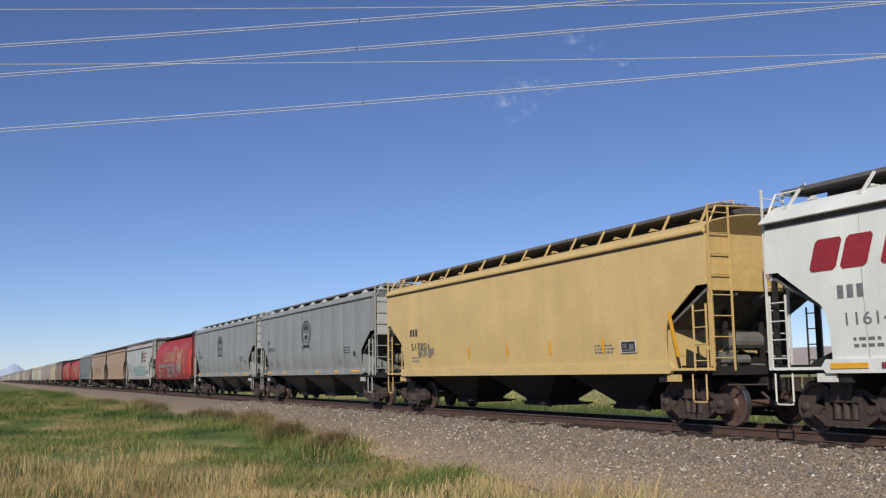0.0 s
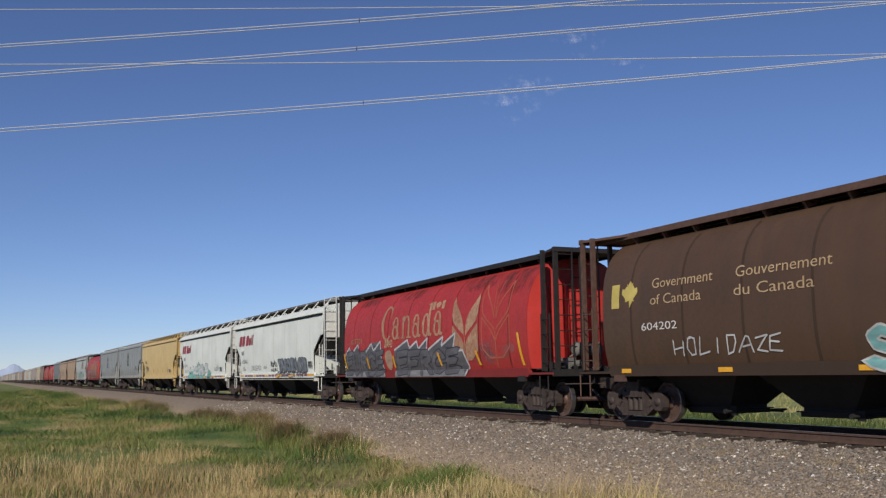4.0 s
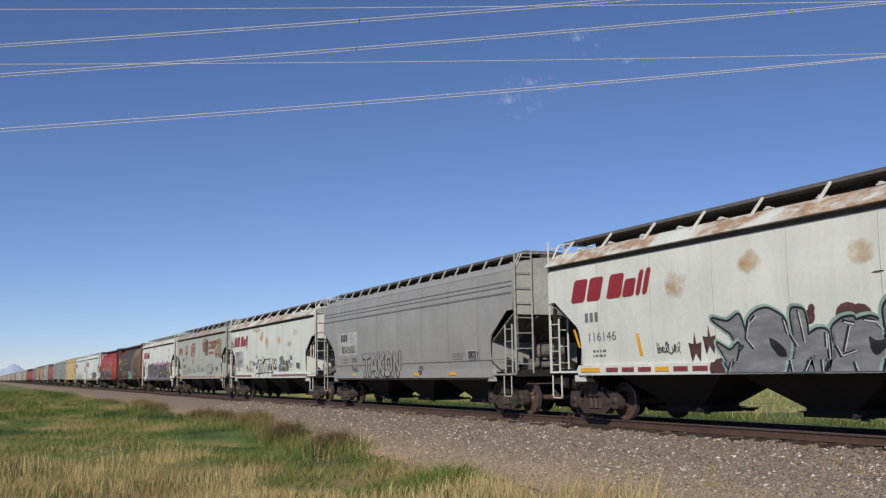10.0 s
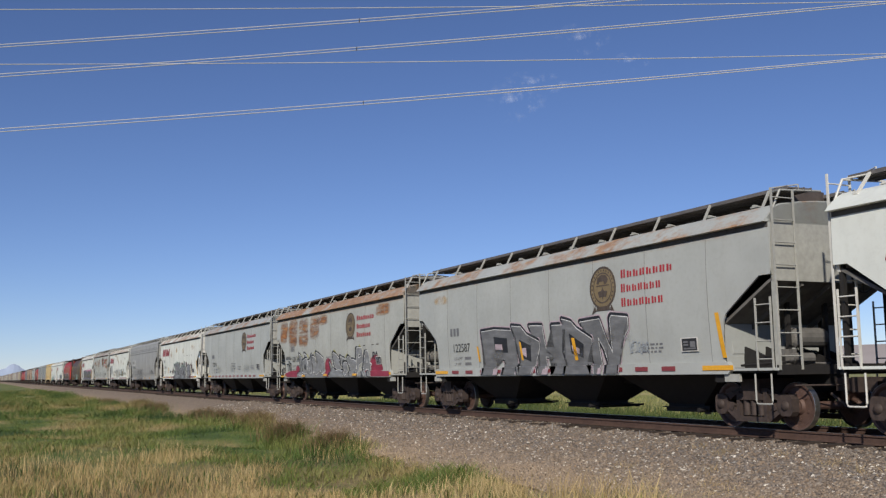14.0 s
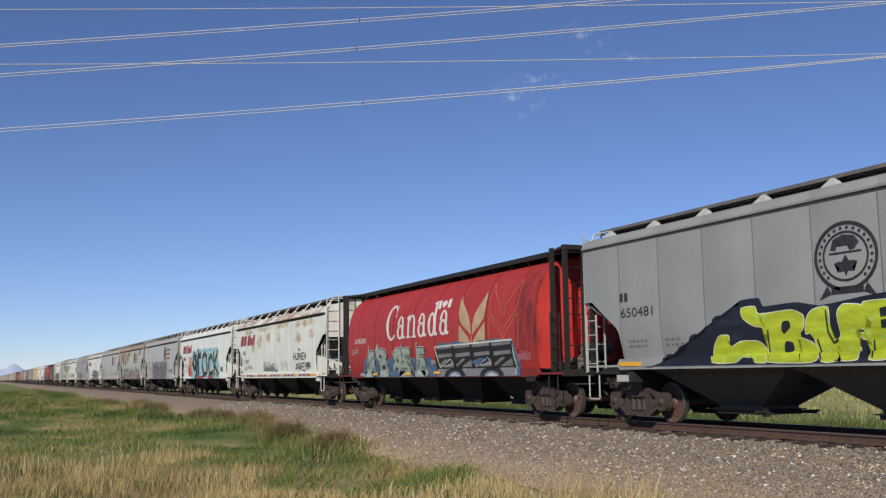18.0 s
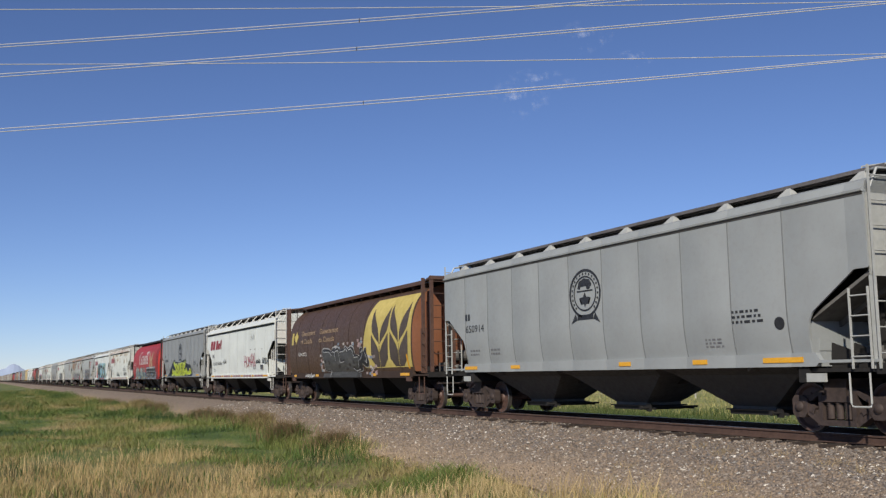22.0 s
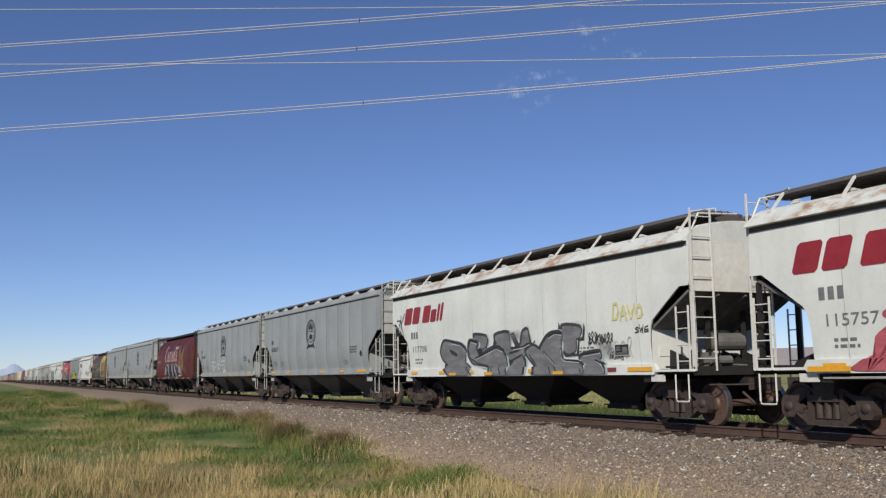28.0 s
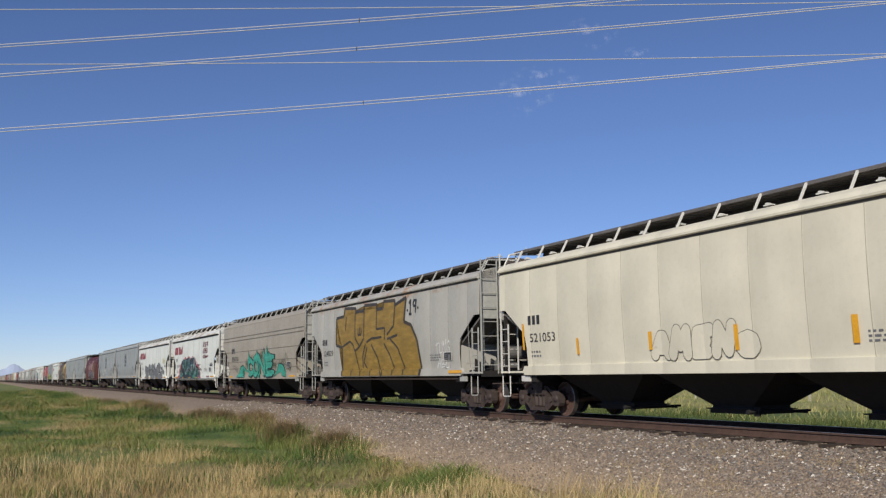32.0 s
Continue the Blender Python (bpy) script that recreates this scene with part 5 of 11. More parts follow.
def build_hopper(index, kind, body, trim, label, L=LONG, far=False, struts="strut", strip=None, sill=None, seams=True, ledges=(3.70, 3.57, 3.37, 1.53)):
    """A covered hopper wagon with its near side at -y. far: one that only ever shows small."""
    B = L / 2 - (0.42 if kind == "round" else inset(kind))
    key = "%s%.2f" % (kind, L)
    INSETS[index] = inset(kind)
    car = thing("hopper_wagon", label, "railway wagon", "wagons of the train")
    if kind == "round":
        build_round(car, index, key, B, L, body, trim, far)
        return car
    for s in (-1, 1):
        part("side_sheet", shared(key + "%d/side_sheet" % s, lambda: side_form(kind, B, s), body, True), car)
        part("end_wall", shared(kind + "/end_wall", lambda: end_form(kind, B), trim), car, m=pose(s * (B - 0.03), 0, 0))
        part("slope_sheet", shared(kind + "/slope_sheet", lambda: slope_form(kind), DUSTY_SHADE), car, m=pose(s * (B - 0.06), 0, 0, 0, 0, 0 if s > 0 else 180))
        # the plate at the end away from the sun takes the shade-dark colour
        part("bolster_plate", shared(kind + "/bolster_plate", lambda: web_form(kind), body if s > 0 else UNDER), car, m=pose(s * (B - 1.46), 0, 0, 0, 0, 0 if s > 0 else 180))
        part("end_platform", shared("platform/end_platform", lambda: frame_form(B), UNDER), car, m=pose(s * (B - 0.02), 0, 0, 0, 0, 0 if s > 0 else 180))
        part("coupler", shared("coupler/coupler", coupler_form, TRUCK), car, m=pose(s * (B + 0.1), 0, 0, 0, 0, 0 if s > 0 else 180))
    z1 = FLOOR_Z[kind] + 0.02
    for s in (-1, 1):
        part("side_sill", shared("%s%d/side_sill" % (key, s), lambda: sill_form(B, z1 - 0.24, z1) if s < 0 else sill_form(B, z1 - 0.24, z1), sill or body), car, m=pose(0, s * half_width(kind, z1), 0, 0, 0, 0 if s < 0 else 180))
    part("roof", shared(key + "/roof", lambda: roof_form(kind, B), body, False), car)
    part("hatch_trough", shared(key + "/hatch_trough", lambda: Form().prism_x([(-0.44, 4.30), (-0.42, WALK_Z[kind] + 0.10), (0.0, WALK_Z[kind] + 0.14), (0.42, WALK_Z[kind] + 0.10), (0.44, 4.30)], -B + 0.5, B - 0.5), TROUGH), car, "dark brown hatch trough along the roof")
    for i in range(0 if far or index < 0 else 12):
        part("hatch_latch", shared("roof/hatch_latch", lambda: Form().prism([(-0.10, 4.40), (0.12, 4.40), (0.12, 4.42), (0.03, 4.44), (0.0, 4.46), (-0.04, 4.46), (-0.05, 4.43), (-0.10, 4.42)], -0.50, -0.40), trim), car, m=pose(-B + (i + 0.6) * 2 * B / 12.2, -0.66, WALK_Z[kind] - 4.655))
    for s in (-1, 1):
        part("running_board", shared(key + "/running_board", lambda: walkway_form(B, WALK_Z[kind]), GRATE), car, m=pose(0, s * 0.74, 0))
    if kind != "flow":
        # added dark strip: the shadow under the eave, put into a colour
        part("gutter", shared(key + "/gutter", lambda: eave_shade_form(kind, B), EAVE_SHADE), car, "dark grimy gutter under the eave")
    n = {"flow": 17, "panel": 14}.get(kind, 10)
    make = {"strut": strut_form, "upright": upright_form, "gusset": gusset_form}[struts]
    for i in range(n):
        x = -B + 0.45 + (2 * B - 0.9) * i / (n - 1)
        for s in (() if index < -20 else (-1,) if index < 0 else (-1, 1)):
            part("board_bracket", shared(struts + kind + "/board_bracket", lambda: make(kind), trim), car, m=pose(x, 0, 0, 0, 0, 0 if s < 0 else 180))
    bays = [(-4.2, 2.09), (0.0, 2.09), (4.2, 2.09)]
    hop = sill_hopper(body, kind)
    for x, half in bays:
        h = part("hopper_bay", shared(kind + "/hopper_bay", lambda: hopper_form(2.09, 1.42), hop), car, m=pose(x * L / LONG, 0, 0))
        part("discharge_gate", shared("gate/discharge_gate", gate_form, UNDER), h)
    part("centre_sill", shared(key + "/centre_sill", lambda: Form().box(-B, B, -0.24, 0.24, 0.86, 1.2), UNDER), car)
    finish(car, index, kind, key, B, L, trim, far)
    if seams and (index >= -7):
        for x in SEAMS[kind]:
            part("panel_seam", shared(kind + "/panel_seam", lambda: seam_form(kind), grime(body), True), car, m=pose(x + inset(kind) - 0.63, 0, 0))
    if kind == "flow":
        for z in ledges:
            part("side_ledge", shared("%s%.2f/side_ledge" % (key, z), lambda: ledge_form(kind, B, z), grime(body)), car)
    if strip:
        add_reflectors(car, kind, B, strip, z1 - 0.115)
    return car


def eave_shade_form(kind, B):
    if kind in ("smooth", "crest"):  # dark strip that deepens the overhanging roof's shadow
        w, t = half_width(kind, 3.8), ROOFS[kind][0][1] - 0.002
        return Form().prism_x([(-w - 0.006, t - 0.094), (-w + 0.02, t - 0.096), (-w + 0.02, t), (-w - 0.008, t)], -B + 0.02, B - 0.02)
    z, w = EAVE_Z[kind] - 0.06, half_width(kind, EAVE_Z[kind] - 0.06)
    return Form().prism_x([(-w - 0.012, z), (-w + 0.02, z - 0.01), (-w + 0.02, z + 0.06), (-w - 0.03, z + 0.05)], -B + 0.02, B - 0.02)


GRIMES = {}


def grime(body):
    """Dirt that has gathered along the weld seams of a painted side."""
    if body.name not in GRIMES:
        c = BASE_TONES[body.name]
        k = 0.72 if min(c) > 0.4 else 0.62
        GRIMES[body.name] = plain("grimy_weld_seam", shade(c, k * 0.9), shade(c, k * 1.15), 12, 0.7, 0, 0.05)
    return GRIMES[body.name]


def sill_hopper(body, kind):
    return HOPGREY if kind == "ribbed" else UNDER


SEAMS = {"ribbed": [-6.86 + 1.463 * i for i in range(10)], "panel": [-6.62 + 1.39 * i for i in range(11)], "flow": [-6.2 + 2.07 * i for i in range(7)], "smooth": [-6.1 + 2.05 * i for i in range(7)], "crest": [-6.1 + 2.05 * i for i in range(7)]}


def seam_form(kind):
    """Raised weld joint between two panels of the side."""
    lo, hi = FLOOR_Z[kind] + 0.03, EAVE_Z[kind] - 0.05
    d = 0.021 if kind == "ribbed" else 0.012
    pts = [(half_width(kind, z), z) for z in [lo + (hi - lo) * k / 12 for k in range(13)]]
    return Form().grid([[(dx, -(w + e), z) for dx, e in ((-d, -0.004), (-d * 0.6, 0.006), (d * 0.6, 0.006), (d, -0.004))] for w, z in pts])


def ledge_form(kind, B, z):
    w = half_width(kind, z)
    return Form().box(-B + 0.02, B - 0.02, -w - 0.016, -w + 0.02, z, z + (0.045 if 3.1 < z < 3.5 else 0.022))


def coupler_form():
    f = Form().box(-0.1, 0.36, -0.11, 0.11, 0.74, 0.98)
    f.prism_x([(-0.2, 0.72), (0.22, 0.72), (0.22, 1.0), (-0.2, 1.0)], 0.34, 0.50)
    f.tube((0.1, -0.45, 0.7), (0.42, -0.4, 0.45), 0.03, 6)
    f.tube((0.42, -0.4, 0.45), (0.52, -0.1, 0.5), 0.03, 6)
    f.tube((-0.05, -1.2, 0.86), (0.25, -0.2, 0.86), 0.018, 5)
    return f


def tank_form():
    """Brake reservoir, its valve and pipes."""
    f = Form()
    prof = [(-0.46, 0.0), (-0.45, 0.12), (-0.38, 0.20), (0.38, 0.20), (0.45, 0.12), (0.46, 0.0)]
    f.lathe(prof, 14, 0.0, 0, 1.78)
    f.lathe([(-0.30, 0.0), (-0.29, 0.10), (0.29, 0.10), (0.30, 0.0)], 10, -0.35, 0.15, 1.38)
    f.box(-0.14, 0.14, -0.75, -0.45, 1.25, 1.55)
    f.tube((0.0, -0.6, 1.55), (0.0, -0.2, 1.75), 0.025, 6)
    f.tube((0.0, -0.6, 1.3), (0.3, 0.6, 1.25), 0.022, 6)
    return f


def brake_wheel_form():
    f = Form()
    n = 20
    pts = [(0, 0.28 * math.cos(2 * math.pi * i / n), 0.28 * math.sin(2 * math.pi * i / n)) for i in range(n)]
    for p, q in zip(pts, pts[1:] + pts[:1]):
        f.tube(p, q, 0.016, 5)
    for i in range(4):
        a = math.pi * i / 2
        f.tube((0, 0, 0), (0.0, 0.28 * math.cos(a), 0.28 * math.sin(a)), 0.012, 5)
    f.tube((-0.2, 0, 0), (0.03, 0, 0), 0.03, 6)
    return f


def finish(car, index, kind, key, B, L, trim, far):
    """Bogies, ladders, steps, posts and brake gear, alike on all the wagons."""
    for s in (-1, 1):
        add_bogie(car, s * (L / 2 - 2.0), index)
        part("side_bearing_pad", shared("pad/side_bearing_pad", lambda: Form().box(-0.21, 0.21, -0.03, 0.03, 0.93, 1.08), trim), car, m=pose(s * (L / 2 - 2.05), -1.50, 0))
        turn = 0 if s > 0 else 180
        if kind != "round":
            t = ENDS[kind]
            for y in (-1.45, -0.5, 0.5, 1.45):
                # only the sunward near post keeps its paint, the others are coloured as shaded
                part("corner_post", shared("%s/corner_post" % kind, lambda: post_form(t), trim if y < -1 and s > 0 else UNDER), car, m=pose(s * (B - (0.06 if abs(y) > 1 else 0.75)), y, 0))
            for x, y in ((0.55, 0.9), (0.95, 1.38), (1.25, 0.9)) if index > -10 else ():
                part("inner_post", shared("%s/inner_post" % kind, lambda: Form().box(-0.045, 0.045, -0.04, 0.04, 1.15, t - 0.45), UNDER), car, m=pose(s * (B - x), y, 0 if x < 0.9 else -0.0))
            part("end_ladder", shared("ladder/end_ladder", lambda: ladder_form(3.40, 0.54, 8, "y"), trim), car, m=pose(s * (B + 0.07), -1.27, 1.15))
            part("side_ladder", shared("ladder/side_ladder", lambda: ladder_form(1.36, 0.40, 4, "x"), trim), car, m=pose(s * (B - 0.25), -1.59, 1.15))
            part("board_end_frame", shared("frame/board_end_frame", end_frame_form, trim), car, m=pose(s * (B - 0.02), 0, WALK_Z[kind] - 4.60, 0, 0, turn))
            if not far:
                part("side_ladder", shared("ladder/side_ladder", lambda: ladder_form(1.36, 0.40, 4, "x"), trim), car, m=pose(s * (B - 0.30), 1.59, 1.15))
        part("sill_step", shared("step/sill_step", step_form, trim), car, m=pose(s * (B - 0.32), -1.60, 0.52))
        part("sill_step", shared("step/sill_step", step_form, trim), car, m=pose(s * (B - 0.32), 1.60, 0.52))
    part("brake_reservoir", shared("brake/brake_reservoir", tank_form, DUSTY_SHADE, False), car, m=pose(B - 0.85, 0.1, 0))
    part("brake_wheel", shared("brake/brake_wheel", brake_wheel_form, UNDER), car, m=pose(B + 0.16, 0.6, 2.9))
    if index in (2, 5, 8, 25, 27):
        part("train_pipe", shared(key + "/train_pipe", lambda: Form().tube((-B + 1.6, -1.52, 1.00), (B - 1.6, -1.52, 1.00), 0.022, 6), GREYBAR if kind == "smooth" else TRUCK), car)


# ---- cylindrical wagons ----
def round_roof_form(B):
    """Wide walkway on brackets along the top of the cylinder."""
    f = Form().box(-B, B, -0.98, -0.34, 4.40, 4.46).box(-B, B, 0.34, 0.98, 4.40, 4.46).box(-B, B, -1.0, -0.95, 4.32, 4.45).box(-B, B, 0.95, 1.0, 4.32, 4.45)
    f.box(-B + 1.2, B - 1.2, -0.33, 0.33, 4.36, 4.50)
    for s in (-1, 1):
        f.box(s * B - 0.06, s * B + 0.06, -1.42, 1.42, 4.34, 4.46)
        x0, x1 = sorted((s * B, s * (B - 1.5)))
        f.add([(s * B, -1.42, 4.44), (s * B, 1.42, 4.44), (s * (B - 1.5), 1.0, 4.44), (s * (B - 1.5), -1.0, 4.44), (s * B, -1.42, 4.38), (s * B, 1.42, 4.38), (s * (B - 1.5), 1.0, 4.38), (s * (B - 1.5), -1.0, 4.38)],
              [(0, 1, 2, 3), (7, 6, 5, 4), (0, 3, 7, 4), (1, 5, 6, 2), (0, 4, 5, 1)])
        f.tube((s * (B - 0.1), -0.35, 4.46), (s * (B - 0.1), -0.35, 4.53), 0.014, 5)
        f.tube((s * (B - 0.9), -0.35, 4.46), (s * (B - 0.9), -0.35, 4.53), 0.014, 5)
        f.tube((s * (B - 0.1), -0.35, 4.53), (s * (B - 0.9), -0.35, 4.53), 0.014, 5)
    n = 14
    for i in range(n):
        x = -B + 1.6 + (2 * B - 3.2) * i / (n - 1)
        for s in (-1, 1):
            f.prism_x([(s * 0.98, 4.36), (s * 0.55, 4.36), (s * 0.80, 4.10)][:: s], x - 0.03, x + 0.03)
    return f


def round_top_form(B):
    """Crown of the cylinder above the side sheets."""
    zs = [4.10 + 0.19 * i / 4 for i in range(5)]
    rows = []
    for s, order in ((-1, zs), (1, zs[::-1])):
        for z in order:
            w = half_width("round", z)
            r = reach("round", B, 4.1)
            rows.append([(-r, s * w, z), (r, s * w, z)])
    return Form().grid(rows)


def round_end_form(B):
    """Bulged end plate of the cylinder, with stiffening ribs; +x is outwards."""
    zs = [1.27 + (4.28 - 1.27) * i / 16 for i in range(17)]
    f = Form()
    rows = []
    for z in zs:
        w = half_width("round", z) - 0.02
        d = 0.10 * max(0.0, (z - 2.9) / 1.2)
        rows.append([(d + 0.16 * (1 - (2 * k / 8 - 1) ** 2) * (1 - abs(z - 2.7) / 2.2), w * (2 * k / 8 - 1), z) for k in range(9)])
    f.grid(rows)
    return f


def build_round(car, index, key, B, L, body, trim, far):
    kind = "round"
    r = reach(kind, B, 2.5)
    for s in (-1, 1):
        part("side_sheet", shared(key + "%d/side_sheet" % s, lambda: side_form(kind, B, s), body, True), car)
        turn = 0 if s > 0 else 180
        part("end_plate", shared("round/end_plate", lambda: round_end_form(B), ENDPAINT.get(body.name, body)), car, m=pose(s * r, 0, 0, 0, 0, turn))
        for y in (-1.08, -0.45, 0.45, 1.08) if index >= -3 else ():
            part("end_rib", shared("round/end_rib", lambda: Form().prism([(-0.05, 1.27), (0.24, 1.27), (0.28, 2.6), (0.24, 3.55), (0.05, 3.75), (-0.05, 3.75)], -0.03, 0.03), ENDPAINT.get(body.name, body)), car, m=pose(s * r, y, 0, 0, 0, turn))
        for y in (-1.36, -0.55, 0.55, 1.36):
            part("end_post", shared("round/end_post", lambda: Form().box(-0.05, 0.05, -0.045, 0.045, 1.2, 4.40), trim), car, m=pose(s * (B - 0.02), y, 0))
        for y in (-1.42, 1.42):
            part("corner_post", shared("round/corner_post", lambda: Form().box(-0.05, 0.05, -0.05, 0.05, 1.2, 4.40), trim), car, m=pose(s * (B - 0.55), y, 0))
        part("end_platform", shared("platform/end_platform", lambda: frame_form(B), UNDER), car, m=pose(s * (B - 0.02), 0, 0, 0, 0, turn))
        part("coupler", shared("coupler/coupler", coupler_form, TRUCK), car, m=pose(s * (B + 0.1), 0, 0, 0, 0, turn))
        part("end_ladder", shared("round/end_ladder", lambda: ladder_form(3.2, 0.45, 8, "y"), trim), car, m=pose(s * (B + 0.04), -1.1, 1.2))
        part("side_ladder", shared("round/side_ladder", lambda: ladder_form(1.5, 0.42, 4, "x"), trim), car, m=pose(s * (B - 0.35), -1.5, 1.2))
        part("end_ladder", shared("round/inner_ladder", lambda: ladder_form(3.0, 0.42, 8, "y"), trim), car, m=pose(s * (r + 0.45), -0.2, 1.25))
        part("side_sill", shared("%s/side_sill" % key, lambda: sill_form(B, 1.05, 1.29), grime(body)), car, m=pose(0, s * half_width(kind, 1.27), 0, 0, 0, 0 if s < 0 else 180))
    part("crown", shared(key + "/crown", lambda: round_top_form(B), body, True), car)
    part("roof_walkway", shared(key + "/roof_walkway", lambda: round_roof_form(B), trim), car, m=pose(0, 0, -0.03))
    for x in (-5.0, -1.72, 1.5, 4.75):
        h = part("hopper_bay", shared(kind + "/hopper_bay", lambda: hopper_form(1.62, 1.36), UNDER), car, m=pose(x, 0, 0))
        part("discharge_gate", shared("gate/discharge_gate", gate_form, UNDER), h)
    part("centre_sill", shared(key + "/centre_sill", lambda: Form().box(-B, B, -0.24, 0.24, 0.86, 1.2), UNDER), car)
    finish(car, index, kind, key, B, L, trim, far)


# ---- the wagons, in the order in which they pass ----
WHITE = paint("white_wagon_paint", (0.82, 0.855, 0.805), 0.12, 0.0, streak=0.10)
WHITE_RUST = paint("rust_stained_white_paint", (0.80, 0.83, 0.765), 0.16, 0.62, streak=0.18)
PALE = paint("pale_grey_wagon_paint", (0.48, 0.50, 0.48), 0.14, 0.35, streak=0.12)
PALE_PANEL = paint("panelled_pale_grey_paint", (0.51, 0.495, 0.445), 0.14, 0.1, streak=0.14, ribs=(1.39, -6.45, 0.030))
PALE_SPOT = paint("weathered_pale_grey_paint", (0.50, 0.52, 0.48), 0.18, 0.55, streak=0.14)
PALE_RUST = paint("rusted_pale_grey_paint", (0.50, 0.51, 0.47), 0.25, 1.2, streak=0.2)
GREY = paint("slate_grey_wagon_paint", (0.315, 0.33, 0.33), 0.14, 0.0, streak=0.12, ribs=(1.463, -6.79, 0.036))
GREY2 = paint("light_slate_grey_paint", (0.37, 0.393, 0.393), 0.12, 0.0, streak=0.10, ribs=(1.463, -6.79, 0.036))
MIDGREY = paint("dusty_grey_wagon_paint", (0.37, 0.37, 0.36), 0.20, 0.0, streak=0.14, ribs=(2.07, -6.2, 0.015))
TAUPE = paint("dusty_taupe_wagon_paint", (0.42, 0.375, 0.305), 0.20, 0.0, streak=0.15, ribs=(2.07, -6.2, 0.012))
OLDCREAM = paint("dull_cream_wagon_paint", (0.56, 0.47, 0.31), 0.3, 0.0, streak=0.25)
OLDPINK = paint("dusty_pinkish_wagon_paint", (0.40, 0.315, 0.275), 0.3, 0.0, streak=0.25)
OLDBROWN = paint("dull_brown_wagon_paint", (0.27, 0.165, 0.12), 0.3, 0.0, streak=0.3)
OLDWHITE = paint("dusty_white_wagon_paint", (0.58, 0.56, 0.52), 0.3, 0.2, streak=0.25)
CREAM = paint("cream_wagon_paint", (0.80, 0.755, 0.605), 0.10, 0.0, streak=0.08, ribs=(1.39, -6.45, 0.030))
YELLOW = paint("dull_yellow_wagon_paint", (0.72, 0.52, 0.22), 0.20, 0.0, streak=0.15)
TAN = paint("faded_tan_wagon_paint", (0.46, 0.31, 0.20), 0.35, 0.0, streak=0.2)
RED = paint("bright_red_wagon_paint", (0.45, 0.035, 0.032), 0.28, 0.0, streak=0.22, dirt_colour=(0.10, 0.03, 0.025))
MAROON = paint("dark_maroon_wagon_paint", (0.145, 0.018, 0.014), 0.3, 0.0, streak=0.3, dirt_colour=(0.05, 0.02, 0.018))
BROWN = paint("dark_brown_wagon_paint", (0.098, 0.054, 0.030), 0.3, 0.0, streak=0.55, dirt_colour=(0.045, 0.03, 0.022))
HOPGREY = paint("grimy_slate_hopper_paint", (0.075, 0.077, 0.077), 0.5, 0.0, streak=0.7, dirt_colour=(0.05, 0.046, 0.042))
# shadow tone for the strip under the eaves
EAVE_SHADE = plain("dark_gutter_grime", (0.07, 0.066, 0.062), (0.14, 0.13, 0.12), 6, 0.8)
# end plates get brighter copies of the side paint, sunlight put into the colour
BROWNEND = paint("sunlit_brown_end_paint", (0.27, 0.105, 0.050), 0.3, 0.0, streak=0.3, dirt_colour=(0.06, 0.035, 0.022))
REDEND = paint("sunlit_red_end_paint", (0.60, 0.045, 0.035), 0.15, 0.0, streak=0.12, dirt_colour=(0.10, 0.03, 0.025))
ENDPAINT = {"dark_brown_wagon_paint": BROWNEND, "bright_red_wagon_paint": REDEND}
WHITEBAR = plain("chipped_white_bar_paint", (0.62, 0.61, 0.56), (0.78, 0.77, 0.72), 9, 0.5)
GREYBAR = plain("chipped_grey_bar_paint", (0.36, 0.36, 0.33), (0.50, 0.50, 0.46), 9, 0.5)
YELLOWBAR = plain("chipped_yellow_bar_paint", (0.56, 0.38, 0.14), (0.70, 0.50, 0.21), 9, 0.5)
SLATEBAR = plain("chipped_slate_bar_paint", (0.40, 0.41, 0.39), (0.52, 0.53, 0.50), 9, 0.5)
BROWNBAR = plain("rusty_brown_bar_paint", (0.075, 0.04, 0.03), (0.15, 0.082, 0.056), 9, 0.6)
# dirty grey, darkened further to hold the shade under the sloping ends
DUSTY_SHADE = plain("dirty_grey_slope_sheet", (0.10, 0.095, 0.09), (0.20, 0.19, 0.175), 4, 0.8)
CRESTGOLD = plain("faded_crest_gold", (0.20, 0.15, 0.08), (0.30, 0.23, 0.13), 5, 0.6, 0, 0.05)
WHITE_WORN = paint("worn_white_wagon_paint", (0.82, 0.85, 0.80), 0.14, 0.25, streak=0.14)
BLACKBAR = plain("black_bar_paint", (0.013, 0.011, 0.010), (0.032, 0.025, 0.022), 9, 0.6)


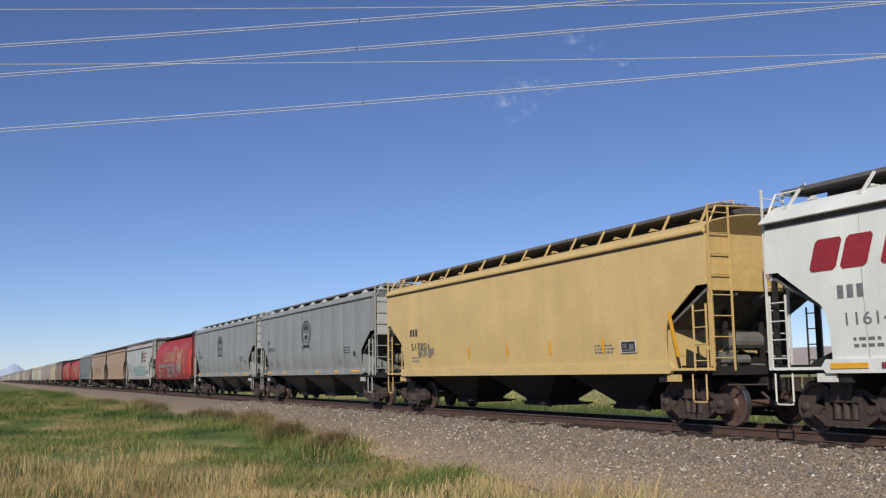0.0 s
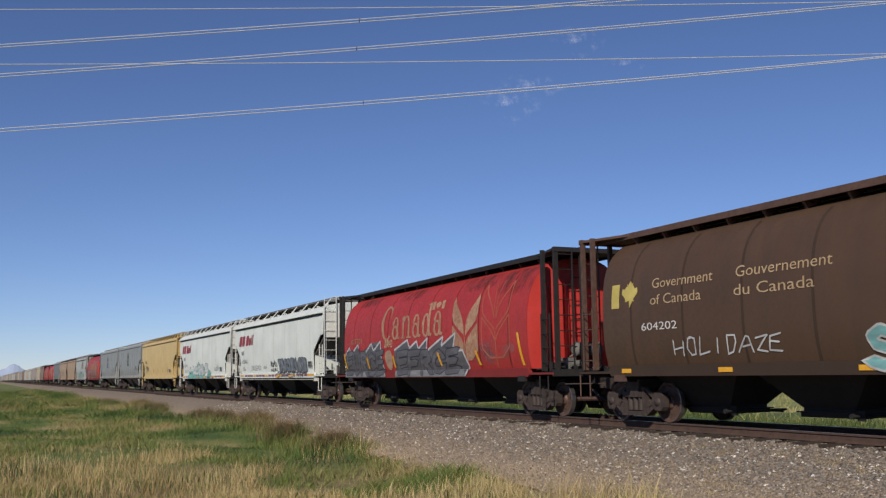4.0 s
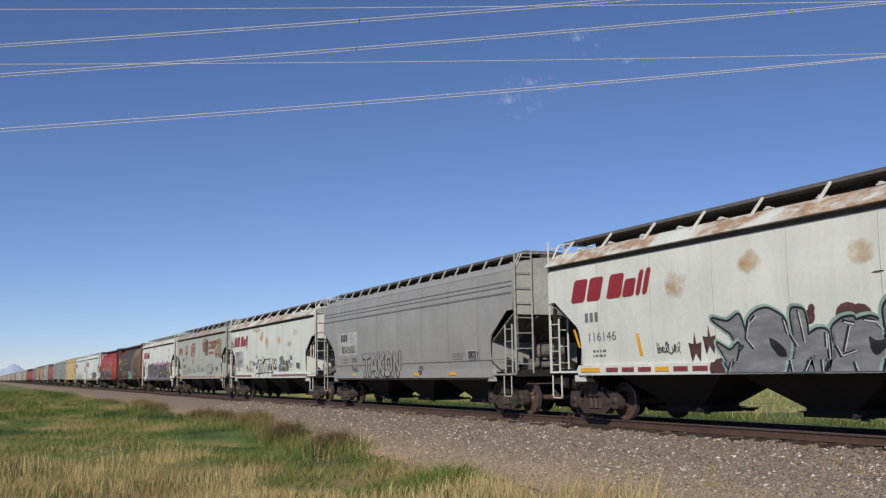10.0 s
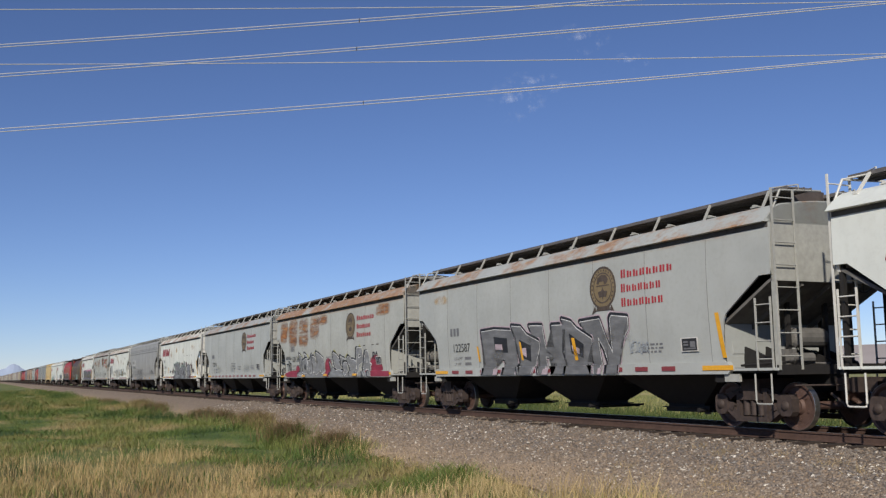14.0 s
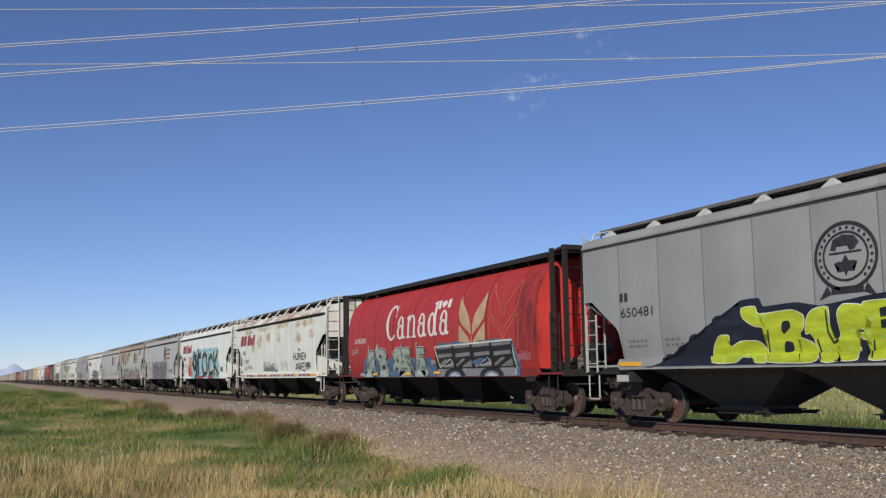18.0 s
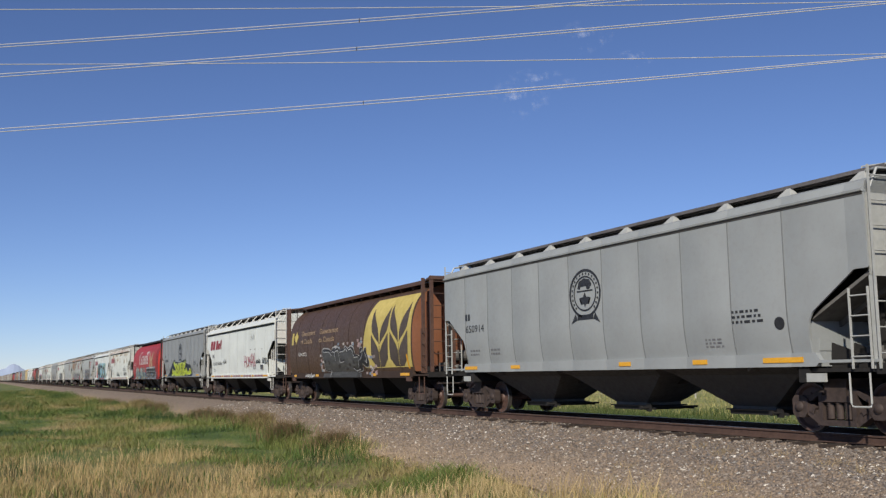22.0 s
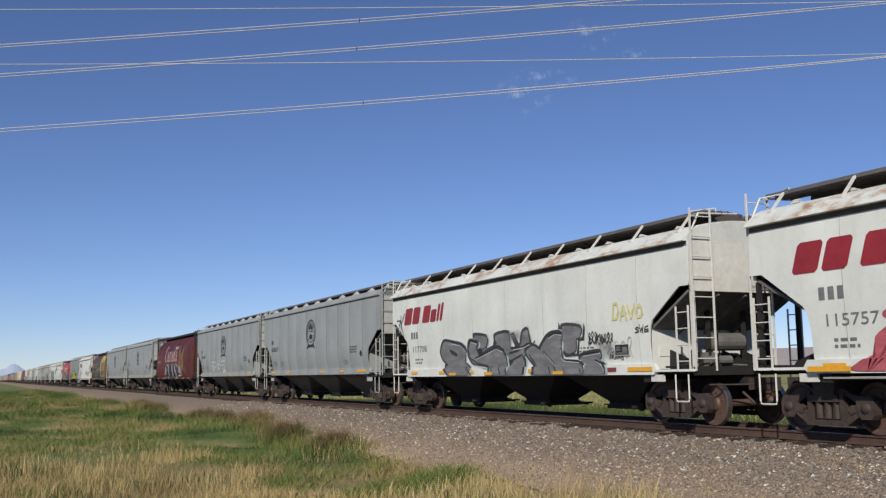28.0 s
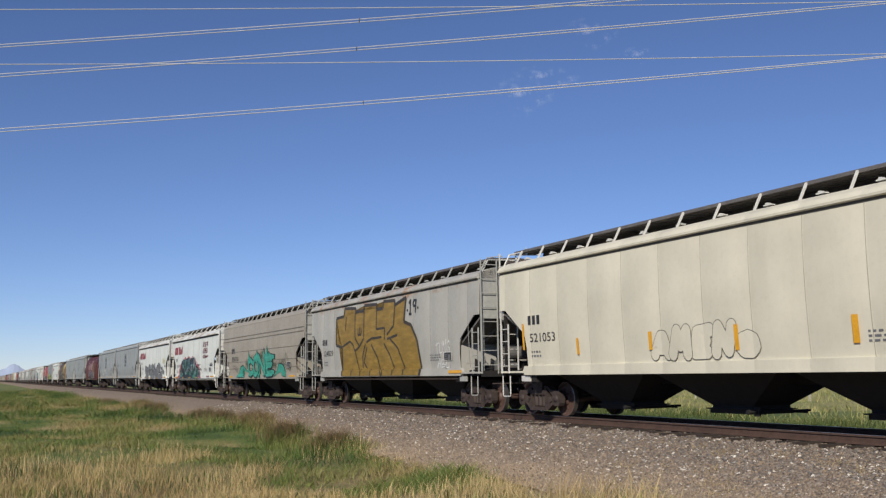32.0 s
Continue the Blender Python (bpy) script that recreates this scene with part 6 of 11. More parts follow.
def rust_material(name, tones, cover, stretch=(0.9, 1.0, 1.3), start=0.40, square=False, fine=0.68):
    """Streaky rust that has broken through the paint, ragged and thin at its rim."""
    m, n, l, b = nodes_of(name, 0.8)
    tone = ramp_node(n, l, noise_node(n, l, 3.0, 5, (0.35, 1.0, 2.6)).outputs[0], [(0.32, tones[0]), (0.5, tones[1]), (0.68, tones[2])])
    l.new(tone.outputs[0], b.inputs["Base Color"])
    a = ramp_node(n, l, noise_node(n, l, 2.2, 9, stretch, rough=fine).outputs[0], [(start, (0.0,)), (start + 0.26, (cover,))]).outputs[0]
    tc = n.new("ShaderNodeTexCoord")
    sx = n.new("ShaderNodeSeparateXYZ")
    l.new(tc.outputs["Generated"], sx.inputs[0])
    total = None
    for axis in (0, 2):  # squared distance from the patch's middle
        off = n.new("ShaderNodeMath")
        off.operation = "SUBTRACT"
        l.new(sx.outputs[axis], off.inputs[0])
        off.inputs[1].default_value = 0.5
        sq = n.new("ShaderNodeMath")
        sq.operation = "MULTIPLY"
        l.new(off.outputs[0], sq.inputs[0])
        l.new(off.outputs[0], sq.inputs[1])
        if square:
            four = n.new("ShaderNodeMath")
            four.operation = "MULTIPLY"
            l.new(sq.outputs[0], four.inputs[0])
            l.new(sq.outputs[0], four.inputs[1])
            sq = four
        if total is None:
            total = sq.outputs[0]
        else:
            add = n.new("ShaderNodeMath")
            l.new(total, add.inputs[0])
            l.new(sq.outputs[0], add.inputs[1])
            total = add.outputs[0]
    shift = n.new("ShaderNodeMapRange")
    l.new(noise_node(n, l, 2.0, 4, (1.0, 1.0, 1.0)).outputs[0], shift.inputs[0])
    shift.inputs[1].default_value, shift.inputs[2].default_value = 0.3, 0.7
    shift.inputs[3].default_value, shift.inputs[4].default_value = (0.0, 0.02) if square else (-0.02, 0.19)
    add = n.new("ShaderNodeMath")
    l.new(total, add.inputs[0])
    l.new(shift.outputs[0], add.inputs[1])
    rim = ramp_node(n, l, add.outputs[0], [(0.01, (1.0,)), (0.058, (0.0,))] if square else [(0.04, (1.0,)), (0.235, (0.0,))])
    k = n.new("ShaderNodeMath")
    k.operation = "MULTIPLY"
    l.new(a, k.inputs[0])
    l.new(rim.outputs[0], k.inputs[1])
    l.new(k.outputs[0], b.inputs["Alpha"])
    return m


RUST = rust_material("streaky_surface_rust", [(0.15, 0.055, 0.022), (0.27, 0.11, 0.042), (0.42, 0.22, 0.09)], 1.0, (0.30, 1.0, 1.9), 0.33, True)
STAIN = rust_material("thin_rust_stain", [(0.36, 0.16, 0.045), (0.50, 0.30, 0.11), (0.60, 0.44, 0.20)], 0.85, (0.8, 1.0, 0.8), 0.34, False, 0.58)


HAZE = rust_material("thin_grey_spray_haze", [(0.10, 0.10, 0.105), (0.15, 0.15, 0.155), (0.22, 0.22, 0.225)], 0.75, (0.5, 1.0, 0.6))
SOOTFILM = rust_material("dark_soot_film", [(0.022, 0.018, 0.016), (0.035, 0.026, 0.022), (0.055, 0.04, 0.032)], 0.62, (1.8, 1.0, 0.35), 0.40, True)
WHITEFILM = rust_material("thin_white_buffed_paint", [(0.66, 0.67, 0.67), (0.72, 0.73, 0.73), (0.78, 0.79, 0.79)], 1.0, (0.5, 1.0, 0.6), 0.34)
OLIVEFILM = rust_material("olive_spray_haze", [(0.045, 0.062, 0.026), (0.06, 0.078, 0.034), (0.085, 0.10, 0.05)], 0.95, (0.5, 1.0, 0.6))
FAINTEAR = plain("faint_worn_cream_paint", (0.42, 0.09, 0.055), (0.50, 0.16, 0.09), 5, 0.6, 0, 0.05)
OLDEAR = plain("dirty_gold_ear_paint", (0.22, 0.115, 0.035), (0.31, 0.17, 0.055), 4, 0.6, 0, 0.05)
OLDEAR2 = plain("faint_gold_ear_paint", (0.17, 0.050, 0.022), (0.23, 0.085, 0.03), 4, 0.6, 0, 0.05)
FADEDINK = plain("faded_tan_letter_paint", (0.30, 0.115, 0.065), (0.56, 0.38, 0.24), 9, 0.6, 0, 0.05, 7)
CHIPPEDINK = plain("chipped_white_letter_paint", (0.36, 0.13, 0.12), (0.86, 0.78, 0.76), 16, 0.6, 0, 0.05, 8)


YELLOWFILM = rust_material("thin_yellow_spray", [(0.42, 0.30, 0.03), (0.52, 0.38, 0.05), (0.60, 0.46, 0.08)], 1.0, (0.6, 1.0, 0.8), 0.30)
LABELS = {HAZE: "thin grey haze of spray paint", SOOTFILM: "dark soot film", WHITEFILM: "thin whitish buffed paint", OLIVEFILM: "olive haze of spray paint", YELLOWFILM: "thin yellow sprayed patch"}


def rusty(car, kind, spots, material=None, lift=0.004):
    """Rust patches on a side: left edge, foot, width and height of each."""
    for x, z, w, h in spots:
        shapes(car, kind, "rust_patch", [rect(x, z, w, h)], material or STAIN, lift, LABELS.get(material, "streaky orange brown rust patch"))

BAND = [(-6.5, 0.8, "a")] + [(-5.6 + 0.62 * i, 0.46, "a" if i % 4 == 3 else "r") for i in range(19)] + [(6.3, 0.9, "a")]
SPOTS = [(-6.4, 0.5, "a"), (-4.2, 0.45, "a"), (-2.2, 0.45, "a"), (1.5, 0.5, "a"), (4.9, 0.8, "r"), (6.2, 0.9, "a")]
CHECKS = [(-6.6, 0.9, "a")] + [(-5.6 + 0.95 * i, 0.45, "r") for i in range(12)] + [(6.4, 0.9, "a")]


STENCIL = {"smooth": (-6.6, 2.36, 0.22), "panel": (-6.75, 2.43, 0.24), "flow": (-6.0, 2.5, 0.28), "ribbed": (-6.8, 2.72, 0.2)}


def rail_white(i, number, rust=False, plate=True, **k):
    body = {False: WHITE, True: WHITE_RUST, 0.5: WHITE_WORN}[rust]
    car = build_hopper(i, "smooth", body, WHITEBAR, "white smooth-sided covered hopper wagon" + (", rust stained along the roof" if rust else ", red wordmark and graffiti"), strip=k.pop("strip", BAND), **k)
    wordmark(car, "smooth", -7.25, 2.85, 0.56)
    initials(car, "smooth", -6.65, 2.35, 0.22, 3, GREYINK)
    word(car, "smooth", number, -6.6, 1.89, 0.21, GREYINK, wide=1.2)
    small_print(car, "smooth", -6.4, 1.62, 2, seed=i)
    if plate:
        data_box(car, "smooth", 5.25, 1.52)
    small_print(car, "smooth", 3.6, 1.72, 3, seed=i + 30, high=0.04, long=0.7)
    return car


def crest_grey(i, number, rust, **k):
    car = build_hopper(i, "crest", {False: PALE, 0.5: PALE_SPOT, True: PALE_RUST}[rust], GREYBAR, "pale grey covered hopper wagon with a brown crest" + {False: " and red blocks", 0.5: ", spotted with rust", True: ", heavily rust stained"}[rust], strip=k.pop("strip", CHECKS), struts="upright", **k)
    emblem(car, "smooth", 2.52, 3.13, 0.54, 0.51, BROWNINK, CRESTGOLD)
    name_lines(car, "smooth", 3.26, 3.29, 0.19, [(8, 0.24), (7, 0.215), (7, 0.225)])
    initials(car, "smooth", -5.9, 2.31, 0.24, 3, GREYINK)
    word(car, "smooth", number, -5.78, 1.82, 0.25, BLACK, wide=1.2)
    for w, z, long in (("LD LMT", 1.58, 0.58), ("LT WT", 1.41, 0.46)):
        word(car, "smooth", w, -5.7, z, 0.085, GREYINK, wide=long)
        shapes(car, "smooth", "stencil_data", [rect(-4.98, z, 0.42, 0.085)], GREYINK, 0.006)
    small_print(car, "smooth", 3.9, 1.72, 3, seed=i + 50, high=0.04, long=0.7)
    small_print(car, "smooth", 0.9, 1.72, 3, seed=i + 60, high=0.04, long=0.8)
    shapes(car, "smooth", "data_frame", [rect(-0.65, 1.62, 1.05, 0.03), rect(-0.65, 1.92, 1.05, 0.03), rect(-0.65, 1.65, 0.03, 0.27), rect(0.37, 1.65, 0.03, 0.27), rect(-0.5, 1.74, 0.7, 0.04), rect(-0.5, 1.82, 0.7, 0.04)], GREYINK, 0.006)
    data_box(car, "smooth", 5.3, 1.55, 0.55, 0.29)
    return car


def crest_slate(i, number, body=None, **k):
    car = build_hopper(i, "ribbed", body or GREY, SLATEBAR, "slate grey ribbed covered hopper wagon with a black crest", struts="gusset", strip=k.pop("strip", [(-6.6, 0.8, "a"), (-3.9, 0.5, "a"), (1.2, 0.45, "a"), (3.8, 0.45, "a"), (6.1, 1.0, "a")]), **k)
    emblem(car, "ribbed", -0.28, 3.06, 0.69, 0.60)
    initials(car, "ribbed", -6.85, 2.74, 0.19, 2)
    word(car, "ribbed", number, -6.84, 2.38, 0.21, BLACK, wide=1.2)
    small_print(car, "ribbed", -6.6, 1.80, 2, seed=i, long=0.6)
    small_print(car, "ribbed", -5.3, 1.80, 2, seed=i + 4, long=0.5)
    small_print(car, "ribbed", 4.85, 2.25, 3, BLACK, seed=i + 9, long=0.75, high=0.05)
    small_print(car, "ribbed", 4.0, 1.75, 3, seed=i + 12, long=0.5, high=0.035)
    shapes(car, "ribbed", "inspection_mark", [oval(6.1, 2.0, 0.13, 0.12, 14)], BLACK, 0.007)
    return car


def stripes(car, kind, polys, lift=0.01):
    """Yellow reflective stripes, each one a strip of its own."""
    for p in polys:
        shapes(car, kind, "yellow_stripe", [p], AMBER, lift)


def stroke(pts, wide):
    """A painted line of even width through the points."""
    out = []
    for (a, b), (c, d) in zip(pts, pts[1:]):
        n = math.hypot(c - a, d - b) or 1
        ox, oz = -(d - b) / n * wide / 2, (c - a) / n * wide / 2
        out.append([(a + ox, b + oz), (c + ox, d + oz), (c - ox, d - oz), (a - ox, b - oz)])
    return out


def wheat(car, x, z, W, H, material, filled, label="painted ear of grain"):
    """An ear of grain: pairs of tall pointed leaves that open from a stem, with awns above; filled or in outline."""
    polys = []
    upper = [(0.04, 0.41), (0.22, 0.47), (0.55, 0.55), (0.90, 0.66), (1.0, 0.78), (1.02, 1.0), (0.96, 1.10), (0.78, 0.98), (0.45, 0.85), (0.20, 0.72), (0.07, 0.58)]
    lower = [(0.05, 0.0), (0.45, 0.0), (0.96, 0.14), (1.0, 0.36), (0.98, 0.61), (0.60, 0.49), (0.25, 0.38), (0.05, 0.27)]
    for half in (upper, lower):
        for s in (-1, 1):
            pts = [(x + s * u * W, z + H * v * 0.91) for u, v in half]
            if filled:
                polys.append(pts)
            else:
                polys += stroke(pts[:8] if half is lower else pts, 0.05)
    for s in () if filled else (-1, 1):
        polys += stroke([(x + s * 0.07 * W, z + 0.56 * H), (x + s * 0.11 * W, z + 0.84 * H), (x + s * 0.24 * W, z + 1.02 * H)], 0.035)
    polys += stroke([(x, z - 0.14 * H), (x, z + 0.36 * H)], 0.05)
    shapes(car, "round", "grain_emblem", polys, material, 0.009, label)


def leaf_points(x, z, w, h):
    """Outline of a maple leaf."""
    pts = [(0.04, -1.0), (0.05, -0.5), (0.55, -0.6), (0.48, -0.4), (1.0, 0.05), (0.85, 0.14), (0.92, 0.45), (0.6, 0.38), (0.52, 0.52), (0.28, 0.25), (0.38, 0.8), (0.2, 0.7), (0, 1.0)]
    full = pts + [(-a, b) for a, b in pts[::-1][1:]]
    return [(x + a * w, z + b * h) for a, b in full]


def leaf_mark(car, x, z, size, material):
    """Flag mark: two bars and a maple leaf."""
    pts = [(0, -1), (0.08, -0.45), (0.6, -0.55), (0.5, -0.35), (0.95, 0.1), (0.8, 0.2), (0.85, 0.5), (0.5, 0.42), (0.25, 0.25), (0.33, 0.75), (0.15, 0.68), (0, 1.0)]
    full = pts + [(-a, b) for a, b in pts[::-1][1:-1]]
    polys = [[(x + a * size * 0.75, z + b * size * 0.5) for a, b in full], rect(x - size * 1.75, z - size * 0.5, size * 0.8, size), rect(x + size * 0.95, z - size * 0.5, size * 0.8, size)]
    shapes(car, "round", "flag_mark", polys, material, 0.010)


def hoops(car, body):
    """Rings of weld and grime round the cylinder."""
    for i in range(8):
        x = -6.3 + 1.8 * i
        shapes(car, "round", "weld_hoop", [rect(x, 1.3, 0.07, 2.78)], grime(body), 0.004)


def grain_red(i, number, body=None, label="bright red cylindrical grain wagon with cream lettering", ink=None, ears=None, **k):
    car = build_hopper(i, "round", body or RED, BLACKBAR, label, strip=[], **k)
    ink = ink or CREAMINK
    hoops(car, body or RED)
    serif_word(car, "round", "Canada", -3.3, 2.40, 1.20, 5.35, ink)
    leaf_mark(car, 1.55, 3.38, 0.27, ink)
    word(car, "round", number, -6.6, 2.36, 0.20, ink, wide=1.25)
    wheat(car, 3.6, 1.55, 0.88, 2.0, ears[0] if ears else CREAMINK, True)
    wheat(car, 5.57, 1.60, 0.84, 2.15, ears[1] if ears else CREAMINK, False)
    if i == 3:
        shapes(car, "round", "yellow_stripe", [[(7.0, 1.36), (7.12, 1.36), (6.92, 2.26), (6.80, 2.26)]], AMBER, 0.012)
    return car


def grain_brown(i, number, gold=None, **k):
    car = build_hopper(i, "round", BROWN, BROWNBAR, "dark brown cylindrical grain wagon with a gold panel", **k)
    hoops(car, BROWN)
    shapes(car, "round", "flag_mark", [rect(-7.0, 2.60, 0.30, 0.55), leaf_points(-6.30, 2.90, 0.30, 0.30)], GOLDINK, 0.010)
    for a, b, x, w in (("Government", "of Canada", -5.5, 2.0), ("Gouvernement", "du Canada", -2.85, 2.45)):
        word(car, "round", a, x, 2.96, 0.22, CREAMINK, wide=w)
        word(car, "round", b, x - 0.05, 2.60, 0.22, CREAMINK, wide=w * 0.85)
    word(car, "round", number, -5.9, 2.05, 0.17, WHITEINK, wide=1.25)
    left = [(2.75, 1.42), (2.62, 1.9), (2.72, 2.6), (2.95, 3.3), (3.25, 3.98)]
    shapes(car, "round", "grain_panel", [left + [(7.34, 3.98), (7.28, 1.42)]], gold or GOLDINK, 0.006, "gold panel with dark ears of grain")
    wheat(car, 4.35, 1.45, 0.86, 2.2, BROWNINK, True, "dark ear of grain on gold")
    wheat(car, 6.2, 1.45, 0.84, 2.25, BROWNINK, True, "dark ear of grain on gold")
    shapes(car, "round", "yellow_stripe", [rect(6.95, 1.36, 0.12, 0.5, -0.2)], AMBER, 0.012)
    add_reflectors(car, "round", 8.3, [(-6.6, 0.35, "a"), (-3.3, 0.4, "a"), (0.2, 0.45, "a"), (3.6, 0.5, "a"), (6.6, 0.8, "a")], 1.17)
    return car


def other(i, kind, body, trim, label, struts="upright", number=None, **k):
    car = build_hopper(i, kind, body, trim, label, struts=struts, **k)
    if number:
        x, z, h = STENCIL[kind]
        initials(car, kind, x, z, h)
        word(car, kind, number, x + 0.05, z - 0.46, h * 0.95, BLACK, wide=h * 5.4)
        small_print(car, kind, x + 0.1, z - 0.75, 2, seed=i)
        small_print(car, kind, 4.4, 1.75, 3, seed=i + 3, long=0.7, high=0.04)
        data_box(car, kind, 5.5, 1.58)
    return car


CARS = {}  # index -> wagon

spell()
INK, TEAL, WINE, LIME, GOLD = (0.02, 0.02, 0.025), (0.05, 0.36, 0.27), (0.30, 0.03, 0.06), (0.46, 0.55, 0.03), (0.30, 0.185, 0.03)


def build_train():
    c = CARS
    # wagons that have already gone by when the clip begins
    c[-1] = crest_slate(-1, "650914")
    c[-2] = crest_slate(-2, "651038")
    c[-3] = grain_red(-3, "607701")
    piece(c[-3], "round", "STERN", -6, 4.5, 1.2, 2.3, (0.25, 0.17, 0.16), (0.17, 0.09, 0.08), 0.17, seed=71)
    c[-4] = crest_grey(-4, "122136", False)
    piece(c[-4], "smooth", "NOSKER", -3.5, 4.5, 1.4, 2.2, (0.3, 0.42, 0.39), (0.10, 0.17, 0.16), 0.17, seed=72)
    c[-5] = other(-5, "panel", TAN, DARKBAR, "faded tan covered hopper wagon")
    c[-6] = other(-6, "panel", TAN, DARKBAR, "faded tan covered hopper wagon with grey patches")
    rusty(c[-6], "panel", [(-5, 1.4, 5, 1.6), (-1, 1.5, 5, 1.4)], HAZE)
    c[-7] = other(-7, "ribbed", paint("dark_slate_wagon_paint", (0.20, 0.205, 0.215), 0.2), GREYBAR, "dark slate grey covered hopper wagon", "gusset")
    c[-8] = grain_red(-8, "607701", far=True)
    c[-9] = grain_red(-9, "608281", far=True)
    c[-10] = other(-10, "panel", OLDBROWN, DARKBAR, "dull reddish brown covered hopper wagon", far=True)
    kinds = [("panel", OLDCREAM, GREYBAR, "dull cream covered hopper wagon"), ("ribbed", OLDPINK, GREYBAR, "dusty pinkish covered hopper wagon"), ("panel", OLDPINK, GREYBAR, "dusty pinkish covered hopper wagon"), ("smooth", OLDWHITE, GREYBAR, "dusty white covered hopper wagon"),
             ("panel", OLDCREAM, GREYBAR, "dull cream covered hopper wagon"), ("smooth", OLDWHITE, GREYBAR, "dusty white covered hopper wagon"), ("ribbed", OLDBROWN, DARKBAR, "dull brown covered hopper wagon"), ("smooth", OLDPINK, GREYBAR, "dusty pinkish covered hopper wagon")]
    for i in range(11, 44):
        kind, a, b, label = kinds[(i - 11) if i < 19 else (i * 5) % 8]
        c[-i] = build_hopper(-i, kind, a, b, label, far=True, struts="gusset" if kind == "ribbed" else "strut")

    # wagons that pass the camera
    c[0] = other(0, "panel", YELLOW, YELLOWBAR, "dull yellow covered hopper wagon with yellow ladders", number="51730", L=19.0, seams=False)
    scribble(c[0], "panel", -6.1, -4.8, 1.68, 2.2, (0.2, 0.2, 0.2), 3, 6)
    stripes(c[0], "panel", [rect(x, 1.6, 0.12, 0.36) for x in (-2.4, 0.0, 2.3, 4.7)] + [[(7.45, 1.45), (7.57, 1.45), (7.37, 2.4), (7.25, 2.4)]], 0.01)

    c[1] = rail_white(1, "116141")
    mint = (0.20, 0.46, 0.40)
    halo(c[1], "smooth", -5.0, 0.9, 1.08, 1.62, mint, 5, 9, rough=0.5)
    form(c[1], "smooth", [(0.43, 1.85), (0.70, 1.79), (0.78, 1.60), (0.59, 1.36), (0.27, 1.30), (0.48, 1.61)], mint, (0.03, 0.05, 0.05), 0.018, 0.0125)
    form(c[1], "smooth", [(1.83, 1.33), (1.78, 1.66), (1.98, 1.59), (2.18, 1.58), (2.36, 1.55), (2.51, 1.39), (2.56, 1.32)], mint, (0.03, 0.05, 0.05), 0.018, 0.0125)
    form(c[1], "smooth", [(-1.80, 1.91), (-1.74, 2.04), (-1.56, 2.01), (-1.49, 2.16), (-1.26, 2.16), (-1.14, 2.01), (-0.96, 2.06), (-0.85, 1.92), (-1.17, 1.86)], mint, (0.03, 0.05, 0.05), 0.018, 0.0125)
    form(c[1], "smooth", [(-3.33, 1.91), (-3.04, 1.90), (-2.78, 1.58), (-2.49, 1.88), (-2.29, 1.85), (-2.18, 1.34), (-2.67, 1.35), (-2.76, 1.42), (-2.98, 1.35), (-3.29, 1.36)], (0.58, 0.60, 0.60), (0.03, 0.05, 0.05), 0.022, 0.0165)
    form(c[1], "smooth", [(-2.32, 1.68), (-2.09, 1.89), (-1.67, 1.88), (-1.48, 1.59), (-1.66, 1.33), (-2.09, 1.34)], (0.58, 0.60, 0.60), (0.03, 0.05, 0.05), 0.022, 0.0225, [[(-2.08, 1.68), (-1.69, 1.69), (-1.68, 1.51), (-2.06, 1.49)]], mint)
    form(c[1], "smooth", [(-1.57, 1.90), (-1.29, 1.96), (-0.91, 1.80), (-0.82, 1.49), (-1.03, 1.32), (-1.47, 1.37)], (0.58, 0.60, 0.60), (0.03, 0.05, 0.05), 0.022, 0.0165, [[(-1.31, 1.79), (-1.14, 1.75), (-1.13, 1.52), (-1.26, 1.52)]], mint)
    form(c[1], "smooth", [(-0.98, 1.94), (-0.62, 1.95), (-0.54, 1.38), (-0.89, 1.36)], (0.58, 0.60, 0.60), (0.03, 0.05, 0.05), 0.022, 0.0225)
    form(c[1], "smooth", [(-0.54, 1.96), (0.33, 1.96), (0.35, 1.83), (-0.10, 1.80), (-0.07, 1.70), (0.29, 1.71), (0.35, 1.56), (0.06, 1.49), (0.36, 1.41), (0.03, 1.31), (-0.43, 1.32)], (0.58, 0.60, 0.60), (0.03, 0.05, 0.05), 0.022, 0.0165)
    form(c[1], "smooth", [(0.84, 2.03), (1.73, 2.04), (1.62, 1.80), (1.53, 1.67), (1.73, 1.59), (1.80, 1.34), (1.48, 1.35), (1.21, 1.47), (0.84, 1.50), (0.63, 1.36), (0.42, 1.30), (0.79, 1.66), (0.99, 1.71), (0.90, 1.88)], (0.58, 0.60, 0.60), (0.03, 0.05, 0.05), 0.022, 0.0225)
    shapes(c[1], "smooth", "graffiti", [[(1.41, 1.06), (1.47, 1.28), (2.66, 1.31), (2.61, 1.05)]], spray(mint), 0.016, "mint green sprayed end of a piece")
    scribble(c[1], "smooth", 1.69, 2.49, 1.11, 1.26, INK, 121, 4, 0.024)
    stripes(c[1], "smooth", [rect(-1.56, 1.11, 0.50, 0.09), rect(0.69, 1.10, 0.48, 0.09), rect(2.98, 1.12, 0.49, 0.09)], 0.05)
    for x in (-4.6, -3.9, -2.9, -1.9, -1.0, 0.1, 1.2, 2.2):
        shapes(c[1], "smooth", "graffiti", stroke([(x, 1.07), (x + 0.06, 1.16), (x, 1.28)], 0.035), spray(INK), 0.021)
    shapes(c[1], "smooth", "graffiti", stroke([(-4.55, 1.42), (-4.35, 1.92), (-4.2, 1.80), (-4.05, 1.45), (-4.55, 1.42)], 0.035), spray(INK), 0.015)
    scribble(c[1], "smooth", -5.6, -4.8, 1.5, 1.75, (0.4, 0.4, 0.4), 122, 4, 0.012)
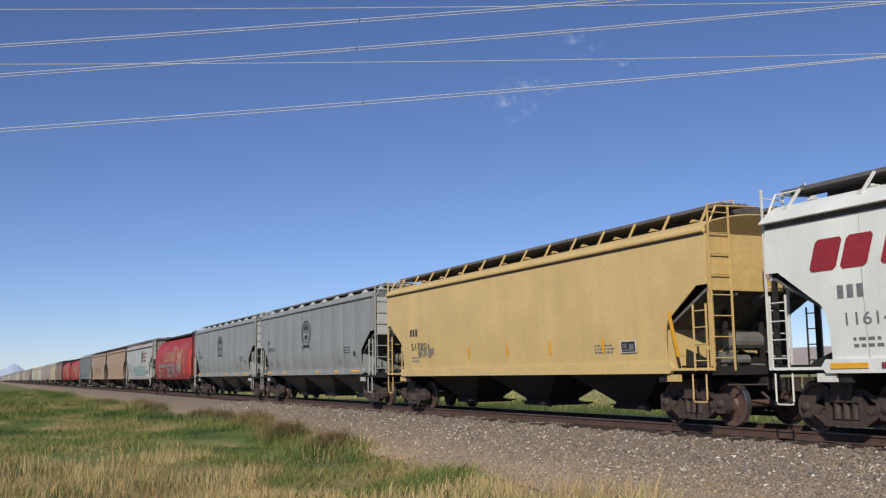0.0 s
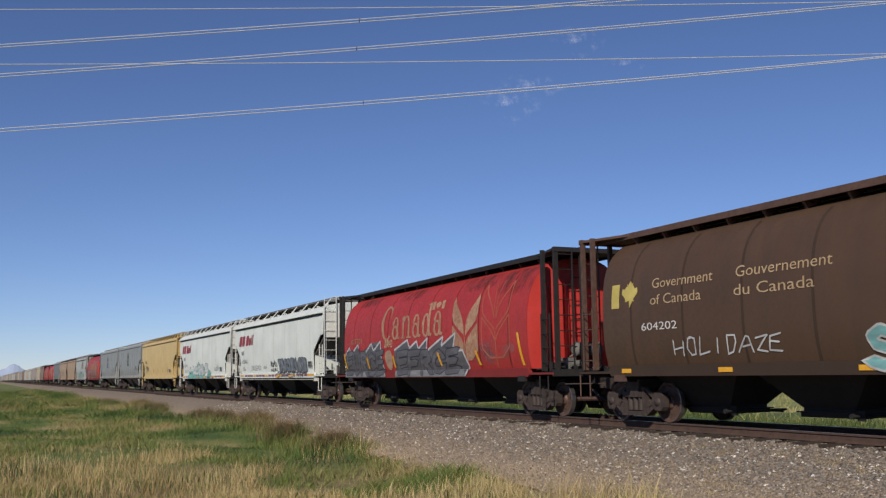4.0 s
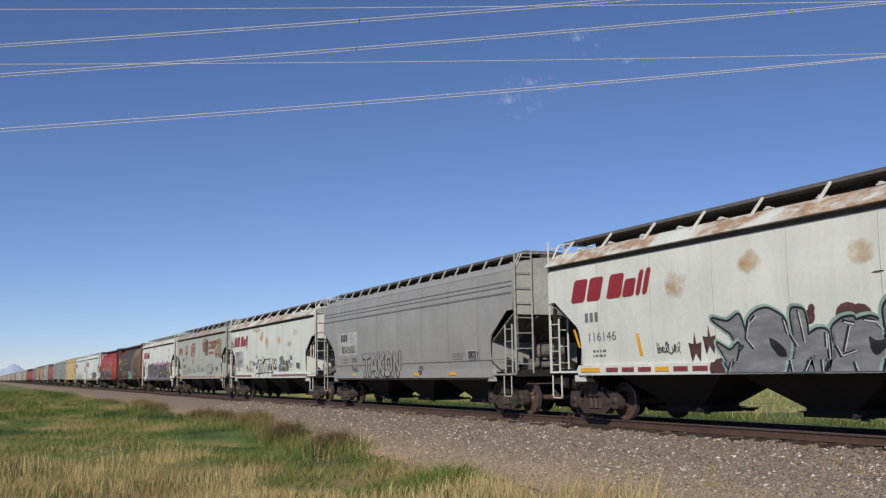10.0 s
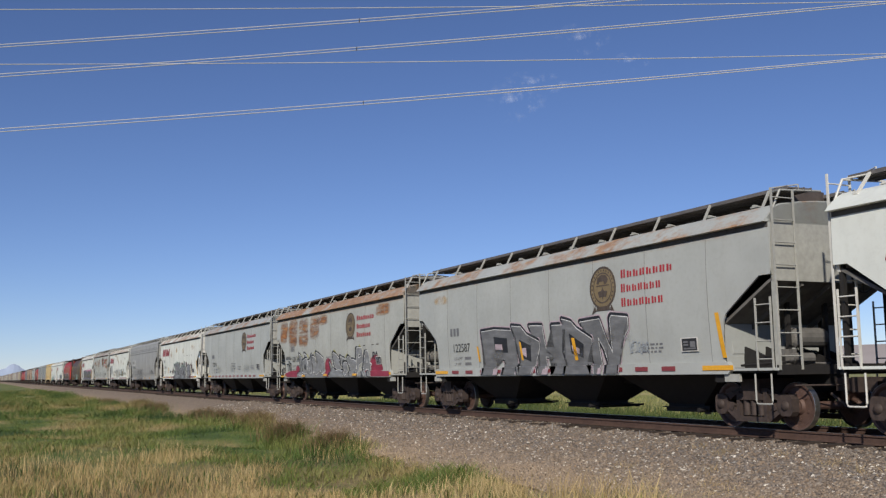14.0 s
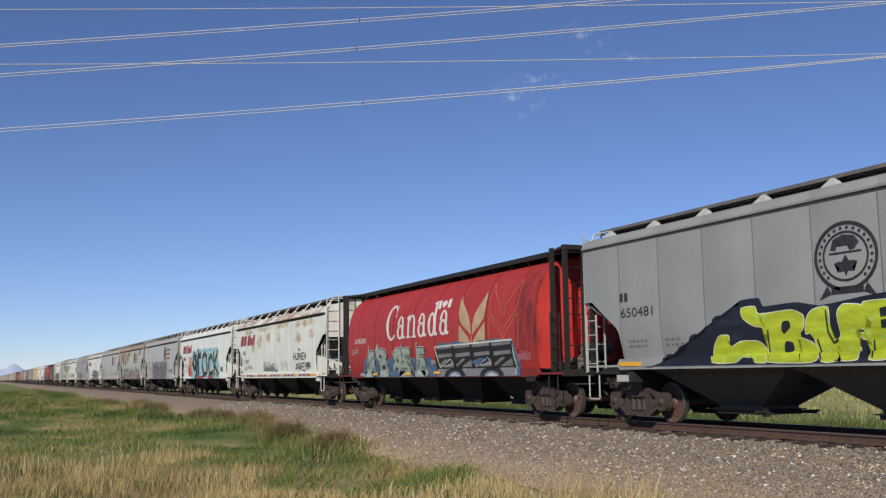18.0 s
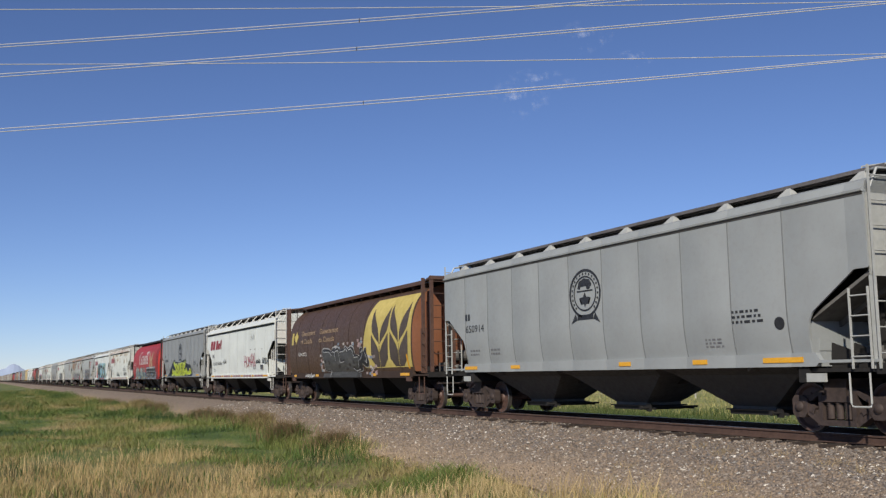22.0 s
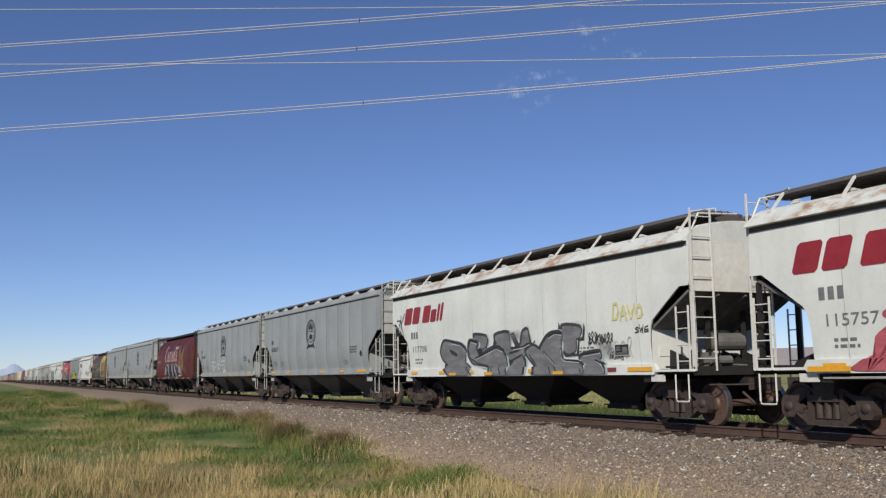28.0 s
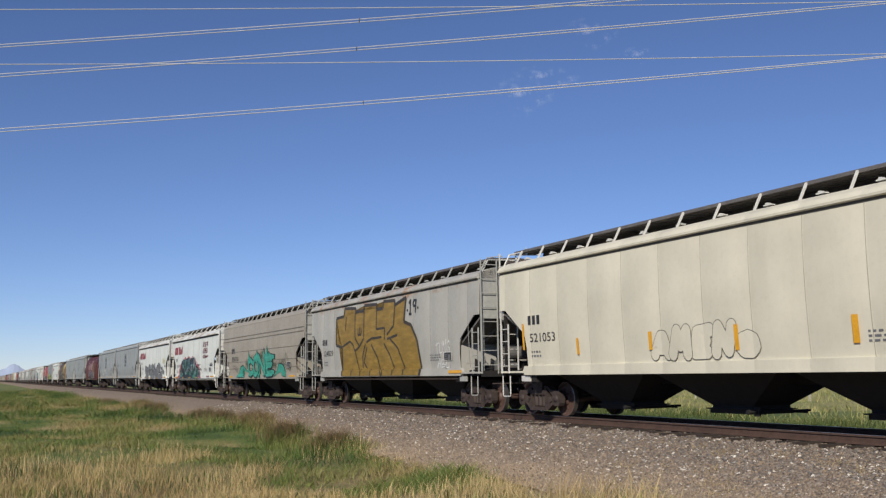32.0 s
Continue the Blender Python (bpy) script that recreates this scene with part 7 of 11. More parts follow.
    scribble(c[1], "smooth", 4.35, 4.95, 1.55, 1.95, (0.33, 0.34, 0.34), 14, 4, 0.02)

    c[2] = rail_white(2, "115603", plate=False)
    tag(c[2], "smooth", "DANGERKSI", -4.5, -2.2, 1.50, 1.74, INK, 0.010, 5, 0.3)
    scribble(c[2], "smooth", -0.48, 0.74, 1.65, 1.93, INK, 119, 6, 0.036)
    scribble(c[2], "smooth", -0.48, 0.80, 1.41, 1.56, INK, 60, 4, 0.024)
    scribble(c[2], "smooth", -1.95, -1.29, 1.55, 1.75, (0.45, 0.45, 0.45), 120, 5, 0.014)
    form(c[2], "smooth", [(0.84, 1.98), (1.44, 1.97), (1.50, 1.83), (1.19, 1.79), (1.33, 1.48), (1.42, 1.35), (1.16, 1.36), (1.02, 1.70)], (0.165, 0.185, 0.21), (0.03, 0.032, 0.038), 0.022, 0.0165, backs=((0.05, (0.10, 0.10, 0.11), 0.05, -0.02),))
    form(c[2], "smooth", [(1.41, 1.98), (1.81, 1.96), (1.94, 1.58), (2.06, 1.95), (2.28, 1.98), (2.39, 1.79), (2.37, 1.43), (2.09, 1.39), (1.90, 1.35), (1.66, 1.68), (1.62, 1.42), (1.40, 1.43)], (0.165, 0.185, 0.21), (0.03, 0.032, 0.038), 0.022, 0.0225, backs=((0.05, (0.10, 0.10, 0.11), 0.05, -0.02),))
    form(c[2], "smooth", [(2.31, 1.91), (2.69, 1.99), (2.91, 1.86), (3.04, 1.44), (2.74, 1.38), (2.51, 1.43), (2.41, 1.68)], (0.165, 0.185, 0.21), (0.03, 0.032, 0.038), 0.022, 0.0165, [[(2.56, 1.74), (2.73, 1.76), (2.77, 1.58), (2.64, 1.58)]], (0.03, 0.035, 0.04), backs=((0.05, (0.10, 0.10, 0.11), 0.05, -0.02),))
    form(c[2], "smooth", [(3.03, 1.99), (3.60, 1.98), (3.58, 1.84), (3.30, 1.83), (3.31, 1.72), (3.63, 1.73), (3.70, 1.59), (3.38, 1.56), (3.52, 1.43), (3.23, 1.37), (3.14, 1.66)], (0.165, 0.185, 0.21), (0.03, 0.032, 0.038), 0.022, 0.0225, backs=((0.05, (0.10, 0.10, 0.11), 0.05, -0.02),))
    form(c[2], "smooth", [(3.61, 1.64), (3.85, 2.02), (4.05, 1.73), (4.29, 1.37), (4.00, 1.39), (3.85, 1.61), (3.70, 1.38), (3.48, 1.38)], (0.165, 0.185, 0.21), (0.03, 0.032, 0.038), 0.022, 0.0165, backs=((0.05, (0.10, 0.10, 0.11), 0.05, -0.02),))
    form(c[2], "smooth", [(4.20, 1.75), (4.34, 1.93), (4.58, 2.00), (4.80, 1.95), (4.79, 1.70), (4.89, 1.50), (4.71, 1.38), (4.44, 1.41), (4.29, 1.56)], (0.165, 0.185, 0.21), (0.03, 0.032, 0.038), 0.022, 0.0225, backs=((0.05, (0.10, 0.10, 0.11), 0.05, -0.02),))
    form(c[2], "smooth", [(4.83, 1.99), (5.07, 1.97), (5.09, 1.69), (5.15, 1.39), (4.95, 1.35), (4.86, 1.65)], (0.165, 0.185, 0.21), (0.03, 0.032, 0.038), 0.022, 0.0165, backs=((0.05, (0.10, 0.10, 0.11), 0.05, -0.02),))
    form(c[2], "smooth", [(5.12, 1.96), (5.49, 1.95), (5.57, 1.77), (5.63, 1.38), (5.35, 1.35), (5.25, 1.37), (5.18, 1.64)], (0.165, 0.185, 0.21), (0.03, 0.032, 0.038), 0.022, 0.0225, backs=((0.05, (0.10, 0.10, 0.11), 0.05, -0.02),))
    for pts in [[(1.12, 1.84), (1.23, 1.57)], [(1.58, 1.87), (1.74, 1.72)], [(2.13, 1.92), (2.18, 1.73)], [(2.50, 1.84), (2.58, 1.65)], [(3.21, 1.87), (3.28, 1.69)], [(4.38, 1.82), (4.57, 1.92)], [(4.61, 1.79), (4.76, 1.54)], [(4.95, 1.85), (4.97, 1.65)], [(5.37, 1.88), (5.44, 1.62)]]:
        shapes(c[2], "smooth", "graffiti", fat(pts, 0.012, "spike"), spray((0.45, 0.47, 0.48)), 0.0315, "pale gleam on a letter")
    for pts in [[(0.89, 1.40), (0.73, 1.27), (0.78, 1.11)], [(1.13, 1.40), (0.97, 1.27), (1.02, 1.11)], [(1.43, 1.39), (1.28, 1.26), (1.32, 1.11)], [(1.76, 1.38), (1.61, 1.26), (1.66, 1.10)], [(1.98, 1.38), (1.83, 1.25), (1.87, 1.10)], [(2.31, 1.37), (2.17, 1.25), (2.21, 1.10)], [(2.70, 1.37), (2.56, 1.24), (2.60, 1.10)], [(2.90, 1.36), (2.76, 1.24), (2.80, 1.10)], [(3.10, 1.36), (2.96, 1.24), (3.00, 1.09)], [(3.69, 1.35), (3.56, 1.23), (3.60, 1.09)], [(3.93, 1.34), (3.81, 1.23), (3.84, 1.09)], [(4.34, 1.34), (4.22, 1.22), (4.25, 1.09)], [(4.65, 1.33), (4.53, 1.22), (4.56, 1.08)], [(4.87, 1.33), (4.75, 1.22), (4.79, 1.08)], [(5.24, 1.32), (5.13, 1.21), (5.16, 1.08)]]:
        shapes(c[2], "smooth", "graffiti", fat(pts, 0.028, "round"), spray((0.07, 0.068, 0.075)), 0.027, "dark drip of a letter on the sill")
    stripes(c[2], "smooth", [rect(0.69, 1.11, 0.47, 0.09), rect(2.93, 1.12, 0.55, 0.09)], 0.05)
    data_box(c[2], "smooth", 5.85, 1.52, 0.62, 0.30)

    c[3] = grain_red(3, "607701", ink=FADEDINK, ears=(FADEDINK, FAINTEAR))
    rusty(c[3], "round", [(-6.6, 3.75, 2.4, 0.5), (-2.6, 3.7, 2.6, 0.55), (2.8, 3.6, 2.6, 0.65), (5.2, 3.3, 2.4, 0.95)], SOOTFILM)
    jag = [(-7.4, 1.08), (-7.3, 1.9), (-6.74, 2.25), (-6.6, 1.95), (-5.76, 2.33), (-5.6, 1.95), (-5.15, 1.9), (-4.31, 2.33), (-4.1, 2.05), (-3.38, 2.38), (-3.35, 1.7), (-3.1, 1.08)]
    jag2 = [(-2.15, 1.08), (-2.04, 2.02), (-0.84, 2.34), (-0.66, 2.05), (-0.04, 2.28), (0.08, 2.0), (0.84, 2.34), (0.72, 1.9), (2.07, 2.34), (1.92, 2.05), (2.96, 2.42), (2.73, 1.86), (3.42, 1.88), (3.76, 1.37), (3.45, 1.08)]
    for outline in (jag, jag2):
        shapes(c[3], "round", "graffiti", [outline], spray((0.105, 0.10, 0.108)), 0.012, "jagged dark grey graffiti ground")
        shapes(c[3], "round", "graffiti", stroke(outline[1:], 0.07), spray((0.50, 0.50, 0.52)), 0.0155, "pale jagged sprayed border")
        shapes(c[3], "round", "graffiti", [[(outline[0][0], 1.07), (outline[-1][0], 1.07), (outline[-1][0] - 0.05, 1.30), (outline[0][0] + 0.05, 1.30)]], spray((0.22, 0.22, 0.225)), 0.0165, "lighter grey sprayed base")
    piece(c[3], "round", "EURCE", -7.2, -3.2, 1.12, 2.05, (0.115, 0.11, 0.12), (0.018, 0.018, 0.04), 0.12, 0.03, "spike", None, 23, 0.1, 0.06)
    piece(c[3], "round", "EFRCE", -1.95, 3.1, 1.12, 2.0, (0.115, 0.11, 0.12), (0.018, 0.018, 0.04), 0.14, 0.03, "spike", None, 24, 0.1, 0.06)
    for k, (x, z, a, b) in enumerate(((4.2, 1.85, 0.75, 0.45), (5.2, 1.95, 0.85, 0.38), (6.2, 1.8, 0.6, 0.4), (4.9, 1.6, 0.9, 0.3))):
        rusty(c[3], "round", [(x - a, z - b, 2 * a, 2 * b)], HAZE)
    shapes(c[3], "round", "graffiti", [rounded([(-2.95, 2.0), (-2.3, 2.05), (-2.25, 1.6), (-2.45, 1.32), (-2.75, 1.32), (-2.95, 1.6)], 0.25, 2)], spray((0.40, 0.26, 0.18)), 0.0215, "dull cream sprayed blot")
    tag(c[3], "round", "DAVO", -2.95, -2.2, 2.16, 2.36, (0.55, 0.42, 0.25), 0.02, 9)
    stripes(c[3], "round", [rect(-7.2, 1.4, 0.12, 0.6, -0.3), rect(-4.7, 1.4, 0.12, 0.42, -0.3), rect(-2.1, 1.4, 0.12, 0.42, -0.3), rect(1.8, 1.42, 0.12, 0.42, -0.5), rect(4.5, 1.4, 0.12, 0.44, -0.5)], 0.04)

    c[4] = grain_brown(4, "604202", OLDGOLD)
    tag(c[4], "round", "HOLIDAZE", -4.8, -1.6, 1.5, 1.8, (0.5, 0.5, 0.5), 0.02, 7)
    piece(c[4], "round", "SAGE", 0.2, 2.6, 1.1, 1.85, (0.20, 0.42, 0.42), (0.5, 0.5, 0.48), 0.10, 0.04, "spike", seed=24)
    tag(c[4], "round", "VES", 3.2, 4.4, 1.55, 1.85, (0.55, 0.55, 0.52), 0.018, 27)

    c[5] = rail_white(5, "11526", strip=[], rust=0.5, plate=False)
    plum, aqua, rose = (0.27, 0.24, 0.29), (0.30, 0.50, 0.52), (0.46, 0.13, 0.27)
    halo(c[5], "smooth", -5.5, 6.4, 1.07, 2.50, rose, 25, 17, 0.0085, 0.32, "pink sprayed cloud")
    halo(c[5], "smooth", -5.6, 6.5, 1.07, 2.26, aqua, 26, 11, 0.0095, 0.22, "pale turquoise sprayed cloud")
    halo(c[5], "smooth", -5.4, 6.3, 1.07, 2.20, plum, 27, 14, 0.0105, 0.20, "purple grey sprayed cloud")
    for k, (x, z, a, b) in enumerate(((-4.3, 2.25, 0.22, 0.09), (-2.6, 2.36, 0.28, 0.10), (0.85, 2.36, 0.22, 0.16), (3.1, 2.50, 0.22, 0.09), (5.15, 2.36, 0.25, 0.16), (6.2, 2.2, 0.16, 0.22))):
        shapes(c[5], "smooth", "graffiti", [oval(x, z, a, b, 12)], spray(rose), 0.0115, "pink sprayed bubble")
        shapes(c[5], "smooth", "graffiti", [oval(x, z, a * 0.6, b * 0.55, 12)], spray(plum), 0.0125, "purple grey sprayed bubble")
    form(c[5], "smooth", [(-4.74, 1.88), (-4.57, 2.20), (-4.16, 2.30), (-3.77, 2.17), (-3.55, 1.80), (-3.40, 1.36), (-3.87, 1.37), (-4.09, 1.74), (-4.32, 1.92), (-4.51, 1.82), (-4.51, 1.45), (-4.68, 1.46)], (0.125, 0.125, 0.12), (0.015, 0.015, 0.018), 0.03, 0.0165, backs=((0.06, (0.015, 0.015, 0.018), 0.04, -0.01),))
    form(c[5], "smooth", [(-3.55, 2.16), (-3.27, 2.26), (-2.91, 2.16), (-2.81, 1.70), (-2.72, 1.35), (-3.15, 1.29), (-3.23, 1.72)], (0.125, 0.125, 0.12), (0.015, 0.015, 0.018), 0.03, 0.0225, backs=((0.06, (0.015, 0.015, 0.018), 0.04, -0.01),))
    form(c[5], "smooth", [(-2.89, 2.30), (-2.27, 2.31), (-2.25, 2.10), (-1.90, 2.36), (-1.82, 2.01), (-2.05, 1.75), (-1.67, 1.40), (-2.04, 1.34), (-2.36, 1.69), (-2.59, 1.84), (-2.75, 2.12)], (0.125, 0.125, 0.12), (0.015, 0.015, 0.018), 0.03, 0.0165, backs=((0.06, (0.015, 0.015, 0.018), 0.04, -0.01),))
    form(c[5], "smooth", [(-1.68, 1.94), (-1.42, 2.13), (-0.99, 2.11), (-0.80, 1.84), (-0.76, 1.39), (-1.22, 1.33), (-1.52, 1.60)], (0.125, 0.125, 0.12), (0.015, 0.015, 0.018), 0.03, 0.0225, [[(-1.36, 1.85), (-1.13, 1.89), (-1.04, 1.59), (-1.26, 1.63)]], plum, backs=((0.06, (0.015, 0.015, 0.018), 0.04, -0.01),))
    form(c[5], "smooth", [(-0.87, 2.17), (-0.52, 2.28), (-0.22, 2.08), (-0.21, 1.82), (0.21, 2.18), (0.54, 1.86), (0.55, 1.67), (-0.08, 1.56), (-0.18, 1.25), (-0.56, 1.26), (-0.46, 1.57), (-0.69, 1.84)], (0.125, 0.125, 0.12), (0.015, 0.015, 0.018), 0.03, 0.0165, backs=((0.06, (0.015, 0.015, 0.018), 0.04, -0.01),))
    form(c[5], "smooth", [(0.64, 1.61), (0.96, 1.82), (1.23, 1.73), (1.36, 1.35), (1.08, 1.36), (0.93, 1.60), (0.73, 1.36)], (0.125, 0.125, 0.12), (0.015, 0.015, 0.018), 0.03, 0.0225, backs=((0.06, (0.015, 0.015, 0.018), 0.04, -0.01),))
    form(c[5], "smooth", [(1.23, 2.16), (1.84, 2.16), (2.01, 1.97), (1.91, 1.75), (1.72, 1.67), (1.99, 1.34), (1.66, 1.29), (1.57, 1.52), (1.52, 1.23), (1.32, 1.23), (1.32, 1.71)], (0.125, 0.125, 0.12), (0.015, 0.015, 0.018), 0.03, 0.0165, [[(1.58, 1.96), (1.72, 1.95), (1.71, 1.81), (1.58, 1.82)]], plum, backs=((0.06, (0.015, 0.015, 0.018), 0.04, -0.01),))
    form(c[5], "smooth", [(2.00, 2.15), (2.62, 2.16), (2.70, 2.00), (2.34, 1.97), (2.38, 1.88), (2.75, 1.88), (2.73, 1.75), (2.36, 1.74), (2.40, 1.56), (2.83, 1.57), (2.86, 1.33), (2.24, 1.31), (2.15, 1.79)], (0.125, 0.125, 0.12), (0.015, 0.015, 0.018), 0.03, 0.0225, backs=((0.06, (0.015, 0.015, 0.018), 0.04, -0.01),))
    form(c[5], "smooth", [(2.76, 1.99), (2.94, 2.14), (3.26, 2.12), (3.42, 1.91), (3.43, 1.75), (3.13, 1.76), (3.42, 1.58), (3.48, 1.31), (3.14, 1.30), (2.94, 1.54), (2.81, 1.77)], (0.125, 0.125, 0.12), (0.015, 0.015, 0.018), 0.03, 0.0165, backs=((0.06, (0.015, 0.015, 0.018), 0.04, -0.01),))
    form(c[5], "smooth", [(3.57, 2.11), (4.16, 2.14), (4.23, 2.01), (3.85, 1.96), (3.86, 1.84), (4.22, 1.86), (4.25, 1.71), (3.87, 1.67), (3.91, 1.52), (4.29, 1.51), (4.27, 1.30), (3.75, 1.29), (3.70, 1.74)], (0.125, 0.125, 0.12), (0.015, 0.015, 0.018), 0.03, 0.0225, backs=((0.06, (0.015, 0.015, 0.018), 0.04, -0.01),))
    form(c[5], "smooth", [(4.28, 2.15), (4.73, 2.18), (4.96, 2.07), (5.03, 1.83), (4.91, 1.69), (4.72, 1.64), (4.91, 1.34), (5.00, 1.27), (4.73, 1.24), (4.56, 1.45), (4.48, 1.20), (4.34, 1.20), (4.32, 1.71)], (0.125, 0.125, 0.12), (0.015, 0.015, 0.018), 0.03, 0.0165, [[(4.59, 1.96), (4.76, 1.96), (4.77, 1.84), (4.60, 1.78)]], plum, backs=((0.06, (0.015, 0.015, 0.018), 0.04, -0.01),))
    shapes(c[5], "smooth", "graffiti", [[(4.93, 2.17), (5.11, 2.03), (5.19, 1.68), (5.09, 1.37), (4.98, 1.49), (5.08, 1.78)], [(5.18, 1.58), (5.39, 1.75), (5.71, 1.77), (5.99, 1.65), (6.13, 1.41), (6.28, 1.27), (5.93, 1.27), (5.68, 1.61), (5.43, 1.57), (5.21, 1.38)]], spray((0.015, 0.015, 0.018)), 0.0145, "black sprayed shadow of a letter")
    for pts in [[(-4.34, 1.95), (-4.18, 1.71)], [(-3.88, 2.20), (-3.63, 1.94)], [(-3.06, 2.19), (-2.93, 1.99)], [(-2.33, 2.27), (-2.25, 2.07), (-2.04, 2.16)], [(-1.45, 1.93), (-1.17, 1.95), (-1.02, 1.72)], [(-0.50, 1.90), (-0.36, 1.70), (-0.04, 1.82)], [(1.78, 2.11), (1.94, 1.94), (1.81, 1.76)], [(2.68, 2.13), (2.73, 2.00)], [(3.18, 2.08), (3.36, 1.91)], [(2.83, 1.75), (3.06, 1.56)], [(4.19, 2.09), (4.23, 1.99)], [(4.80, 2.12), (4.95, 2.01), (4.93, 1.84)], [(4.57, 1.99), (4.60, 1.82)], [(3.87, 1.88), (3.88, 1.73)], [(5.94, 1.54), (6.06, 1.38)]]:
        shapes(c[5], "smooth", "graffiti", fat(pts, 0.013, "spike"), spray((0.70, 0.70, 0.70)), 0.0315, "white gleam on a letter")
    for x, z, a in ((-4.75, 1.45, 0.20), (-3.3, 1.45, 0.25), (-2.4, 1.5, 0.2), (-0.9, 1.45, 0.25), (0.4, 1.55, 0.3), (2.2, 1.55, 0.3), (3.1, 1.6, 0.2), (4.3, 1.6, 0.25), (5.45, 1.72, 0.45)):
        rusty(c[5], "smooth", [(x - 1.1 * a, z - 0.15, 2.2 * a, 0.33)], YELLOWFILM, 0.034)
    for x in (-4.4, -3.0, -1.6, -0.3, 0.9, 1.9, 2.6, 3.4, 4.4, 5.2, 5.9):
        shapes(c[5], "smooth", "graffiti", stroke([(x, 1.07), (x + 0.12, 1.22), (x + 0.06, 1.34)], 0.07), spray(INK), 0.0265)
    shapes(c[5], "smooth", "graffiti", [[(6.35, 1.15), (6.75, 1.15), (6.72, 1.7), (6.62, 2.3), (6.45, 2.35), (6.5, 1.8)]], spray((0.70, 0.36, 0.06)), 0.0165, "orange yellow sprayed edge")
    scribble(c[5], "smooth", 5.46, 5.90, 2.18, 2.37, INK, 116, 5, 0.035)
    scribble(c[5], "smooth", 5.35, 5.9, 2.72, 2.98, (0.2, 0.2, 0.2), 117, 4, 0.018)

    c[6] = crest_grey(6, "120457", 0.5)
    scribble(c[6], "smooth", -4.2, -2.6, 1.42, 2.0, (0.16, 0.17, 0.17), 112, 6, 0.02)
    scribble(c[6], "smooth", -2.4, -1.2, 1.45, 1.8, (0.28, 0.30, 0.30), 113, 5, 0.016)
    scribble(c[6], "smooth", -5.9, -5.2, 1.5, 1.75, (0.30, 0.31, 0.31), 114, 4, 0.012)
    scribble(c[6], "smooth", 0.3, 1.2, 1.5, 1.8, (0.36, 0.38, 0.38), 115, 5, 0.014)
    piece(c[6], "smooth", "LOUF", 2.3, 4.25, 1.38, 1.98, PALE_SPOT, (0.05, 0.05, 0.055), 0.16, 0.025, "round", seed=11)

    c[7] = rail_white(7, "115160", True, strip=[(-6.9 + 0.30 * q, 0.22, "r") for q in range(47) if q < 13 or q > 26])
    shapes(c[7], "smooth", "stencil_patch", [rect(-7.0, 1.68, 1.9, 0.9)], spray((0.40, 0.42, 0.42)), 0.003)
    for pts in [[(-2.23, 1.74), (-2.15, 1.84), (-1.93, 1.90), (-1.72, 1.89), (-1.60, 1.74), (-1.56, 1.34), (-1.65, 1.07)],
                [(-2.04, 1.82), (-1.86, 1.62), (-1.76, 1.37)],
                [(-1.84, 1.91), (-1.70, 2.02), (-1.40, 2.03), (-0.95, 2.01), (-1.07, 1.85), (-0.94, 1.54), (-0.89, 1.36)],
                [(-1.53, 1.80), (-1.40, 1.37), (-1.49, 1.07)],
                [(-1.28, 1.85), (-1.15, 1.54), (-1.26, 1.24)],
                [(-0.78, 1.83), (-0.64, 1.90), (-0.43, 1.92), (-0.35, 1.70), (-0.26, 1.35)]] + [[(-0.50, 1.94), (-0.41, 2.04), (-0.07, 2.03), (0.51, 2.05), (0.66, 1.89), (0.83, 1.61), (0.95, 1.33)],
                [(-0.75, 1.77), (-0.60, 1.53), (-0.52, 1.33), (-0.75, 1.07)],
                [(-0.14, 1.87), (-0.02, 1.63), (0.26, 1.32), (0.13, 1.07)],
                [(0.47, 2.01), (0.33, 1.73), (0.17, 1.57), (0.29, 1.47), (0.49, 1.70), (0.55, 1.49), (0.74, 1.66), (0.76, 1.46), (0.96, 1.72)],
                [(0.89, 1.77), (0.90, 1.53), (1.09, 1.30), (0.95, 1.06)],
                [(-2.34, 1.08), (-2.29, 1.33), (1.10, 1.35)]]:
        shapes(c[7], "smooth", "graffiti", fat(pts, 0.021, "round"), spray(INK), 0.016, "black sprayed outline of an arched letter")
    shapes(c[7], "smooth", "graffiti", [oval(-2.16, 1.63, 0.13, 0.10, 12), oval(-1.77, 1.97, 0.10, 0.10, 12), oval(-0.74, 1.86, 0.12, 0.10, 12), oval(-0.44, 1.99, 0.11, 0.10, 12), oval(0.43, 1.73, 0.10, 0.10, 12)], spray(INK), 0.0185, "black sprayed letter ends")
    for x, z in ((1.21, 1.91), (1.64, 1.87)):
        shapes(c[7], "smooth", "graffiti", ring(x, z, 0.21, 0.13, 0.17, 0.09, 18), spray(INK), 0.016, "black sprayed ring")
    scribble(c[7], "smooth", 1.28, 1.85, 1.47, 1.71, INK, 84, 6, 0.022)
    scribble(c[7], "smooth", -2.91, -2.34, 1.71, 2.00, INK, 85, 4, 0.022)
    scribble(c[7], "smooth", -3.73, -2.86, 1.89, 2.07, (0.38, 0.37, 0.35), 86, 6, 0.016)
    scribble(c[7], "smooth", -3.95, -2.81, 1.41, 1.76, (0.38, 0.37, 0.35), 87, 6, 0.016)
    scribble(c[7], "smooth", -8.11, -7.35, 2.75, 3.48, INK, 88, 3, 0.03)
    scribble(c[7], "smooth", 4.13, 4.63, 1.65, 1.81, (0.42, 0.42, 0.40), 89, 5, 0.022)
    scribble(c[7], "smooth", -2.21, -1.88, 2.14, 2.30, (0.40, 0.40, 0.39), 90, 3, 0.012)
    scribble(c[7], "smooth", -0.90, -0.50, 2.08, 2.23, (0.40, 0.40, 0.39), 91, 3, 0.012)
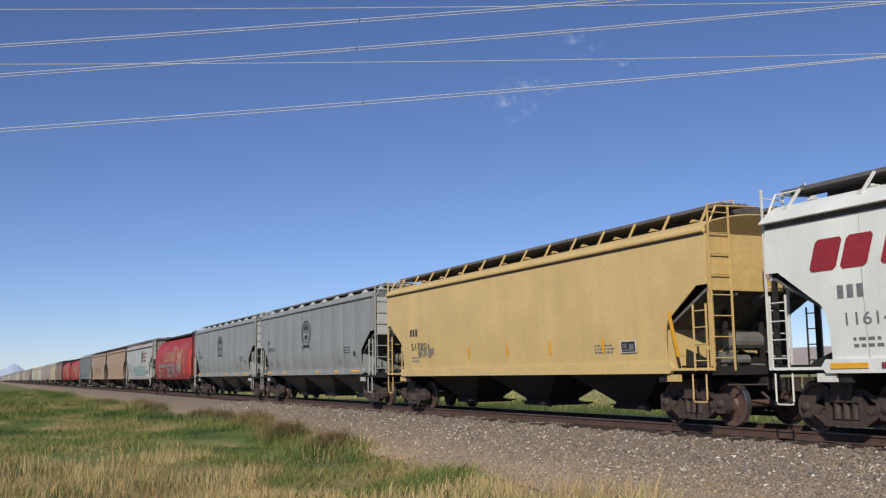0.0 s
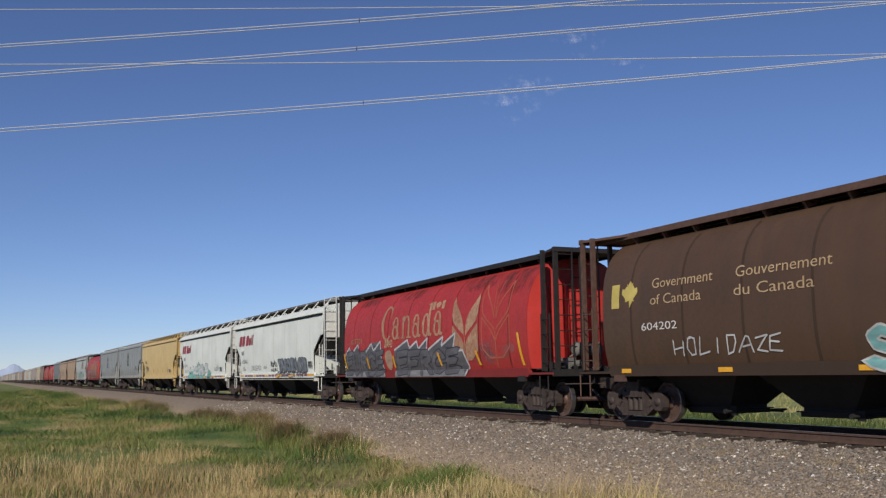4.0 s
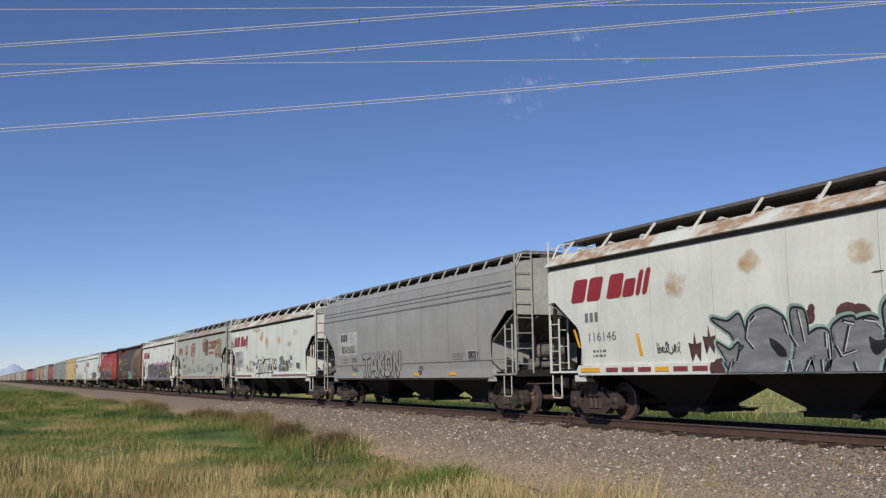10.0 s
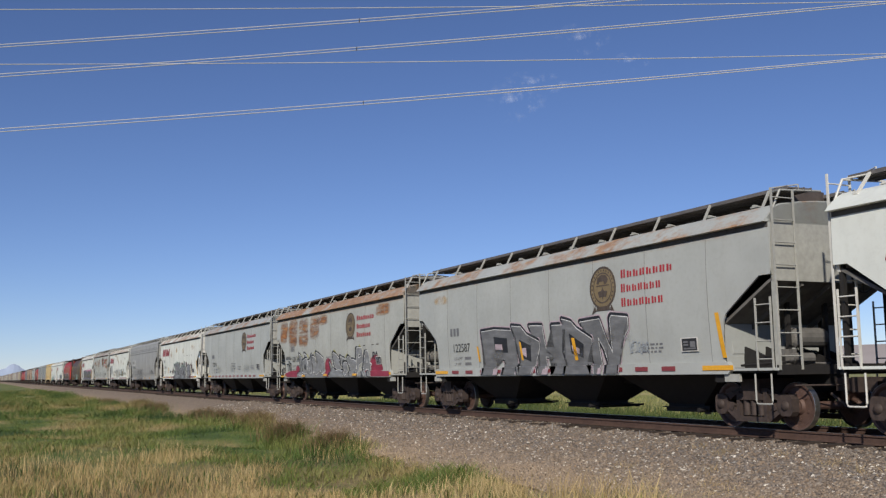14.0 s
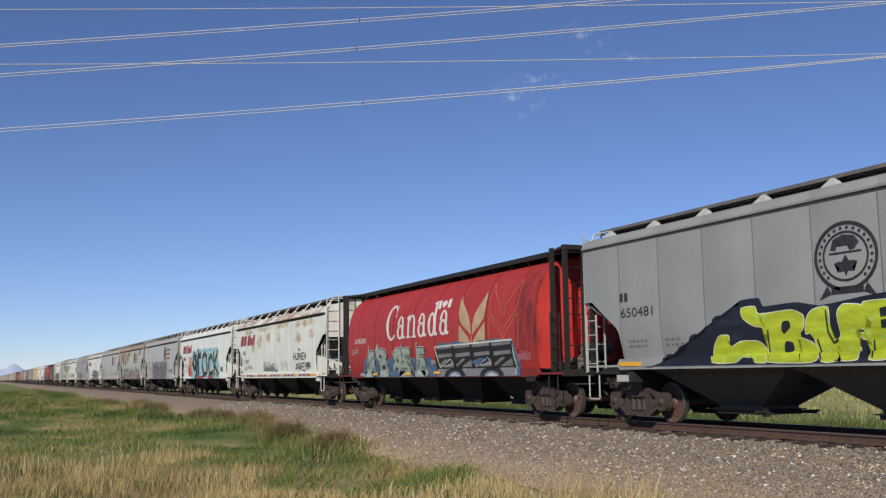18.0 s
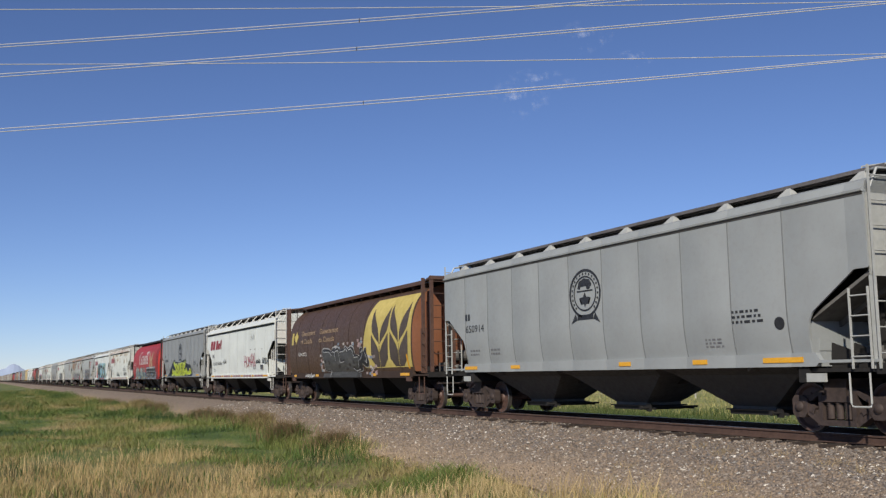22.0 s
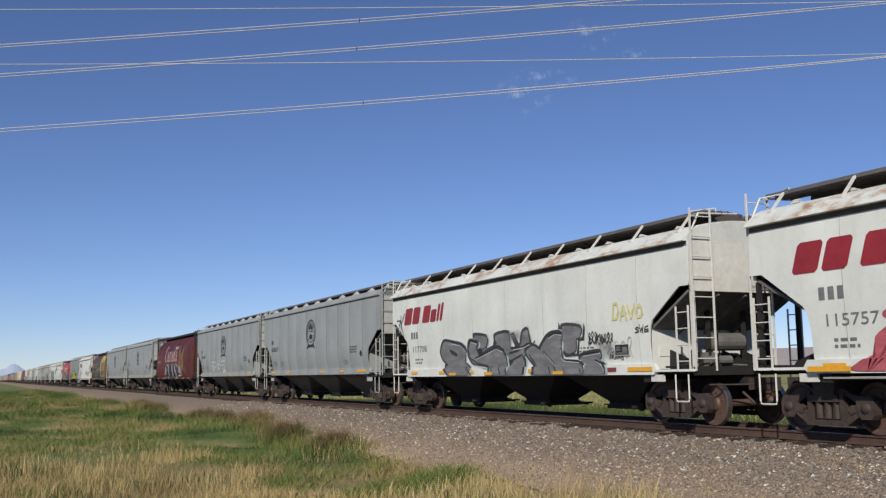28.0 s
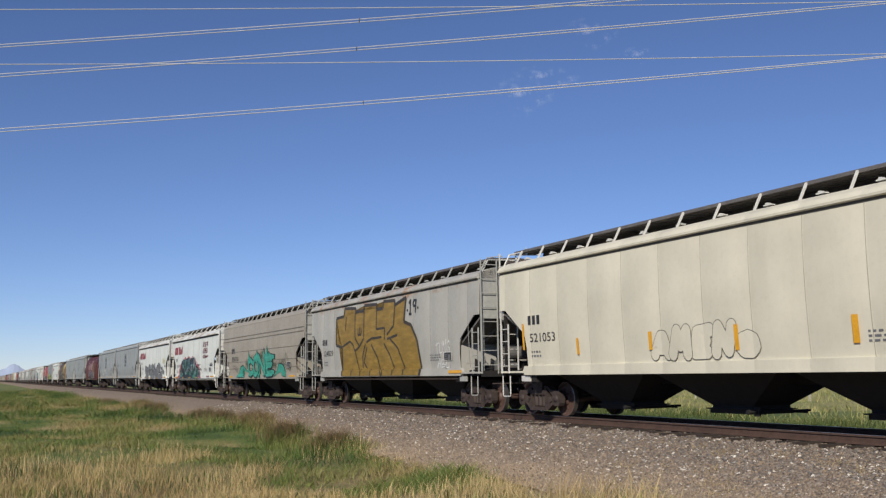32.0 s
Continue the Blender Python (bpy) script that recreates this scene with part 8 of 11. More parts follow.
    scribble(c[7], "smooth", 0.37, 0.81, 2.02, 2.15, (0.40, 0.40, 0.39), 92, 3, 0.012)
    scribble(c[7], "smooth", 0.95, 1.90, 1.99, 2.09, (0.40, 0.40, 0.39), 93, 3, 0.012)
    shapes(c[7], "smooth", "graffiti", stroke([(-4.51, 1.63), (-4.28, 1.86), (-3.96, 1.61), (-4.25, 1.40), (-4.51, 1.63)], 0.03) + [oval(-4.23, 1.64, 0.10, 0.10, 12)], spray((0.22, 0.22, 0.23)), 0.016, "grey sprayed diamond with an eye")
    green, dull = (0.10, 0.13, 0.12), (0.27, 0.31, 0.295)
    shapes(c[7], "smooth", "graffiti", [[(2.12, 1.66), (2.34, 1.78), (2.64, 1.70), (2.62, 1.40), (2.28, 1.37), (2.12, 1.47)], [(2.35, 2.05), (2.97, 2.14), (3.15, 1.70), (2.49, 1.69)]], spray(dull), 0.0115, "grey green buffed patch")
    for pts in [[(2.37, 2.00), (3.00, 2.07)], [(2.39, 1.94), (3.03, 2.00)], [(2.41, 1.88), (3.06, 1.93)], [(2.43, 1.82), (3.09, 1.86)], [(2.45, 1.75), (3.12, 1.79)], [(2.18, 1.66), (2.63, 1.67)], [(2.17, 1.60), (2.62, 1.61)], [(2.16, 1.53), (2.61, 1.55)], [(2.15, 1.47), (2.60, 1.49)], [(2.14, 1.41), (2.59, 1.43)], [(2.36, 2.06), (2.98, 2.15), (3.17, 1.68)]]:
        shapes(c[7], "smooth", "graffiti", stroke(pts, 0.03), spray(green), 0.015, "dark roller line")
    shapes(c[7], "smooth", "graffiti", [oval(2.88, 1.52, 0.19, 0.14, 12), oval(3.15, 1.82, 0.18, 0.14, 12), oval(3.25, 1.50, 0.16, 0.13, 12), oval(3.64, 1.78, 0.20, 0.16, 12), oval(3.71, 1.55, 0.20, 0.16, 12)], spray(green), 0.017, "dark green sprayed discs")
    shapes(c[7], "smooth", "graffiti", [*stroke([(2.79, 1.62), (3.03, 1.65)], 0.03), *stroke([(3.20, 1.93), (3.32, 1.64)], 0.03), *stroke([(3.51, 1.77), (3.57, 1.49)], 0.03), *stroke([(3.36, 1.56), (3.41, 1.38)], 0.03)], spray(dull), 0.0205, "grey green strokes over the discs")
    shapes(c[7], "smooth", "graffiti", [swept([(4.20, 1.95), (4.24, 2.09), (4.38, 2.15), (4.53, 2.08), (4.55, 1.93)])], spray(INK), 0.016, "black sprayed dome")
    tag(c[7], "smooth", "A", 4.29, 4.46, 1.96, 2.09, (0.7, 0.7, 0.68), 0.016, 96, 0.0, 0.03)
    shapes(c[7], "smooth", "graffiti", [oval(4.04, 1.86, 0.10, 0.10, 12)], spray(INK), 0.016)
    stripes(c[7], "smooth", [[(-3.68, 1.88), (-3.54, 1.87), (-3.46, 1.46), (-3.60, 1.46)], [(-1.32, 1.88), (-1.20, 1.89), (-1.11, 1.46), (-1.22, 1.45)], [(1.08, 1.88), (1.18, 1.89), (1.24, 1.47), (1.15, 1.45)], [(3.35, 1.86), (3.45, 1.87), (3.52, 1.44), (3.41, 1.42)]], 0.022)

    c[8] = other(8, "flow", MIDGREY, GREYBAR, "dusty grey covered hopper wagon with rounded ledged sides", number="850503", strip=[(-4.6, 0.3, "a"), (-0.9, 0.3, "a"), (1.6, 0.5, "a"), (4.4, 0.5, "a")])
    shapes(c[8], "flow", "stencil_patch", [rect(-6.4, 1.94, 2.3, 0.93)], spray((0.44, 0.44, 0.42)), 0.003)
    piece(c[8], "flow", "TAKON", -3.6, 0.2, 1.08, 1.98, MIDGREY, (0.03, 0.03, 0.03), 0.115, 0.02, "square", seed=13, lean=0.12, shadow=(-0.07, -0.04, (0.05, 0.05, 0.05), 0.0))
    tag(c[8], "flow", "CNS", -4.85, -4.2, 1.68, 1.85, (0.08, 0.08, 0.08), 0.014, 14, 0.05, 0.05)
    tag(c[8], "flow", "RWD", -4.85, -4.2, 1.30, 1.47, (0.08, 0.08, 0.08), 0.014, 15, 0.05, 0.05)
    shapes(c[8], "flow", "graffiti", ring(1.89, 1.30, 0.16, 0.15, 0.12, 0.11, 20) + [oval(1.84, 1.35, 0.025, 0.03, 8), oval(1.94, 1.35, 0.025, 0.03, 8)] + arc_band(1.89, 1.31, 0.08, 0.08, 0.05, 0.05, 0, 200, 340, 8), spray(INK), 0.012, "small black sprayed ring")
    tag(c[8], "flow", "VEX", 5.6, 6.2, 1.58, 1.75, (0.08, 0.09, 0.2), 0.016, 66)

    c[9] = rail_white(9, "116146", True)
    stripes(c[9], "smooth", [[(6.85, 1.38), (7.0, 1.38), (6.72, 2.3), (6.57, 2.3)]], 0.01)
    stripes(c[9], "smooth", [[(-7.0, 1.75), (-6.9, 1.75), (-7.1, 2.2), (-7.2, 2.2)], rect(-4.55, 1.5, 0.12, 0.5, -0.2), rect(4.95, 1.35, 0.13, 0.5, -0.2)])
    wine = (0.10, 0.045, 0.045)
    for sx, sz, k1 in ((5.0, 1.95, 1.0), (-2.65, 1.62, 0.85), (-2.2, 1.75, 0.8)):
        star = [(sx + k1 * (0.26 if k % 2 == 0 else 0.09) * math.sin(math.pi * k / 5), sz + k1 * (0.42 if k % 2 == 0 else 0.12) * math.cos(math.pi * k / 5)) for k in range(10)]
        shapes(c[9], "smooth", "graffiti", [star], spray(wine), 0.012, "dark maroon sprayed star")
    for x, z, a in ((0.50, 2.08, 0.13), (0.56, 2.22, 0.08), (1.35, 2.08, 0.26), (1.6, 2.04, 0.26), (3.0, 2.1, 0.24), (4.6, 2.05, 0.10), (4.35, 1.2, 0.4), (-1.9, 1.2, 0.3)):
        shapes(c[9], "smooth", "graffiti", [oval(x, z, a, min(a, 0.2), 12)], spray(wine), 0.0125, "dark maroon sprayed blot")
    form(c[9], "smooth", [(-1.04, 2.09), (-0.79, 2.25), (-0.50, 2.28), (-0.14, 2.10), (-0.00, 1.78), (0.04, 1.60), (-0.01, 1.32), (-0.09, 1.05), (-1.56, 1.06), (-1.54, 1.35), (-1.23, 1.58)], (0.225, 0.23, 0.24), (0.02, 0.02, 0.022), 0.048, 0.0165, [[(-0.52, 1.74), (-0.36, 1.69), (-0.14, 1.52), (-0.13, 1.39), (-0.32, 1.40), (-0.49, 1.58)]], (0.02, 0.02, 0.022), backs=((0.08, (0.30, 0.44, 0.38), -0.03, 0.02),))
    form(c[9], "smooth", [(0.07, 2.09), (0.12, 2.24), (0.37, 2.20), (0.43, 1.96), (0.43, 1.75), (0.66, 1.84), (0.89, 1.79), (0.88, 1.31), (0.68, 1.05), (0.41, 1.05), (0.57, 1.42), (0.55, 1.53), (0.40, 1.32), (0.29, 1.05), (-0.06, 1.05), (0.12, 1.54)], (0.225, 0.23, 0.24), (0.02, 0.02, 0.022), 0.048, 0.0225, backs=((0.08, (0.30, 0.44, 0.38), -0.03, 0.02),))
    form(c[9], "smooth", [(0.98, 1.83), (1.21, 1.99), (1.47, 2.01), (1.50, 1.86), (1.57, 1.96), (1.85, 1.99), (2.04, 1.88), (2.15, 1.68), (2.01, 1.29), (1.83, 1.04), (0.89, 1.05), (1.04, 1.41)], (0.225, 0.23, 0.24), (0.02, 0.02, 0.022), 0.048, 0.0165, [[(1.75, 1.68), (1.90, 1.61), (2.14, 1.63), (2.12, 1.53), (1.89, 1.37), (1.77, 1.44)]], (0.02, 0.02, 0.022), backs=((0.08, (0.30, 0.44, 0.38), -0.03, 0.02),))
    form(c[9], "smooth", [(2.10, 2.12), (2.25, 2.27), (2.42, 2.22), (2.43, 1.91), (2.35, 1.67), (2.61, 1.91), (2.79, 1.81), (2.57, 1.62), (2.82, 1.35), (2.64, 1.28), (2.44, 1.43), (2.55, 1.18), (2.40, 1.04), (2.04, 1.04), (2.17, 1.48), (2.11, 1.78)], (0.225, 0.23, 0.24), (0.02, 0.02, 0.022), 0.048, 0.0225, backs=((0.08, (0.30, 0.44, 0.38), -0.03, 0.02),))
    form(c[9], "smooth", [(-2.06, 2.18), (-1.62, 2.09), (-1.31, 2.22), (-1.22, 2.10), (-1.12, 1.76), (-1.00, 1.59), (-1.40, 1.68), (-1.55, 1.88), (-1.68, 1.95)], (0.225, 0.23, 0.24), (0.02, 0.02, 0.022), 0.048, 0.0165, backs=((0.08, (0.30, 0.44, 0.38), -0.03, 0.02),))
    form(c[9], "smooth", [(-1.96, 1.69), (-1.61, 1.53), (-1.35, 1.67), (-1.47, 1.35), (-1.64, 1.21), (-1.80, 1.47)], (0.225, 0.23, 0.24), (0.02, 0.02, 0.022), 0.048, 0.0225, backs=((0.08, (0.30, 0.44, 0.38), -0.03, 0.02),))
    for pts in [[(0.27, 2.17), (0.33, 1.86), (0.36, 1.64)], [(-0.10, 2.04), (-0.03, 1.79)], [(2.29, 2.19), (2.38, 2.10), (2.31, 1.77)], [(1.29, 1.94), (1.48, 1.89)], [(1.71, 1.95), (1.94, 1.91), (2.06, 1.78)], [(2.62, 1.61), (2.78, 1.42)], [(0.86, 1.75), (0.85, 1.52)], [(-1.01, 2.01), (-0.82, 2.14)]]:
        shapes(c[9], "smooth", "graffiti", fat([(a - 0.04, b + 0.03) for a, b in pts], 0.022, "round"), spray(INK), 0.0265, "black sprayed outline")
        shapes(c[9], "smooth", "graffiti", fat(pts, 0.012, "spike"), spray((0.62, 0.64, 0.66)), 0.0315, "pale gleam on a letter")
    for pts in [[(0.86, 1.75), (0.85, 1.31)], [(2.07, 1.68), (2.14, 1.46)], [(1.03, 1.54), (1.12, 1.37), (1.43, 1.45)], [(1.35, 1.86), (1.19, 1.46)], [(-1.54, 1.35), (-1.67, 1.07)], [(0.46, 1.32), (0.29, 1.06)], [(0.73, 1.31), (0.74, 1.06)], [(1.44, 1.25), (1.51, 1.05)], [(2.08, 1.29), (2.10, 1.07)], [(2.41, 1.43), (2.50, 1.05)], [(-0.01, 1.32), (0.04, 1.06)], [(-0.00, 1.78), (0.13, 1.58)], [(-1.04, 2.09), (-1.15, 1.76), (-0.97, 1.57)]]:
        shapes(c[9], "smooth", "graffiti", fat(pts, 0.024, "round"), spray(INK), 0.0275, "black line between letters")
        shapes(c[9], "smooth", "graffiti", fat([(a + 0.045, b) for a, b in pts], 0.010, "spike"), spray((0.62, 0.64, 0.66)), 0.0315, "pale gleam on a letter")
    scribble(c[9], "smooth", 2.89, 3.38, 1.54, 1.69, INK, 103, 5, 0.02)
    piece(c[9], "smooth", "O", 3.05, 4.5, 1.18, 2.12, (0.225, 0.23, 0.24), (0.02, 0.02, 0.022), 0.28, 0.05, "round", (0.62, 0.64, 0.66), 30)
    shapes(c[9], "smooth", "graffiti", [rect(-1.5, 1.07, 5.7, 0.15)], spray((0.30, 0.31, 0.31)), 0.0155, "pale grey sprayed base")
    tag(c[9], "smooth", "VES", 4.75, 5.6, 1.5, 1.8, (0.1, 0.1, 0.1), 0.012, 68)
    scribble(c[9], "smooth", -3.91, -3.09, 1.52, 1.78, INK, 104, 6, 0.016)

    c[10] = crest_grey(10, "122136", False)
    for k, a in enumerate((-4.5, -1.0, 2.4)):
        scribble(c[10], "smooth", a, a + 1.2, 1.45, 1.82, (0.36, 0.39, 0.39), 215 + k, 5, 0.020)

    c[11] = crest_grey(11, "120136", True, strip=BAND)
    shapes(c[11], "smooth", "graffiti", [oval(-5.5, 1.24, 1.3, 0.17, 16), oval(-4.85, 1.42, 0.3, 0.22, 14), oval(-0.35, 1.5, 0.45, 0.4, 16), oval(5.0, 1.4, 0.9, 0.3, 16), oval(5.2, 1.7, 0.5, 0.2, 14), rect(4.6, 1.1, 2.0, 0.2)], spray(WINE), 0.009)
    silver, ash = (0.25, 0.254, 0.258), (0.82, 0.82, 0.78)
    for x0, x1 in ((-4.7, -0.75), (0.1, 4.7)):
        shapes(c[11], "smooth", "graffiti", [rect(x0 - 0.1, 1.07, x1 - x0, 0.2)], spray((0.25, 0.25, 0.255)), 0.0125, "grey sprayed base of a graffiti piece")
    dark = ((0.07, (0.025, 0.025, 0.03), -0.07, 0.03),)
    form(c[11], "smooth", [(-4.54, 2.17), (-4.08, 1.96), (-3.94, 1.41), (-3.70, 1.31), (-4.28, 1.16), (-4.61, 1.27), (-4.35, 1.40), (-4.42, 1.86)], silver, ash, 0.021, 0.0165, backs=dark, bend=2)
    form(c[11], "smooth", [(-3.87, 1.85), (-3.34, 1.93), (-3.26, 1.35), (-3.54, 1.25), (-3.96, 1.34), (-4.02, 1.75)], silver, ash, 0.021, 0.0225, [[(-3.75, 1.64), (-3.55, 1.68), (-3.53, 1.43), (-3.74, 1.46)]], (0.03, 0.03, 0.034), backs=dark, bend=2)
    form(c[11], "smooth", [(-3.70, 2.18), (-3.29, 2.01), (-3.26, 1.65), (-3.10, 1.85), (-2.90, 1.84), (-2.58, 2.10), (-2.59, 1.71), (-2.46, 1.34), (-2.87, 1.25), (-2.93, 1.59), (-3.15, 1.31), (-3.30, 1.63), (-3.43, 1.91)], silver, ash, 0.021, 0.0165, backs=dark, bend=2)
    form(c[11], "smooth", [(-1.95, 2.18), (-0.94, 1.88), (-0.84, 1.31), (-1.14, 1.27), (-1.28, 1.44), (-1.48, 1.31), (-1.94, 1.21), (-2.11, 1.33), (-2.42, 1.34), (-2.49, 2.00), (-2.13, 1.93), (-2.09, 1.69), (-1.69, 1.62), (-1.84, 1.95)], silver, ash, 0.021, 0.0225, backs=dark, bend=2)
    form(c[11], "smooth", [(-0.16, 1.72), (0.18, 1.47), (0.61, 1.35), (1.54, 1.33), (1.44, 1.04), (-0.14, 1.05), (0.03, 1.32)], silver, ash, 0.021, 0.0165, backs=dark, bend=2)
    form(c[11], "smooth", [(0.34, 2.02), (0.48, 2.10), (1.10, 1.86), (1.10, 1.69), (0.80, 1.77), (1.25, 1.52), (1.20, 1.38), (0.66, 1.44), (0.51, 1.61)], silver, ash, 0.021, 0.0225, backs=dark, bend=2)
    form(c[11], "smooth", [(1.25, 1.94), (1.43, 1.87), (1.80, 1.81), (1.76, 1.67), (1.55, 1.70), (1.57, 1.52), (1.37, 1.58)], silver, ash, 0.021, 0.0165, backs=dark, bend=2)
    form(c[11], "smooth", [(1.62, 1.65), (2.04, 1.66), (2.08, 1.26), (1.84, 1.17), (1.64, 1.27)], silver, ash, 0.021, 0.0225, backs=dark, bend=2)
    form(c[11], "smooth", [(2.12, 1.85), (2.26, 1.91), (2.56, 1.76), (2.57, 1.49), (2.66, 1.77), (3.03, 1.72), (3.13, 1.64), (3.01, 1.27), (3.11, 1.06), (2.52, 1.07), (2.38, 1.26), (2.29, 1.59), (2.16, 1.62)], silver, ash, 0.021, 0.0165, backs=dark, bend=2)
    piece(c[11], "smooth", "PA", 3.14, 4.7, 1.14, 2.1, silver, ash, 0.165, 0.025, "spike", None, 30, 0.1, 0.05, shadow=(-0.12, 0.02, (0.025, 0.025, 0.03), 0.02), heights=(1.15, 0.95))
    for x, z in ((-4.3, 2.2), (-3.3, 2.15), (-2.0, 2.32), (0.5, 2.25), (2.1, 2.05), (3.55, 2.35)):
        shapes(c[11], "smooth", "graffiti", [[(x - 0.45, z - 0.25), (x, z), (x + 0.35, z - 0.22), (x - 0.05, z - 0.1)]], spray((0.42, 0.40, 0.12)), 0.012, "thin yellow sprayed glow")
    tag(c[11], "smooth", "RO", 4.9, 5.5, 1.75, 2.0, INK, 0.03, 35)
    tag(c[11], "smooth", "TRO", -6.56, -5.79, 1.43, 1.81, INK, 0.026, 31, 0.0, 0.08)
    scribble(c[11], "smooth", -6.73, -5.80, 1.93, 2.09, INK, 102, 6, 0.02)
    stripes(c[11], "smooth", [rect(-7.39, 1.10, 0.50, 0.09), rect(-3.97, 1.12, 0.48, 0.09), rect(-0.83, 1.14, 0.50, 0.09), rect(2.84, 1.14, 0.48, 0.09)], 0.05)

    c[12] = crest_grey(12, "122587", False)
    stripes(c[12], "smooth", [[(6.55, 1.4), (6.67, 1.4), (6.53, 2.3), (6.41, 2.3)], rect(-4.0, 1.5, 0.10, 0.45, -0.2), rect(-1.45, 1.5, 0.1, 0.5, -0.2), rect(1.2, 1.45, 0.14, 0.55, -0.2)], 0.034)
    form(c[12], "smooth", [(-3.77, 2.36), (-2.99, 2.39), (-1.74, 2.30), (-1.80, 1.86), (-1.68, 1.36), (-1.89, 1.06), (-2.55, 1.06), (-2.36, 1.38), (-2.46, 1.55), (-2.97, 1.57), (-2.93, 1.32), (-3.15, 1.07), (-3.78, 1.07), (-3.60, 1.33), (-3.67, 1.73)], (0.17, 0.172, 0.178), (0.72, 0.72, 0.71), 0.018, 0.0165, [[(-3.02, 2.19), (-2.23, 2.12), (-2.22, 1.72), (-2.96, 1.75)]], (0.02, 0.02, 0.024), backs=((0.07, (0.02, 0.02, 0.024), -0.03, 0.02), (0.105, (0.50, 0.40, 0.44), -0.03, 0.02)), bend=1)
    form(c[12], "smooth", [(-1.93, 2.44), (-1.42, 2.39), (-1.13, 2.17), (-0.50, 1.97), (-0.48, 1.81), (-0.77, 1.35), (-1.01, 1.06), (-1.65, 1.06), (-1.69, 1.30), (-1.52, 1.36), (-1.59, 1.67), (-1.72, 2.10)], (0.17, 0.172, 0.178), (0.72, 0.72, 0.71), 0.018, 0.0225, [[(-1.53, 2.05), (-0.93, 1.88), (-0.96, 1.45), (-1.48, 1.58)]], (0.02, 0.02, 0.024), backs=((0.07, (0.02, 0.02, 0.024), -0.03, 0.02), (0.105, (0.50, 0.40, 0.44), -0.03, 0.02)), bend=1)
    form(c[12], "smooth", [(-0.98, 2.40), (-0.31, 2.37), (-0.17, 1.76), (0.23, 1.71), (0.17, 2.35), (0.76, 2.34), (0.74, 1.65), (0.84, 1.32), (0.70, 1.05), (0.12, 1.05), (0.32, 1.27), (0.27, 1.53), (-0.20, 1.57), (-0.18, 1.28), (-0.43, 1.05), (-0.56, 1.11), (-0.64, 1.46), (-0.48, 1.86), (-0.86, 2.23)], (0.17, 0.172, 0.178), (0.72, 0.72, 0.71), 0.018, 0.0165, backs=((0.07, (0.02, 0.02, 0.024), -0.03, 0.02), (0.105, (0.50, 0.40, 0.44), -0.03, 0.02)), bend=1)
    form(c[12], "smooth", [(0.68, 2.49), (1.09, 2.40), (1.34, 2.22), (1.98, 1.94), (1.96, 1.82), (1.70, 1.39), (1.92, 1.25), (1.92, 1.04), (0.73, 1.05), (0.84, 1.32), (0.71, 1.67), (0.82, 2.30)], (0.17, 0.172, 0.178), (0.72, 0.72, 0.71), 0.018, 0.0225, [[(0.99, 2.12), (1.62, 1.83), (1.57, 1.50), (1.05, 1.62)]], (0.02, 0.02, 0.024), backs=((0.07, (0.02, 0.02, 0.024), -0.03, 0.02), (0.105, (0.50, 0.40, 0.44), -0.03, 0.02)), bend=1)
    form(c[12], "smooth", [(1.51, 2.37), (2.34, 2.40), (2.60, 1.89), (2.80, 1.58), (2.77, 2.38), (2.83, 2.45), (3.47, 2.38), (3.47, 2.13), (3.30, 1.95), (3.11, 1.67), (2.96, 1.04), (2.52, 1.04), (2.60, 1.34), (2.47, 1.69), (2.24, 1.99), (2.28, 1.70), (2.33, 1.29), (2.15, 1.04), (2.05, 1.09), (2.02, 1.30), (1.92, 1.71), (1.85, 2.03)], (0.17, 0.172, 0.178), (0.72, 0.72, 0.71), 0.018, 0.0165, backs=((0.07, (0.02, 0.02, 0.024), -0.03, 0.02), (0.105, (0.50, 0.40, 0.44), -0.03, 0.02)), bend=1)
    shapes(c[12], "smooth", "graffiti", [[(-2.93, 1.98), (-2.52, 1.96), (-2.50, 1.81), (-2.93, 1.82)], [(-1.41, 1.82), (-1.18, 1.83), (-1.18, 1.57), (-1.40, 1.65)], [(1.08, 1.83), (1.43, 1.73), (1.41, 1.59), (1.12, 1.68)], [(-3.02, 1.28), (-2.76, 1.28), (-2.84, 1.10), (-3.10, 1.10)], [(-0.29, 1.25), (-0.01, 1.28), (-0.08, 1.09), (-0.39, 1.09)], [(2.24, 1.25), (2.34, 1.24), (2.35, 1.09), (2.18, 1.09)]], spray((0.52, 0.42, 0.46)), 0.0315, "pale pink gaps between letters")
    rusty(c[12], "smooth", [(-3.31, 1.39, 0.90, 0.55), (-1.38, 1.72, 0.90, 0.55), (-0.17, 1.34, 0.90, 0.55), (0.97, 1.32, 0.90, 0.55), (2.20, 1.70, 0.90, 0.55), (2.87, 1.78, 0.90, 0.55)], HAZE, 0.034)
    scribble(c[12], "smooth", 3.47, 4.21, 1.56, 1.88, (0.34, 0.38, 0.42), 101, 5, 0.018)

    c[13] = rail_white(13, "116252", strip=[])
    halo(c[13], "smooth", -4.2, 4.8, 1.07, 3.05, (0.27, 0.53, 0.66), 32, 6, 0.009, 0.10, "sky blue sprayed cloud")
    form(c[13], "smooth", [(-3.79, 2.15), (-3.45, 2.33), (-3.27, 2.73), (-3.06, 2.96), (-2.87, 2.96), (-2.80, 2.81), (-2.94, 2.50), (-3.18, 2.23), (-3.27, 1.81), (-3.08, 1.50), (-3.52, 1.82)], (0.018, 0.018, 0.02), (0.80, 0.82, 0.78), 0.03, 0.0165, backs=((0.05, (0.03, 0.03, 0.035), 0.0, 0.0),))
